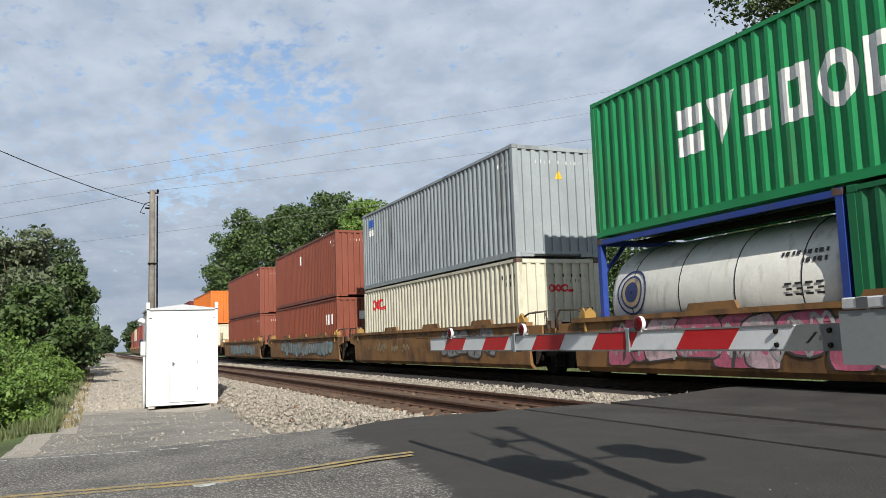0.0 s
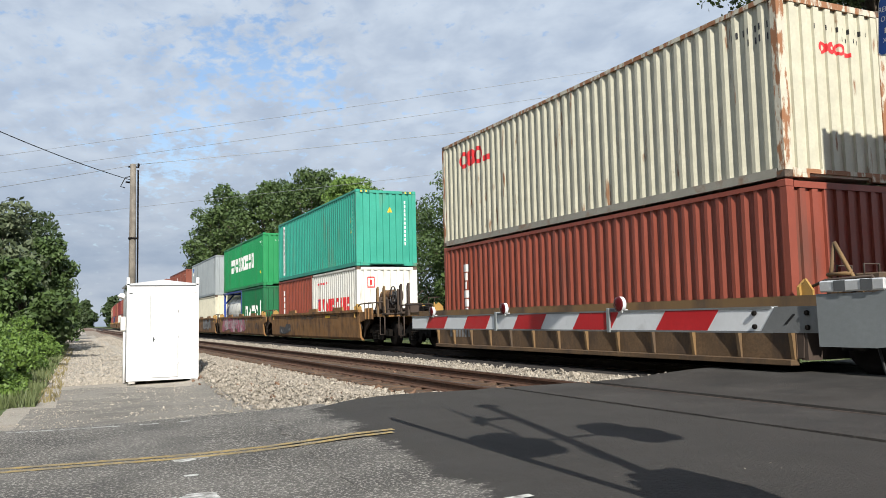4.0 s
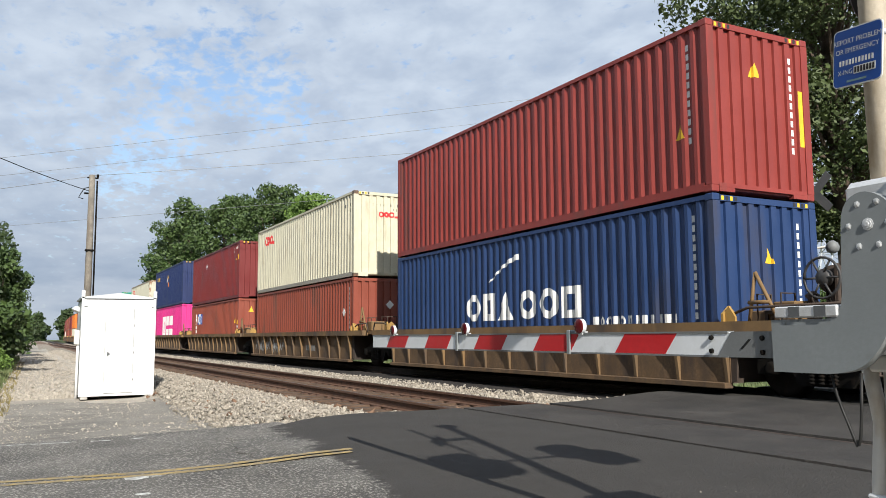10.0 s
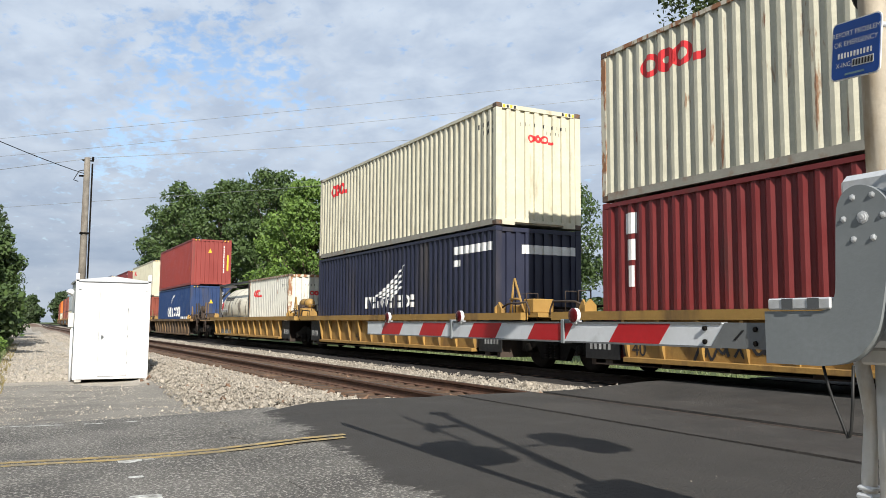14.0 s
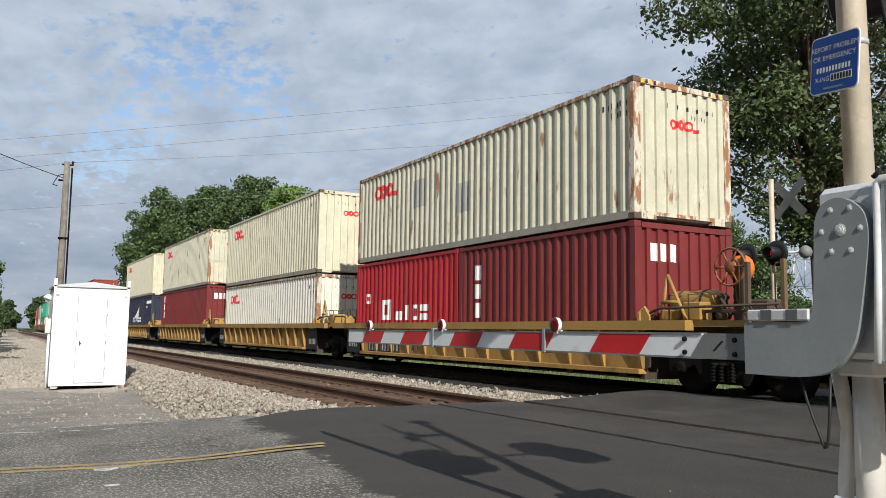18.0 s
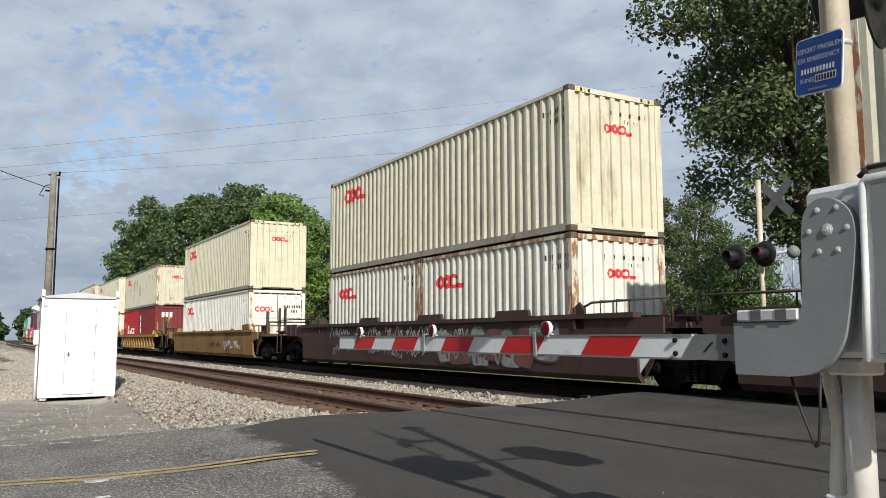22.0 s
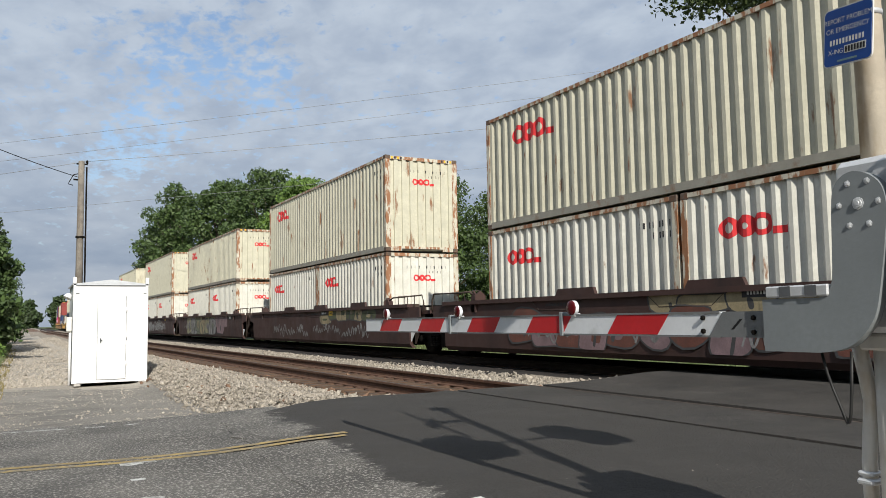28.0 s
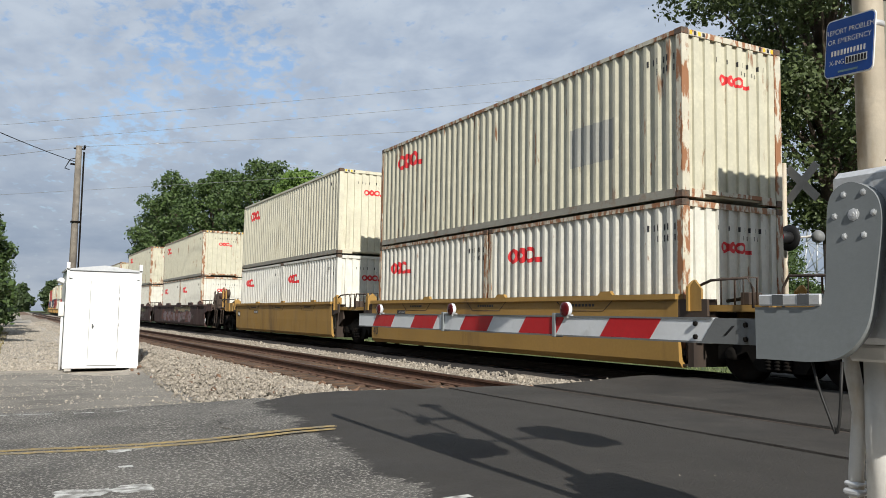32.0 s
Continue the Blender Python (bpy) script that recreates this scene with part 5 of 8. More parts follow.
def brake_stand(car, y, deck, mat, wheel_paint="rust_orange", hub=1.8, tank=None):
    """Brake wheel with its gear housing, and an air reservoir (y0, y1, z) on an end deck."""
    n, paintwork = 24, PAINTS[wheel_paint]
    rim = swept(bmesh.new(), [(-1.0, y + 0.29 * math.cos(2 * math.pi * i / n), hub + 0.29 * math.sin(2 * math.pi * i / n)) for i in range(n + 1)], 0.02, 6)
    wheel = part("brake_wheel", rim, paintwork, car, "spoked brake wheel")
    part("wheel_hub", turned(bmesh.new(), (-1.02, y, hub), (1, 0, 0), [(0, 0.02), (0.01, 0.10), (0.05, 0.13), (0.14, 0.12), (0.18, 0.04)], 14), paintwork, wheel)
    for i in range(6):
        a = 2 * math.pi * i / 6
        part("spoke", tube(bmesh.new(), (-1.0, y + 0.09 * math.cos(a), hub + 0.09 * math.sin(a)), (-1.0, y + 0.28 * math.cos(a), hub + 0.28 * math.sin(a)), 0.016, sides=6), paintwork, wheel)
    part("brake_housing", turned(bmesh.new(), (-0.86, y - 0.02, hub - 0.02), (1, 0, 0), [(0, 0.1), (0.02, 0.2), (0.14, 0.22), (0.18, 0.12)], 18), PAINTS["orange"] if mat is PAINTS["car_yellow"] else PAINTS["car_end"], car)
    part("brake_column", boxes((-0.84, -0.70, y - 0.08, y + 0.08, deck, hub - 0.12), (-0.92, -0.86, y - 0.2, y - 0.13, deck, hub + 0.2), bevel=0.015), PAINTS["car_end"], car)
    part("brake_chain", swept(bmesh.new(), [(-0.92, y, hub - 0.1), (-0.94, y - 0.06, deck + 0.3), (-0.9, y - 0.2, deck + 0.08), (-0.85, y - 0.5, deck + 0.04)], 0.018, 6), M_STEEL, car)
    part("bell_crank", swept(bmesh.new(), [(-0.9, y + 0.1, deck + 0.1), (-0.95, y + 0.22, deck + 0.34), (-0.9, y + 0.34, deck + 0.2), (-0.85, y + 0.5, deck + 0.12)], 0.026, 6), PAINTS["car_end"], car)
    part("valve_body", turned(bmesh.new(), (-0.8, y + 0.32, deck + 0.02), (0, 0, 1), [(0, 0.10), (0.05, 0.13), (0.16, 0.13), (0.2, 0.08), (0.3, 0.07), (0.36, 0.11), (0.42, 0.04)], 12), PAINTS["car_end"], car)
    part("valve_box", boxes((-0.5, -0.05, y - 0.3, y + 0.2, deck, deck + 0.34), (0.1, 0.6, y - 0.1, y + 0.5, deck, deck + 0.24), bevel=0.03), PAINTS["car_end"], car)
    part("gear_rail", boxes((-1.12, -1.07, y - 0.5, y + 0.9, deck + 0.12, deck + 0.17), (-1.12, -1.07, y + 0.86, y + 0.92, deck, deck + 0.17), bevel=0.004), PAINTS["car_end"], car)
    if tank:
        air_reservoir(car, *tank, deck, mat)


def air_reservoir(car, y0, y1, z, deck, mat):
    """A round-ended air tank on a box cradle with two straps."""
    r, a, b = 0.19, min(y0, y1), max(y0, y1)
    t = part("air_reservoir", turned(bmesh.new(), (-0.75, a, z), (0, 1, 0), [(0, 0.03), (0.03, 0.11), (0.09, r - 0.02), (0.15, r), (b - a - 0.15, r), (b - a - 0.09, r - 0.02), (b - a - 0.03, 0.11), (b - a, 0.03)], 20), mat, car, "round-ended air reservoir")
    for q in (0.28, 0.72):
        yy = a + (b - a) * q
        part("strap", turned(bmesh.new(), (-0.75, yy - 0.02, z), (0, 1, 0), [(0, r), (0, r + 0.008), (0.04, r + 0.008), (0.04, r)], 20), PAINTS["car_end"], t)
    part("cradle", boxes((-1.0, -0.5, a + 0.12, b - 0.12, deck, z - r * 0.72), (-1.06, -0.44, a + 0.3, a + 0.42, deck, z - 0.05), (-1.06, -0.44, b - 0.42, b - 0.3, deck, z - 0.05), bevel=0.015), PAINTS["car_end"], car)
    part("air_pipe", swept(bmesh.new(), [(-0.75, b - 0.02, z), (-0.78, b + 0.14, z), (-0.9, b + 0.2, z - 0.1), (-1.0, b + 0.25, deck + 0.02)], 0.02, 6), PAINTS["car_end"], car)


# ---- the train, from its far end to its near end ----
HC, STD, L40, L20 = 2.896, 2.591, 12.192, 6.058
OOL = several(red_rings(0.42, 1.1, 0.60), hazard_edge())
OOS = red_rings(0.40, 0.95, 0.62)
OO20 = red_rings(0.34, 0.8, 0.68)


def stack(u, low, high, raised=0.0):
    """low, high: lists of (paint, height, marks, label); two in a list are 20 ft boxes end to end."""
    base = FLOOR + raised
    tall = 0.0
    for row in (low, high):
        n = len(row)
        for i, (color, h, marks, label) in enumerate(row):
            if color == "tank":
                tank_container(u - i * (L20 + 0.076), base, marks, label)
            else:
                container(color, u - i * (L20 + 0.076), base, L40 if n == 1 else L20, h, marks, label)
            tall = max(tall, h)
        base += tall + 0.025
        tall = 0.0


def tank_container(u, base, blue, label):
    """A pale tank in a steel frame, 20 ft long."""
    hl, hw, h = L20 / 2, WIDE / 2, STD
    ob = empty("tank_container", pose(CENTRE, u - hl, base), label, "tank container", "containers on the train")
    fm = PAINTS["frame_blue"] if blue else PAINTS["frame_dark"]
    bm = bmesh.new()
    for s in (-1, 1):
        for e in (-1, 1):
            box(bm, *sorted((s * hw, s * (hw - 0.13))), *sorted((e * hl, e * (hl - 0.12))), 0.0, h)
            y = e * (hl - 0.06)
        box(bm, *sorted((s * hw, s * (hw - 0.1))), -hl, hl, 0.02, 0.14)
        box(bm, *sorted((s * hw, s * (hw - 0.09))), -hl, hl, h - 0.12, h - 0.02)
    for e in (-1, 1):
        y0, y1 = sorted((e * hl, e * (hl - 0.1)))
        box(bm, -hw, hw, y0, y1, 0.02, 0.14)
        box(bm, -hw, hw, y0, y1, h - 0.14, h - 0.02)
        for s in (-1, 1):
            tube(bm, (s * (hw - 0.07), e * (hl - 0.05), 0.75), (s * 0.55, e * (hl - 0.05), 0.1), 0.05, sides=8)
            tube(bm, (s * (hw - 0.07), e * (hl - 0.05), h - 0.75), (s * 0.55, e * (hl - 0.05), h - 0.1), 0.05, sides=8)
    part("frame", bm, fm, ob, "blue steel frame" if blue else "dark steel frame")
    t = bmesh.new()
    turned(t, (0, -hl, 1.27), (0, 1, 0), [(0.08, 0.30), (0.11, 0.75), (0.17, 0.98), (0.26, 1.09), (0.38, 1.13), (L20 - 0.38, 1.13), (L20 - 0.26, 1.09), (L20 - 0.17, 0.98), (L20 - 0.11, 0.75), (L20 - 0.08, 0.30)], 40)
    part("tank", t, PAINTS["white"] if blue else PAINTS["tank_ivory"], ob)
    for k in range(4):
        b = bmesh.new()
        turned(b, (0, -hl + 0.9 + k * 1.4, 1.27), (0, 1, 0), [(0, 1.128), (0.004, 1.136), (0.022, 1.136), (0.026, 1.128)], 40)
        part("cladding_band", b, M_BLACK, ob)
    part("walkway", boxes((-0.35, 0.35, -hl + 0.15, hl - 0.15, h - 0.05, h - 0.02)), M_STEEL, ob)

    def curved(name, a0, a1, y0, y1, mat, lab=""):
        vs, fs = [], []
        n = 10
        for i in range(n + 1):
            a = radians(a0 + (a1 - a0) * i / n)
            vs += [(-1.142 * math.cos(a), y, 1.27 + 1.142 * math.sin(a)) for y in (y0, y1)]
            if i:
                fs.append((2 * i - 2, 2 * i - 1, 2 * i + 1, 2 * i))
        part(name, (vs, fs), mat, ob, lab)
    if blue:
        def disc(name, r0, r1, mat, lab):
            vs, fs = [], []
            n = 28
            for i in range(n):
                a = 2 * math.pi * i / n
                for r in (r0, r1):
                    d = r * math.sin(a) + 0.16
                    q = d / 1.142
                    vs.append((-1.146 * math.cos(q), hl - 0.95 + r * math.cos(a), 1.27 + 1.146 * math.sin(q)))
                j = (i + 1) % n
                fs.append((2 * i, 2 * i + 1, 2 * j + 1, 2 * j))
            part(name, (vs, fs), mat, ob, lab)
        disc("emblem_ring", 0.415, 0.46, M_NAVY_MARK, "round navy emblem")
        disc("emblem_band", 0.29, 0.335, M_NAVY_MARK, "")
        disc("emblem_iris", 0.205, 0.29, M_TAN_MARK, "tan inner band")
        disc("emblem_core", 0.02, 0.205, M_NAVY_MARK, "")
        for k, a in enumerate((24, 17)):
            for i in range(9 - 4 * k):
                curved("number_bar", a, a + 3.6, -hl + 0.45 + i * 0.105, -hl + 0.50 + i * 0.105 + 0.025 * (i % 2), M_BLACK_MARK)
        for k in range(3):
            for i in range(4):
                curved("data_bar", -8 + k * 4.2, -6.3 + k * 4.2, -hl + 0.5 + i * 0.2, -hl + 0.64 + i * 0.2 - 0.03 * (k % 2), M_BLACK_MARK)
    else:
        for i in range(8):
            curved("name_bar", 23, (36, 33, 34, 33, 33, 32, 33, 33)[i], hl - 0.84 - i * 0.225, hl - 0.68 - i * 0.225, M_SOOT_MARK)
        rnd = random.Random(8)
        for q, a0, ry, ra in ((2.22, 10, 0.34, 15), (1.95, -3, 0.16, 10), (4.24, 6, 0.19, 17), (3.5, -8, 0.10, 11), (3.0, 14, 0.07, 9), (4.8, -8, 0.12, 8), (2.9, 25, 0.06, 8), (0.9, -4, 0.14, 13)):
            vs = []
            for k in range(18):
                t = 2 * math.pi * k / 18
                f = rnd.uniform(0.55, 1.15)
                ang = radians(a0 + ra * f * math.sin(t))
                vs.append((-1.1445 * math.cos(ang), -hl + q + ry * f * math.cos(t), 1.27 + 1.1445 * math.sin(ang)))
            mid = radians(a0)
            vs.append((-1.1445 * math.cos(mid), -hl + q, 1.27 + 1.1445 * math.sin(mid)))
            part("worn_patch", (vs, [(18, k, (k + 1) % 18) for k in range(18)]), M_WORN, ob, "worn grey-brown patch")
        for nm, r, mm in (("placard", 0.27, M_WHITE_MARK), ("placard_face", 0.24, M_RED_MARK)):
            vs = []
            for dy, dz in ((-r, 0), (0, -r), (r, 0), (0, r)):
                q = (dz + 0.20) / 1.142
                k = 1.15 if nm == "placard" else 1.154
                vs.append((-k * math.cos(q), hl - 0.48 + dy, 1.27 + k * math.sin(q)))
            part(nm, (vs, [(0, 1, 2, 3)]), mm, ob, "red diamond flammable placard")
        txt = bpy.data.curves.new("hazard_text", "FONT")
        txt.body, txt.size, txt.align_x = "UN 1993 FLAMMABLE LIQUID", 0.12, "CENTER"
        txt.materials.append(M_BLACK_MARK)
        o = new("hazard_text", txt)
        o.parent, o.matrix_basis = ob, pose(-1.151, hl - 0.82, 1.175, 86, 0, -90)
        curved("text_panel", -7, 1.5, hl - 1.62, hl - 0.09, M_WHITE_MARK, "white text panel")
        num = bpy.data.curves.new("placard_number", "FONT")
        num.body, num.size, num.align_x = "1993", 0.15, "CENTER"
        num.materials.append(M_WHITE_MARK)
        o = new("placard_number", num)
        o.parent, o.matrix_basis = ob, pose(-1.160, hl - 0.48, 1.425, 96, 0, -90)
    for sx in (-1, 1):
        for sy in (-1, 1):
            for z in (0.059, h - 0.059):
                o = new("corner_casting", container_parts(L20, STD, "white", 0.278)["corner_casting"])
                o.parent, o.matrix_basis = ob, pose(sx * (hw - 0.079), sy * (hl - 0.087), z)
    MOVING.append((ob, CENTRE, u - hl, base))


TRIT = column_bars(1.13, 0.55, 6, 0.30, 0.2, 0.035, M_WHITE_MARK)
cream_l = "cream steel container with red rings"
white_l = "white steel container with red rings and rust streaks"
STACKS = [
    (61.96, [("oxide", STD, numbers(M_WHITE_MARK), "rust-red steel shipping container")], [("oxide", HC, numbers(M_WHITE_MARK), "rust-red steel shipping container, upper of a stack")]),
    (45.13, [("oxide", STD, several(block_letters(3, 10.3, 0.7, 0.35, 0.45, 0.08, M_WHITE_MARK, "srs"), patch(-0.2, 0.6, 0.7, 0.35, M_WHITE_MARK, end=True)), "rust-red steel shipping container with white marks")],
     [("oxide", HC, several(numbers(M_WHITE_MARK), patch(0.2, 0.6, 0.4, 0.3, M_WHITE_MARK, end=True), patch(0.2, 0.95, 0.4, 0.25, M_ORANGE_MARK, end=True), patch(5.6, 0.5, 0.25, 0.45, M_WHITE_MARK)), "rust-red steel shipping container, upper of a stack")]),
    (29.15, [("pale_cream", STD, OOS, "pale cream steel container with red rings")], [("grey", HC, several(numbers(M_WHITE_MARK), patch(0.7, 0.3, 0.5, 0.3, M_BLUE_MARK), patch(0.75, 0.7, 0.4, 0.22, M_WHITE_MARK), triangle(0.15, 0.85, 0.2)), "plain grey weathered steel container")]),
    (13.45, [("tank", STD, True, "white tank container in a blue frame with round emblem"), ("dark_green", STD, several(block_letters(4, 1.05, 1.03, 0.82, 0.80, 0.1, M_WHITE_MARK, "bwdo"), patch(4.98, 0.77, 0.27, 0.85, M_WHITE_MARK, "tall_bar"), numbers(M_WHITE_MARK, column=True)), "dark green steel container with large white blocks")],
     [("green", HC, several(block_letters(9, 2.68, 0.9, 0.68, 0.86, 0.10, M_WHITE_MARK, "dtdbobddb", label="row of white block shapes"), numbers(M_WHITE_MARK), end_emblem(0.10, 0.89, 0.29), triangle(0.6, 2.05, 0.2), triangle(11.4, 2.2, 0.2, False)), "bright green steel container with white block marks")]),
    (-2.28, [("brown_red", STD, column_bars(1.0, 0.5, 6, 0.28, 0.24, 0.06, M_WHITE_MARK), "brown-red steel container with a white column"), ("white", STD, several(block_letters(1, 0.78, 1.08, 0.5, 0.5, 0.1, M_RED_MARK, "r"), block_letters(1, 0.80, 1.10, 0.3, 0.42, 0.1, M_BLUE_MARK, "t"), block_letters(4, 1.5, 1.1, 0.4, 0.62, 0.045, M_RED_MARK, "twbd", label="row of red block shapes"), block_letters(4, 3.42, 1.1, 0.4, 0.62, 0.045, M_RED_MARK, "bsbd", label="row of red block shapes"), block_letters(16, 0.8, 0.4, 0.08, 0.09, 0.022, M_RED_MARK, "rsrrsrsrrsrsrrsr", "small_emblem"), *(patch(-0.8 + a, 0.38 + b, c, d, M_RED_MARK, "red_outline", True) for a, b, c, d in ((0, 0, 0.31, 0.05), (0, 0.37, 0.31, 0.05), (0, 0.05, 0.05, 0.32), (0.26, 0.05, 0.05, 0.32), (0.12, 0.12, 0.07, 0.2)))), "white steel container with red block marks")],
     [("teal", HC, several(patch(0.84, 0.22, 0.5, 2.42, M_WHITE_MARK, "white_band"), column_bars(0.93, 0.33, 8, 0.32, 0.2, 0.085, M_BLACK_MARK), numbers(M_WHITE_MARK, column=True), triangle(0.15, 0.85, 0.2), triangle(11.5, 1.6, 0.24, False), patch(11.42, 1.05, 0.15, 0.2, M_YELLOW_MARK, "yellow_label"), hazard_edge()), "teal green steel container with a white upright band")]),
    (-22.17, [("brown_red", STD, TRIT, "brown-red steel container with a white column")], [("rusty_cream", HC, red_rings(0.46, 1.1, 0.62), cream_l)]),
    (-37.96, [("pink", HC, several(block_letters(3, 4.0, 0.7, 1.36, 1.6, 0.17, M_WHITE_MARK, "bdd", label="three tall white block shapes"), numbers(M_WHITE_MARK, column=True), triangle(-0.85, 2.5, 0.25)), "magenta pink steel container with white block marks")],
     [("navy", HC, several(block_letters(5, 0.55, 0.5, 0.24, 0.3, 0.06, M_YELLOW_MARK, "rrroo", label="row of small yellow shapes"), numbers(M_WHITE_MARK, column=True), diamond(0.2, 0.75, 0.22, M_YELLOW_MARK), diamond(-0.02, 0.95, 0.2, M_WHITE_MARK), patch(0.05, 1.1, 0.4, 0.4, M_ORANGE_MARK, "hazard_panel", True), diamond(5.9, 0.75, 0.22, M_YELLOW_MARK, False), diamond(5.6, 0.95, 0.2, M_WHITE_MARK, False), patch(5.85, 1.1, 0.3, 0.35, M_ORANGE_MARK, "hazard_panel"), triangle(-0.05, 2.55, 0.22), triangle(11.5, 2.0, 0.22, False), hazard_edge()), "navy blue steel container with hazard placards")]),
    (-53.7, [("brown_red", STD, several(TRIT, patch(1.74, 0.56, 1.37, 0.61, M_BLUE_MARK, "blue_panel"), patch(2.2, 0.565, 0.44, 0.6, M_WHITE_MARK, "white_panel_bar", lift=0.009), patch(1.86, 0.69, 0.25, 0.36, M_WHITE_MARK, "emblem_block", lift=0.009), patch(2.31, 0.69, 0.22, 0.36, M_BLUE_MARK, "emblem_block", lift=0.013), patch(2.74, 0.69, 0.22, 0.36, M_WHITE_MARK, "emblem_block", lift=0.009), triangle(-0.56, 0.69, 0.27), triangle(11.4, 1.25, 0.25, False), patch(11.85, 1.10, 0.17, 0.2, M_YELLOW_MARK, "yellow_label"), patch(11.86, 1.36, 0.14, 0.12, M_WHITE_MARK, "white_label"), numbers(M_PALE_TAG_MARK, column=True)), "brown-red steel container with a blue and white panel")],
     [("dark_red", HC, several(diamond(4.2, 0.75, 0.16, M_WHITE_MARK, False), diamond(-0.03, 1.0, 0.18, M_WHITE_MARK), triangle(0.12, 0.68, 0.2), triangle(11.44, 0.94, 0.2, False), patch(11.84, 0.67, 0.2, 0.27, M_YELLOW_MARK, "yellow_label"), patch(10.86, 0.68, 0.09, 0.14, M_WHITE_MARK, "white_label"), top_row(M_WHITE_MARK), hazard_edge()), "dark red steel container with white placards")]),
    (-69.42, [("brown_red", STD, several(diamond(11.3, 1.15, 0.14, M_WHITE_MARK, False), diamond(0.1, 0.9, 0.15, M_WHITE_MARK), numbers(M_WHITE_MARK, column=True)), "brown-red steel container with white diamond placards")], [("cream", HC, OOL, "clean cream steel container with red rings")]),
    (-85.11, [("blue", HC, several(block_letters(3, 4.08, 1.28, 0.64, 0.64, 0.08, M_WHITE_MARK, "obw", label="row of white block shapes"), block_letters(3, 6.43, 1.28, 0.68, 0.64, 0.1, M_WHITE_MARK, "oob", label="row of white block shapes"), swoosh(5.09, 1.08), block_letters(12, 9.03, 1.92, 0.165, 0.2, 0.03, M_WHITE_MARK, "roorobsrrsrs", "small_emblem"), numbers(M_WHITE_MARK, column=True), triangle(0.05, 1.1, 0.24), hazard_edge()), "blue steel container with white block marks")],
     [("red", HC, several(numbers(M_WHITE_MARK, column=True), triangle(-0.1, 0.85, 0.24), patch(0.95, 0.95, 0.12, 1.0, M_YELLOW_MARK, "yellow_strip", True), triangle(11.5, 1.9, 0.24, False), hazard_edge()), "red steel container with yellow strip")]),
    (-105.2, [("tank", STD, False, "cream tank container in a dark frame with flammable placard"), ("rusty_white", STD, OO20, "white 20 ft steel container with rust streaks")], []),
    (-120.96, [("ink", HC, several(block_letters(12, 4.38, 1.47, 0.255, 0.35, 0.035, M_WHITE_MARK, "btdloodsdsod", label="row of white block shapes"), wing(5.0, 1.49), patch(10.15, 0.35, 1.8, 0.2, M_WHITE_MARK, "number_panel"), patch(10.15, 0.69, 0.35, 0.16, M_WHITE_MARK, "number_panel"), patch(-0.47, 0.41, 1.6, 0.21, M_WHITE_MARK, "number_panel", True)), "dark slate steel container with white marks")], [("cream", HC, OOL, cream_l)]),
    (-136.92, [("dark_red", HC, several(column_bars(0.6, 0.25, 3, 0.3, 0.38, 0.1, M_WHITE_MARK), *(patch(-0.84 + 0.24 * k, 0.4, 0.18, 0.3, M_WHITE_MARK, "end_emblem", True) for k in range(3))), "dark red steel container with white marks")], [("rusty_cream", HC, OOL, cream_l)]),
    (-152.85, [("rusty_white", STD, OOS, white_l)], [("cream", HC, OOL, cream_l)]),
    (-168.45, [("crimson", STD, several(block_letters(1, 1.66, 1.12, 0.78, 0.57, 0.1, M_WHITE_MARK, "b"), block_letters(4, 2.66, 1.30, 0.42, 0.40, 0.06, M_WHITE_MARK, "lsbd", label="row of white block shapes"), patch(0.60, 0.92, 0.44, 0.29, M_WHITE_MARK, "white_patch"), patch(0.75, 1.0, 0.14, 0.13, M_RED_MARK, "red_spot", lift=0.008)), "bright red 20 ft steel container with white blocks"), ("dark_red", STD, several(column_bars(0.68, 0.47, 3, 0.28, 0.34, 0.09, M_WHITE_MARK), *(patch(-0.84 + 0.24 * k, 0.38, 0.18, 0.32, M_WHITE_MARK, "end_emblem", True) for k in range(3))), "dark red 20 ft steel container")], [("rusty_cream", STD, several(OOL, patch(3.6, 0.58, 0.75, 0.75, PAINTS["patch_grey"], "grey_repair_patch"), patch(5.9, 1.02, 0.7, 0.72, PAINTS["patch_grey"], "grey_repair_patch")), cream_l + " and a grey patch")]),
    (-188.5, [("white", STD, several(red_rings(0.40, 0.95, 0.62, False), double_doors()), "white steel container with closed doors and lock rods")], [("cream", HC, OOL, cream_l)]),
    (-209.5, [("rusty_white", STD, OO20, white_l), ("rusty_white", STD, OO20, white_l)], [("cream", HC, OOL, cream_l)]),
    (-227.55, [("rusty_white", STD, OO20, white_l), ("rusty_white", STD, OO20, white_l)], [("rusty_cream", HC, OOL, cream_l)]),
    (-245.54, [("rusty_white", STD, OO20, white_l), ("rusty_white", STD, OO20, white_l)], [("rusty_cream", STD, OOL, cream_l)]),
    (-263.46, [("rusty_white", STD, OO20, white_l), ("rusty_white", STD, OO20, white_l)], [("rusty_cream", HC, OOL, cream_l)]),
    (-281.46, [("rusty_white", STD, OO20, white_l), ("rusty_white", STD, OO20, white_l)], [("rusty_cream", STD, OOL, cream_l)]),
    (-302.36, [("white", STD, OO20, white_l), ("white", STD, OO20, white_l)], [("pale_cream", HC, OOL, cream_l)]),
    (-317.98, [("rusty_white", STD, OO20, white_l), ("rusty_white", STD, OO20, white_l)], [("rusty_cream", HC, several(OOL, patch(9.14, 1.2, 1.32, 0.77, PAINTS["patch_grey"], "grey_repair_patch")), cream_l + " and a grey patch")]),
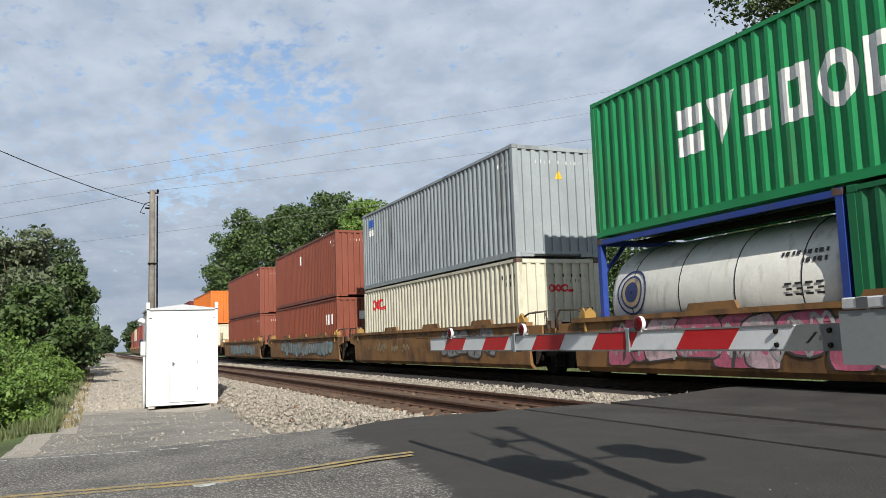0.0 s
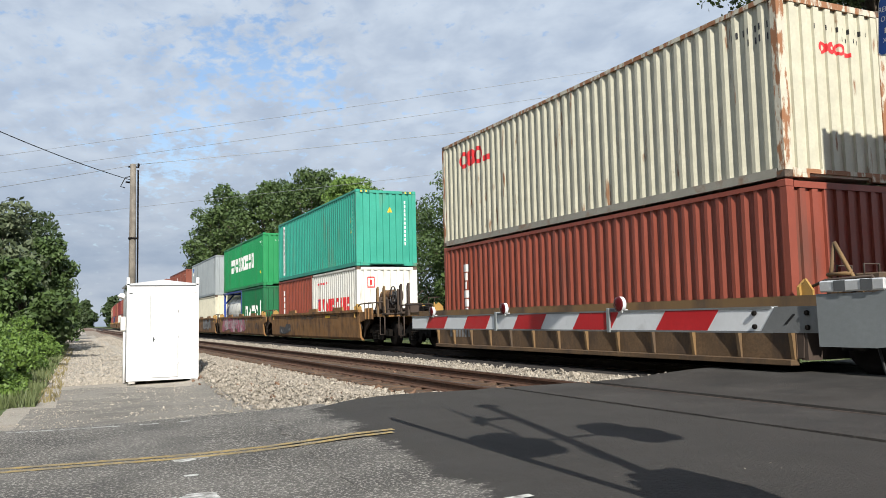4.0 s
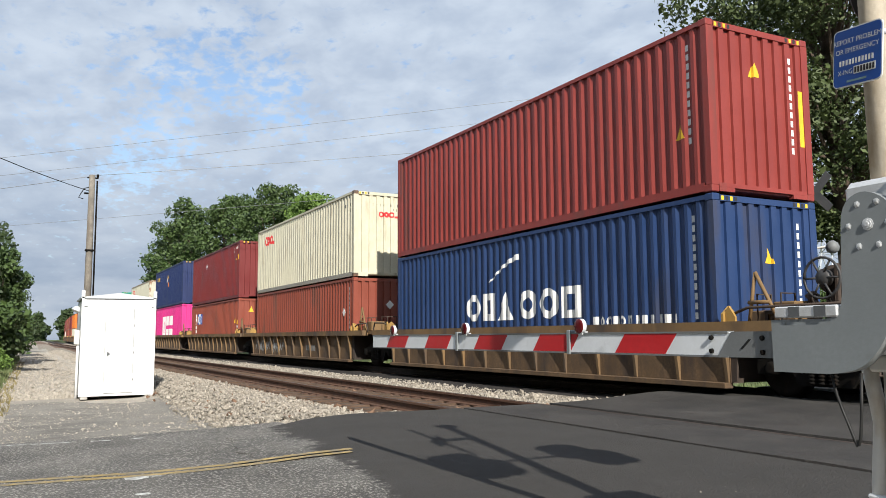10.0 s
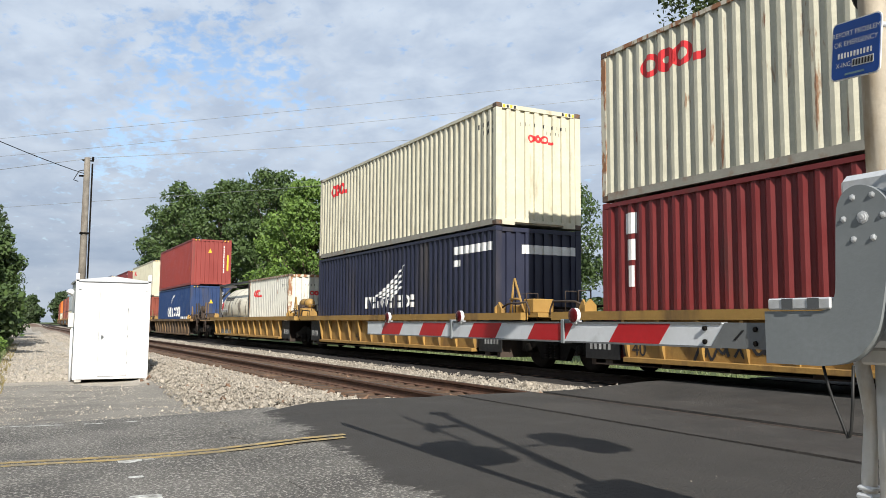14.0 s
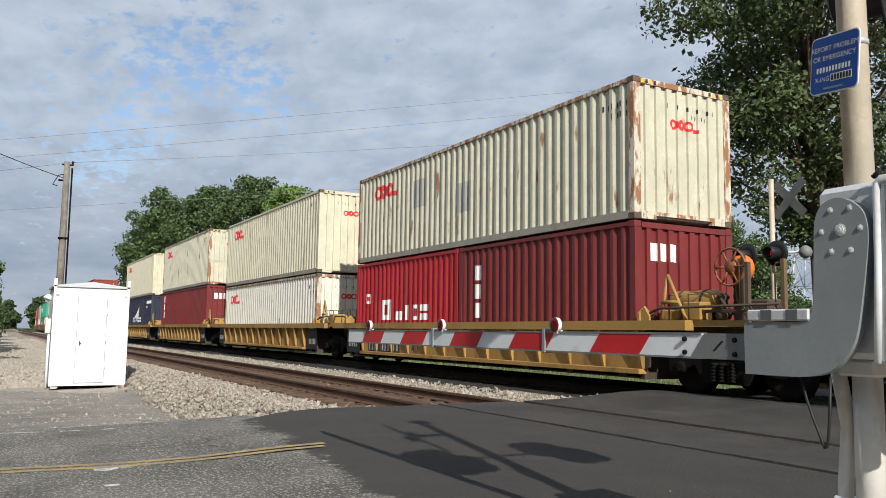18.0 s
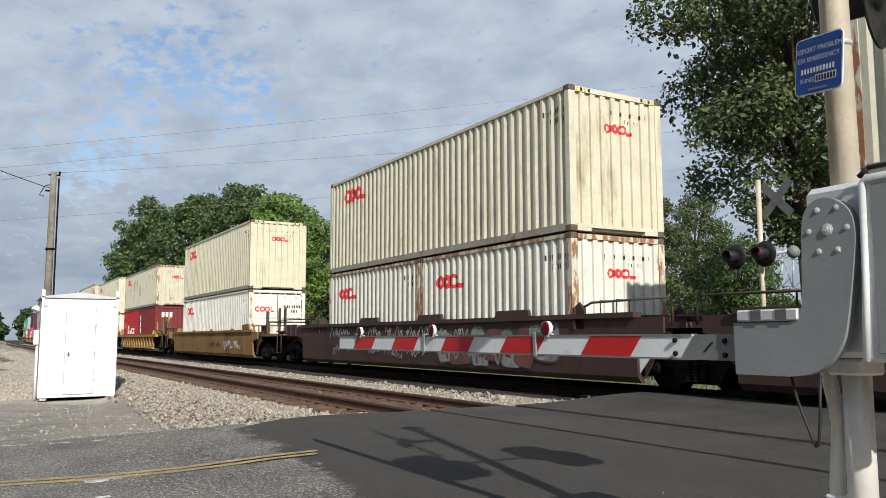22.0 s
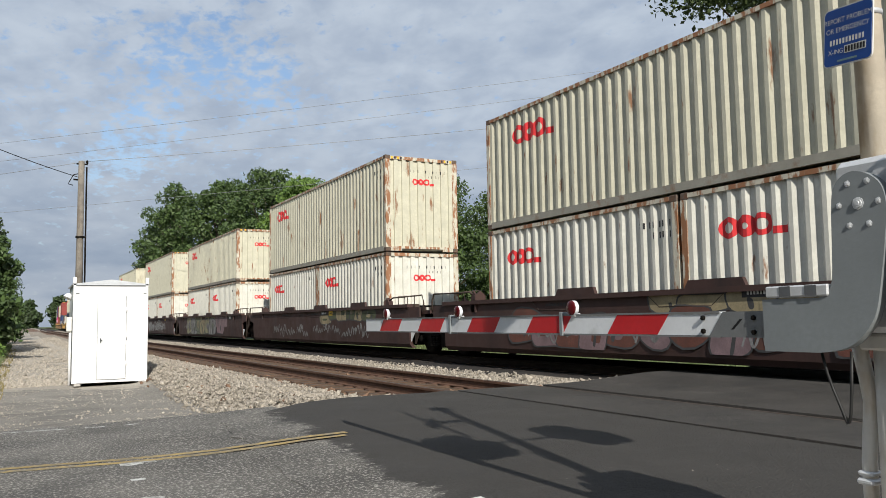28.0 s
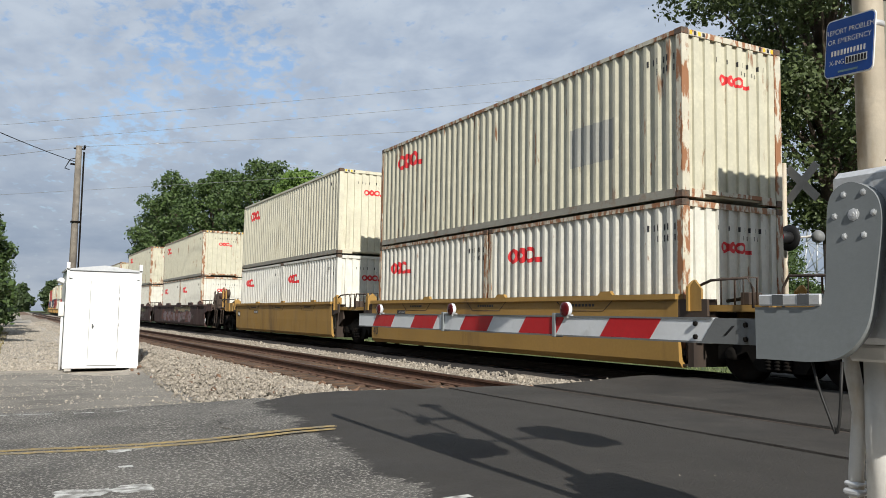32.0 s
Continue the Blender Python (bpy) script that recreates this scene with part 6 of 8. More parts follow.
    (-333.7, [("white", STD, OO20, white_l), ("white", STD, OO20, white_l)], [("cream", HC, OOL, cream_l)]),
]


def spacing(u):
    """The train's place along the track, evened out over its length."""
    return u + float(np.interp(u, (-318, -245, -168, -85, -53, 13), (0.52, 0.50, 0.36, 0.60, 0.66, 0.72)))


for u, low, high in STACKS:
    stack(spacing(u), low, high, 0.05 if u < -160 else 0.0)

# Boxes far ahead on the train
for i in range(15):
    u = 84.5 + i * 15.8 + 4.2 * (i // 5)
    top_c = ("orange", "dark_red", "oxide", "brown_red", "dark_red", "oxide", "red", "brown_red", "cream", "oxide", "red", "dark_red", "oxide", "brown_red", "oxide")[i]
    low_c = ("pale_cream", "oxide", "brown_red", "oxide", "white", "oxide", "navy", "brown_red", "oxide", "dark_red", "oxide", "oxide", "brown_red", "oxide", "oxide")[i]
    stack(u, [(low_c, STD, None, low_c.replace("_", " ") + " steel container far up the train")], [(top_c, HC, None, top_c.replace("_", " ") + " steel container far up the train")])


def sprayed(seed, y0, y1, fills, z0=0.34, z1=1.2, wide=0.8, tags=0, tag=None, thick=0.045, inset=0.0):
    """A sprayed piece: swelling shapes with dark outlines side by side, and thin looping tags over them."""
    def draw(car, hl, top):
        rnd = random.Random(seed)
        bottom, ceiling_z = (0.24, top - 0.17) if inset else (0.34, top - 0.085)
        lo, hi = max(z0, bottom), min(z1, ceiling_z)
        inks = {}

        def ink(m):
            return inks.setdefault(m.name, (m, bmesh.new()))[1]

        def clamp(v):
            return min(max(v, bottom), ceiling_z)

        def blob(c, z, rw, rh, lean, power, grow, m, x):
            ring_pts = []
            for k in range(18):
                a = 2 * math.pi * k / 18
                u = math.copysign(abs(math.cos(a)) ** power, math.cos(a)) * (rw + grow)
                v = math.copysign(abs(math.sin(a)) ** power, math.sin(a)) * (rh + grow)
                ring_pts.append((c + u + lean * v, clamp(z + v * (1 + 0.12 * math.sin(3 * a + c)))))
            bm = ink(m)
            hub = bm.verts.new((x, c, clamp(z)))
            vs = [bm.verts.new((x, *q)) for q in ring_pts]
            for k in range(18):
                bm.faces.new((hub, vs[k], vs[(k + 1) % 18]))

        y, k = y1, 0
        while y > y0 and fills:
            rw = wide * rnd.uniform(0.35, 0.62)
            z = (lo + hi) / 2 + rnd.uniform(-0.12, 0.12)
            rh = (hi - lo) * rnd.uniform(0.38, 0.56)
            lean, power = rnd.uniform(-0.35, 0.35), rnd.uniform(0.45, 0.8)
            x = inset - 1.4030 - 0.0012 * (k % 4)
            blob(y - rw, z, rw, rh, lean, power, 0.035, M_SOOT_MARK, x)
            blob(y - rw, z, rw, rh, lean, power, 0.0, fills[k % len(fills)], x - 0.0005)
            if rnd.random() < 0.75:
                blob(y - rw + rnd.uniform(-0.25, 0.25) * rw, z + rnd.uniform(-0.2, 0.25) * rh, rw * rnd.uniform(0.2, 0.45), rh * rnd.uniform(0.15, 0.5), lean, power, 0.0, fills[(k + 1) % len(fills)], x - 0.0010)
            if rnd.random() < 0.6:
                blob(y - rw + rnd.uniform(-0.4, 0.4) * rw, z - 0.35 * rh, rw * 0.10, rh * rnd.uniform(0.3, 0.6), lean, 0.7, 0.0, M_SOOT_MARK, x - 0.0014)
            y -= rw * rnd.uniform(1.35, 1.9)
            k += 1
        for j in range(tags):
            c = y1 - (y1 - y0) * (j + rnd.uniform(0.1, 0.9)) / tags
            size = (hi - lo) * rnd.uniform(0.35, 0.9)
            base = lo + rnd.random() * (hi - lo - size)
            knots = [(c - 0.16 * q * size / 0.4 + rnd.uniform(-0.06, 0.06), base + size * ((q % 2) * rnd.uniform(0.7, 1.0) + (1 - q % 2) * rnd.uniform(0.0, 0.3))) for q in range(rnd.choice((4, 5, 6, 7)))]
            pts = []
            for q in range(len(knots) - 1):
                p = [Vector(knots[max(0, min(len(knots) - 1, q + e))]) for e in (-1, 0, 1, 2)]
                for t in (0.0, 0.25, 0.5, 0.75):
                    pts.append(0.5 * ((2 * p[1]) + (p[2] - p[0]) * t + (2 * p[0] - 5 * p[1] + 4 * p[2] - p[3]) * t * t + (3 * p[1] - p[0] - 3 * p[2] + p[3]) * t ** 3))
            bm, x = ink(tag or M_GREY_MARK), inset - 1.4092 - 0.0003 * (j % 3)
            for a, b in zip(pts, pts[1:]):
                d = (b - a).normalized() if (b - a).length > 1e-6 else Vector((1, 0))
                q = Vector((-d.y, d.x)) * thick * rnd.uniform(0.35, 0.6)
                bm.faces.new([bm.verts.new((x, v.x, clamp(v.y))) for v in (a + q, b + q, b - q, a - q)])
        for m, bm in inks.values():
            stuff(part("graffiti", bm, m, car, "sprayed graffiti"))
    return draw


def stencil(y, z, body, size, mat, inset=0.0):
    """Painted capacity marks that can be read."""
    def draw(car, hl, top):
        t = bpy.data.curves.new("stencil_text", "FONT")
        t.body, t.size = body, size
        t.materials.append(mat)
        o = new("stencil_text", t)
        o.parent, o.matrix_basis = car, pose(inset - 1.4085, y, z, 90, 0, -90)
    return draw


def number_board(y, z):
    """The car's number on two black boards, as plain pale bars."""
    def draw(car, hl, top):
        for a, n in ((y, 4), (y - 0.86, 6)):
            p = part("number_board", plates([(a - n * 0.18 - 0.08, a, z, z + 0.29)], x=-1.312, depth=0.012), M_BLACK_MARK, car)
            for i in range(n):
                part("number_bar", plates([(a - 0.06 - i * 0.18 - (0.085, 0.06, 0.10)[(i + n) % 3], a - 0.06 - i * 0.18, z + 0.05, z + 0.24)], x=-1.3245, depth=0.002), M_PALE_TAG_MARK, p)
    return draw


def lube_plate(y, z, mat, w=0.5, h=0.14):
    """A small painted data panel with a dark row."""
    def draw(car, hl, top):
        p = part("data_panel", plates([(y - w, y, z, z + h)], x=-1.402, depth=0.004), mat, car)
        tagged(part("panel_row", plates([(y - w + 0.05 + i * 0.06, y - w + 0.085 + i * 0.06, z + 0.04, z + h - 0.04) for i in range(int((w - 0.1) / 0.06))], x=-1.4065, depth=0.002), M_WHITE_MARK if mat is M_BLACK_MARK else M_BLACK_MARK, p), kind="stuff")
    return draw


def patch_plate(y, z, w, h, mat):
    """A painted patch on the smooth sill."""
    def draw(car, hl, top):
        part("painted_panel", plates([(y - w, y, z, z + h)], x=-1.402, depth=0.003), mat, car)
    return draw


def brake_at(y, deck, mat, wheel_paint="rust_orange", hub=1.8, tank=None):
    def draw(car, hl, top):
        brake_stand(car, y, deck, mat, wheel_paint, hub, tank)
    return draw


def reservoir_at(y0, y1, z, deck, mat):
    def draw(car, hl, top):
        air_reservoir(car, y0, y1, z, deck, mat)
    return draw


def mural(y0, y1, z0, z1, upper, lower):
    """A wide sprayed ground in two tones with a wandering border."""
    def draw(car, hl, top):
        n = 26
        for name_mat, lo, hi in ((lower, lambda q: z0 + 0.02 * math.sin(9 * q), lambda q: 0.80 + 0.05 * math.sin(5 * q)), (upper, lambda q: 0.80 + 0.05 * math.sin(5 * q), lambda q: z1)):
            vs, fs = [], []
            for i in range(n + 1):
                y = y0 + (y1 - y0) * i / n
                edge = 0.10 * math.sin(23 * lo(y)) if i in (0, n) else 0.0
                vs += [(-1.4018, y + edge, max(lo(y), 0.75 if name_mat is upper else 0.34)), (-1.4018, y, hi(y))]
                if i:
                    fs.append((2 * i - 2, 2 * i - 1, 2 * i + 1, 2 * i))
            stuff(part("graffiti", (vs, fs), name_mat, car, "sprayed graffiti"))
    return draw


def bars(y, z, n, mat, w=0.13, h=0.2, gap=0.05, x=-1.402):
    """Stencilled car numbers as plain bars."""
    def draw(car, hl, top):
        for i in range(n):
            part("stencil_bar", plates([(y - i * (w + gap) - w, y - i * (w + gap), z, z + h)], x=x), mat, car)
    return draw


A_L = "rust-brown articulated well car with smooth sills and graffiti"
B_L = "tan ribbed well car, weathered, with a darker, dirt-streaked recessed web"
C_L = "yellow ribbed well car with worn paint"
D_L = "yellow smooth-sided well car"
E_L = "dark oxide brown well car with graffiti"
CARS = [
    (61.96, "car_brown", "smooth", 1.30, 1.12, 15.75, A_L, (7.87,), sprayed(1, -5, 4, [M_CYAN_MARK, M_GREY_MARK], 0.45, 1.0, 0.6, 6), ("coupler", "joint")),
    (45.13, "car_brown", "smooth", 1.30, 1.12, 15.75, A_L, (7.87,), sprayed(2, -5.5, 4, [M_CYAN_MARK, M_GREY_MARK], 0.45, 1.0, 0.6, 8), ("joint", "joint")),
    (29.15, "car_brown", "smooth", 1.30, 1.12, 15.75, A_L, (7.87,), several(sprayed(3, -4.8, -1.6, [M_GREY_MARK], 0.45, 1.18, 0.75, 4, M_BLACK_MARK), sprayed(31, 1.5, 5.2, [], 0.55, 1.0, 0.6, 7, M_TAN_MARK, 0.07)), ("joint", "joint")),
    (13.45, "car_brown", "smooth", 1.30, 1.12, 15.75, A_L, (7.87,), several(sprayed(4, -1.6, 5.6, [M_PINK_MARK, M_PINK_MARK, M_PALE_PINK_MARK], 0.36, 1.24, 1.0, 12, M_PALE_TAG_MARK, 0.06), sprayed(44, -5.6, -2.4, [], 0.45, 1.0, 0.6, 4, M_SOOT_MARK, 0.05)), ("joint", "joint")),
    (-2.28, "car_brown", "smooth", 1.30, 1.12, 15.75, A_L, (7.87, -7.87), several(brake_at(-9.2, 1.12, PAINTS["car_brown"], "frame_dark", 1.74, (-7.6, -8.78, 1.76)), sprayed(45, 3.2, 5.2, [M_SOOT_MARK], 0.36, 0.7, 0.5, 2), sprayed(46, -0.8, 1.4, [], 0.9, 1.2, 0.5, 4, M_SOOT_MARK, 0.03), patch_plate(-2.6, 1.03, 0.62, 0.1, M_YELLOW_MARK)), ("joint", "coupler")),
    (-22.17, "car_tan", "ribbed", 1.15, 1.13, 15.75, B_L, (8.6,), bars(5.6, 0.42, 7, M_GREY_MARK, x=-1.313), ("coupler", "joint")),
    (-37.96, "car_tan", "ribbed", 1.15, 1.13, 15.75, B_L, (7.87,), None, ("joint", "joint")),
    (-53.7, "car_tan", "ribbed", 1.15, 1.13, 15.75, B_L, (7.87,), None, ("joint", "joint")),
    (-69.42, "car_tan", "ribbed", 1.15, 1.13, 15.75, B_L, (7.87,), several(sprayed(5, 2.0, 5.9, [], 0.28, 0.95, 0.6, 14, M_PALE_TAG_MARK, 0.07, 0.09), bars(-1.5, 0.45, 6, M_GREY_MARK, x=-1.313)), ("joint", "joint")),
    (-85.11, "car_tan", "ribbed", 1.15, 1.13, 15.75, B_L, (7.87, -7.87), brake_at(-7.84, 1.13, PAINTS["car_tan"], "frame_dark", 1.74), ("joint", "coupler")),
    (-105.41, "car_yellow", "ribbed", 1.20, 1.2, 15.75, C_L, (8.6,), several(number_board(5.15, 0.34), stencil(2.0, 0.42, "40", 0.36, M_BLACK_MARK, 0.09), reservoir_at(-6.3, -7.4, 1.70, 1.2, PAINTS["car_yellow"])), ("coupler", "joint")),
    (-120.96, "car_yellow", "ribbed", 1.20, 1.2, 15.75, C_L, (7.87,), stencil(2.2, 0.42, "40", 0.36, M_BLACK_MARK, 0.09), ("joint", "joint")),
    (-136.92, "car_yellow", "ribbed", 1.20, 1.2, 15.75, C_L, (7.87,), several(sprayed(7, 2.0, 4.2, [], 0.3, 1.0, 0.6, 8, M_BLACK_MARK, 0.05, 0.09), stencil(5.2, 0.42, "40", 0.36, M_BLACK_MARK, 0.09)), ("joint", "joint")),
    (-152.85, "car_yellow", "ribbed", 1.20, 1.2, 15.75, C_L, (7.87,), None, ("joint", "joint")),
    (-168.45, "car_yellow", "ribbed", 1.20, 1.2, 15.75, C_L, (7.87, -7.9), several(number_board(4.92, 0.38), stencil(2.2, 0.42, "40", 0.36, M_BLACK_MARK, 0.09), brake_at(-7.97, 1.2, PAINTS["car_yellow"], "rust_orange", 2.03, (-6.5, -7.62, 1.52))), ("joint", "coupler")),
    (-188.5, "car_ochre", "smooth", 1.29, 1.12, 16.6, D_L, (8.6, -8.0), several(sprayed(8, -5.2, -2.8, [], 0.42, 0.9, 0.6, 8, M_WHITE_MARK, 0.045), sprayed(41, -2.4, -0.4, [], 0.5, 0.95, 0.6, 4, M_RUST_MARK, 0.1)), ("coupler", "plates")),
    (-209.5, "car_oxide", "smooth", 1.38, 1.20, 18.0, E_L, (9.7,), several(sprayed(9, -5.0, -1.2, [M_GREY_MARK, M_RUST_MARK], 0.36, 1.2, 0.9, 5, M_GREY_MARK, 0.06), sprayed(24, -0.4, 5.6, [], 0.42, 0.8, 0.8, 12, M_GREY_MARK, 0.04), sprayed(25, -2.5, 5.6, [], 0.85, 1.29, 0.8, 24, M_PALE_TAG_MARK, 0.035), lube_plate(-5.3, 1.1, M_BLACK_MARK), stencil(-5.55, 0.62, "45", 0.16, M_GREY_MARK)), ("coupler", "joint")),
    (-227.55, "car_oxide", "smooth", 1.38, 1.20, 18.0, E_L, (9.0,), several(sprayed(10, -4, 5.6, [], 0.36, 1.28, 0.8, 34, M_PALE_TAG_MARK, 0.055), sprayed(61, 2.2, 4.6, [M_RUST_MARK, M_GREY_MARK], 0.4, 1.2, 0.8), lube_plate(-4.6, 1.15, M_YELLOW_MARK, 0.35), stencil(-5.4, 1.02, "125T", 0.2, M_GREY_MARK)), ("joint", "joint")),
    (-245.54, "car_oxide", "smooth", 1.38, 1.20, 18.0, E_L, (9.0,), several(mural(-2.3, 5.2, 0.34, 1.29, M_OLIVE_MARK, M_SAGE_MARK), mural(-5.0, -2.4, 0.60, 1.29, M_MAUVE_MARK, M_MAUVE_MARK), sprayed(11, -2.2, 5.3, [M_OLIVE_MARK, M_GREY_MARK, M_SAGE_MARK, M_TAN_MARK], 0.36, 1.29, 1.5, 6, M_SOOT_MARK, 0.05), sprayed(62, -4.2, -2.8, [M_MAUVE_MARK, M_RUST_MARK], 0.5, 1.29, 1.3), lube_plate(-5.3, 1.1, M_BLACK_MARK, 0.6, 0.2), patch_plate(0.9, 1.02, 0.8, 0.26, PAINTS["car_oxide"]), sprayed(21, 4.9, 6.1, [], 0.5, 1.1, 0.6, 4, M_GREY_MARK, 0.04)), ("joint", "joint")),
    (-263.46, "car_oxide", "smooth", 1.38, 1.20, 18.0, E_L, (9.0,), several(sprayed(12, -5.4, 5.0, [], 0.36, 0.9, 0.7, 22, M_GREY_MARK, 0.05), sprayed(22, -4.8, -0.8, [M_TAN_MARK, M_MOSS_MARK], 0.9, 1.4, 0.9), lube_plate(-0.9, 1.15, M_BLACK_MARK, 0.6), lube_plate(-1.7, 1.14, M_YELLOW_MARK, 0.35), stencil(-5.0, 1.1, "45", 0.16, M_GREY_MARK)), ("joint", "joint")),
    (-281.46, "car_oxide", "smooth", 1.38, 1.20, 18.0, E_L, (9.0, -9.3), several(sprayed(13, -3.8, 0.6, [M_TAN_MARK], 0.95, 1.4, 1.0), sprayed(23, -4.5, 5.0, [M_RUST_MARK, M_MAUVE_MARK], 0.36, 1.0, 1.0, 10, M_GREY_MARK, 0.045), lube_plate(-1.4, 1.2, M_BLACK_MARK, 0.6), lube_plate(-2.3, 1.15, M_YELLOW_MARK, 0.35), brake_at(-10.5, 1.2, PAINTS["car_oxide"], "rust_orange", 1.95, (-8.25, -9.55, 1.80))), ("joint", "coupler")),
    (-302.36, "car_yellow", "smooth", 1.38, 1.20, 15.7, D_L, (8.4,), several(lube_plate(5.9, 0.8, M_BLACK_MARK, 0.45, 0.22), lube_plate(3.2, 0.95, M_BLACK_MARK, 0.6, 0.12)), ("coupler", "joint")),
    (-317.98, "car_yellow", "smooth", 1.38, 1.20, 15.7, D_L, (7.87,), several(stencil(6.0, 0.40, "40", 0.34, M_BLACK_MARK), lube_plate(4.4, 1.0, M_BLACK_MARK, 0.5, 0.1), stencil(5.9, 1.12, "45T", 0.16, M_BLACK_MARK)), ("joint", "joint")),
    (-333.7, "car_yellow", "smooth", 1.38, 1.20, 15.7, D_L, (7.87, -7.6), None, ("joint", "coupler")),
]
for u, color, kind, top, deck, span, label, trucks, marks, ends in CARS:
    well_car(spacing(u), color, kind, top, deck, span, label, trucks, marks, ends=ends)
for i in range(15):
    u = 84.5 + i * 15.8 + 4.2 * (i // 5)
    well_car(u, "car_brown", "smooth", 1.3, 1.12, 16.2, "rust-brown well car far up the train", (7.87,), None, ends=("joint", "joint"), gear=False)
for o in list(CACHE["truck"].children) + [CACHE["truck"]]:
    bpy.data.objects.remove(o)

# ---- signal shed ----
def build_shed():
    x0, x1, y0, z0 = 1.02, 2.72, 21.3, -0.40
    w, h, d = x1 - x0, 2.50, 2.2
    sh = empty("signal_shed", pose(x0, y0, z0), "white metal signal equipment shed with closed door", "equipment shed")
    part("body", boxes((0.02, w - 0.02, 0.02, d, 0.06, h - 0.10), bevel=0.01), M_SHED, sh)
    part("roof_cap", prism(bmesh.new(), [(-0.02, h - 0.09), (w + 0.02, h - 0.09), (w + 0.02, h - 0.06), (w / 2, h + 0.05), (-0.02, h - 0.06)], 0.0, d + 0.03, "y"), M_TOWER, sh, "pale grey low-pitched roof")
    part("eave_seam", boxes((0.07, w - 0.07, -0.004, 0.02, h - 0.104, h - 0.092)), M_SLOT, sh, "thin dark line under the roof")
    for x in (0.04, w - 0.13):
        part("vent_slot", boxes((x + 0.02, x + 0.09, -0.004, 0.02, h - 0.29, h - 0.28)), M_SLOT, sh)
    for x in (0.0, w - 0.06):
        part("corner_post", boxes((x, x + 0.06, 0, 0.06, 0.06, h - 0.02), bevel=0.006), M_SHED, sh)
        part("lifting_lug", boxes((x - 0.01, x + 0.07, -0.03, 0.05, h - 0.06, h + 0.10), bevel=0.01), M_SHED, sh)
    part("base_skid", boxes((0.05, 0.2, 0.02, d, 0, 0.06), (w - 0.2, w - 0.05, 0.02, d, 0, 0.06)), M_CONCRETE, sh)
    part("sill_shadow_gap", boxes((0.08, w - 0.08, -0.004, 0.02, 0.07, 0.12)), M_SHED, sh)
    door = part("door", boxes((0.55, 1.19, -0.012, 0.02, 0.14, h - 0.34), bevel=0.004), M_SHED, sh)
    part("door_handle", boxes((0.605, 0.63, -0.04, -0.012, 1.02, 1.13), (0.605, 0.66, -0.05, -0.04, 1.07, 1.09), bevel=0.004), M_SLOT, door)
    part("door_gap", boxes((0.540, 0.549, -0.003, 0.019, 0.13, h - 0.33), (1.191, 1.199, -0.003, 0.019, 0.13, h - 0.33), (0.54, 1.199, -0.003, 0.019, 0.128, 0.139)), M_SEAM, sh)
    for z in (0.45, 1.1, 1.75):
        part("hinge", tube(bmesh.new(), (1.2, -0.012, z), (1.2, -0.012, z + 0.12), 0.012, sides=8), M_SHED, door)
    part("side_lamp", turned(bmesh.new(), (-0.06, 0.4, h - 0.28), (-0.4, -0.2, -0.8), [(0, 0.03), (0.03, 0.07), (0.12, 0.10), (0.13, 0.09)], 14), M_SHED, sh)
    part("conduit", tube(bmesh.new(), (-0.03, 0.5, 0.0), (-0.03, 0.5, 1.35), 0.03, sides=8), M_SHED, sh)
    part("meter_box", boxes((-0.12, 0.0, 0.42, 0.62, 1.3, 1.65), bevel=0.01), M_GALV, sh)


# ---- crossing gate beside the road ----
GX = 2.85
NEAR = Matrix.Translation((0, 0, 1.05 * (1 - 0.935))) @ Matrix.Scale(0.935, 4)


def lamp_unit(ob, y, z, lit):
    """A small round gate lamp on the arm's top edge."""
    b = part("gate_lamp", turned(bmesh.new(), (GX - 0.01, y, z), (1, 0.0, 0), [(-0.008, 0.036), (-0.008, 0.0405), (0.004, 0.043), (0.016, 0.043), (0.024, 0.026), (0.038, 0.010)], 24), M_GATE_WHITE, ob)
    part("lamp_lens", turned(bmesh.new(), (GX - 0.0185, y, z), (-1, 0, 0), [(0, 0.0435), (0.004, 0.042), (0.008, 0.031), (0.010, 0.016), (0.0105, 0.004)], 24), M_LENS_LIT if lit else M_LENS, b, "lit red lens" if lit else "dark red lens")
    part("lamp_bracket", boxes((GX - 0.01, GX + 0.03, y - 0.02, y + 0.02, z - 0.05, z - 0.03)), M_ALU, b)


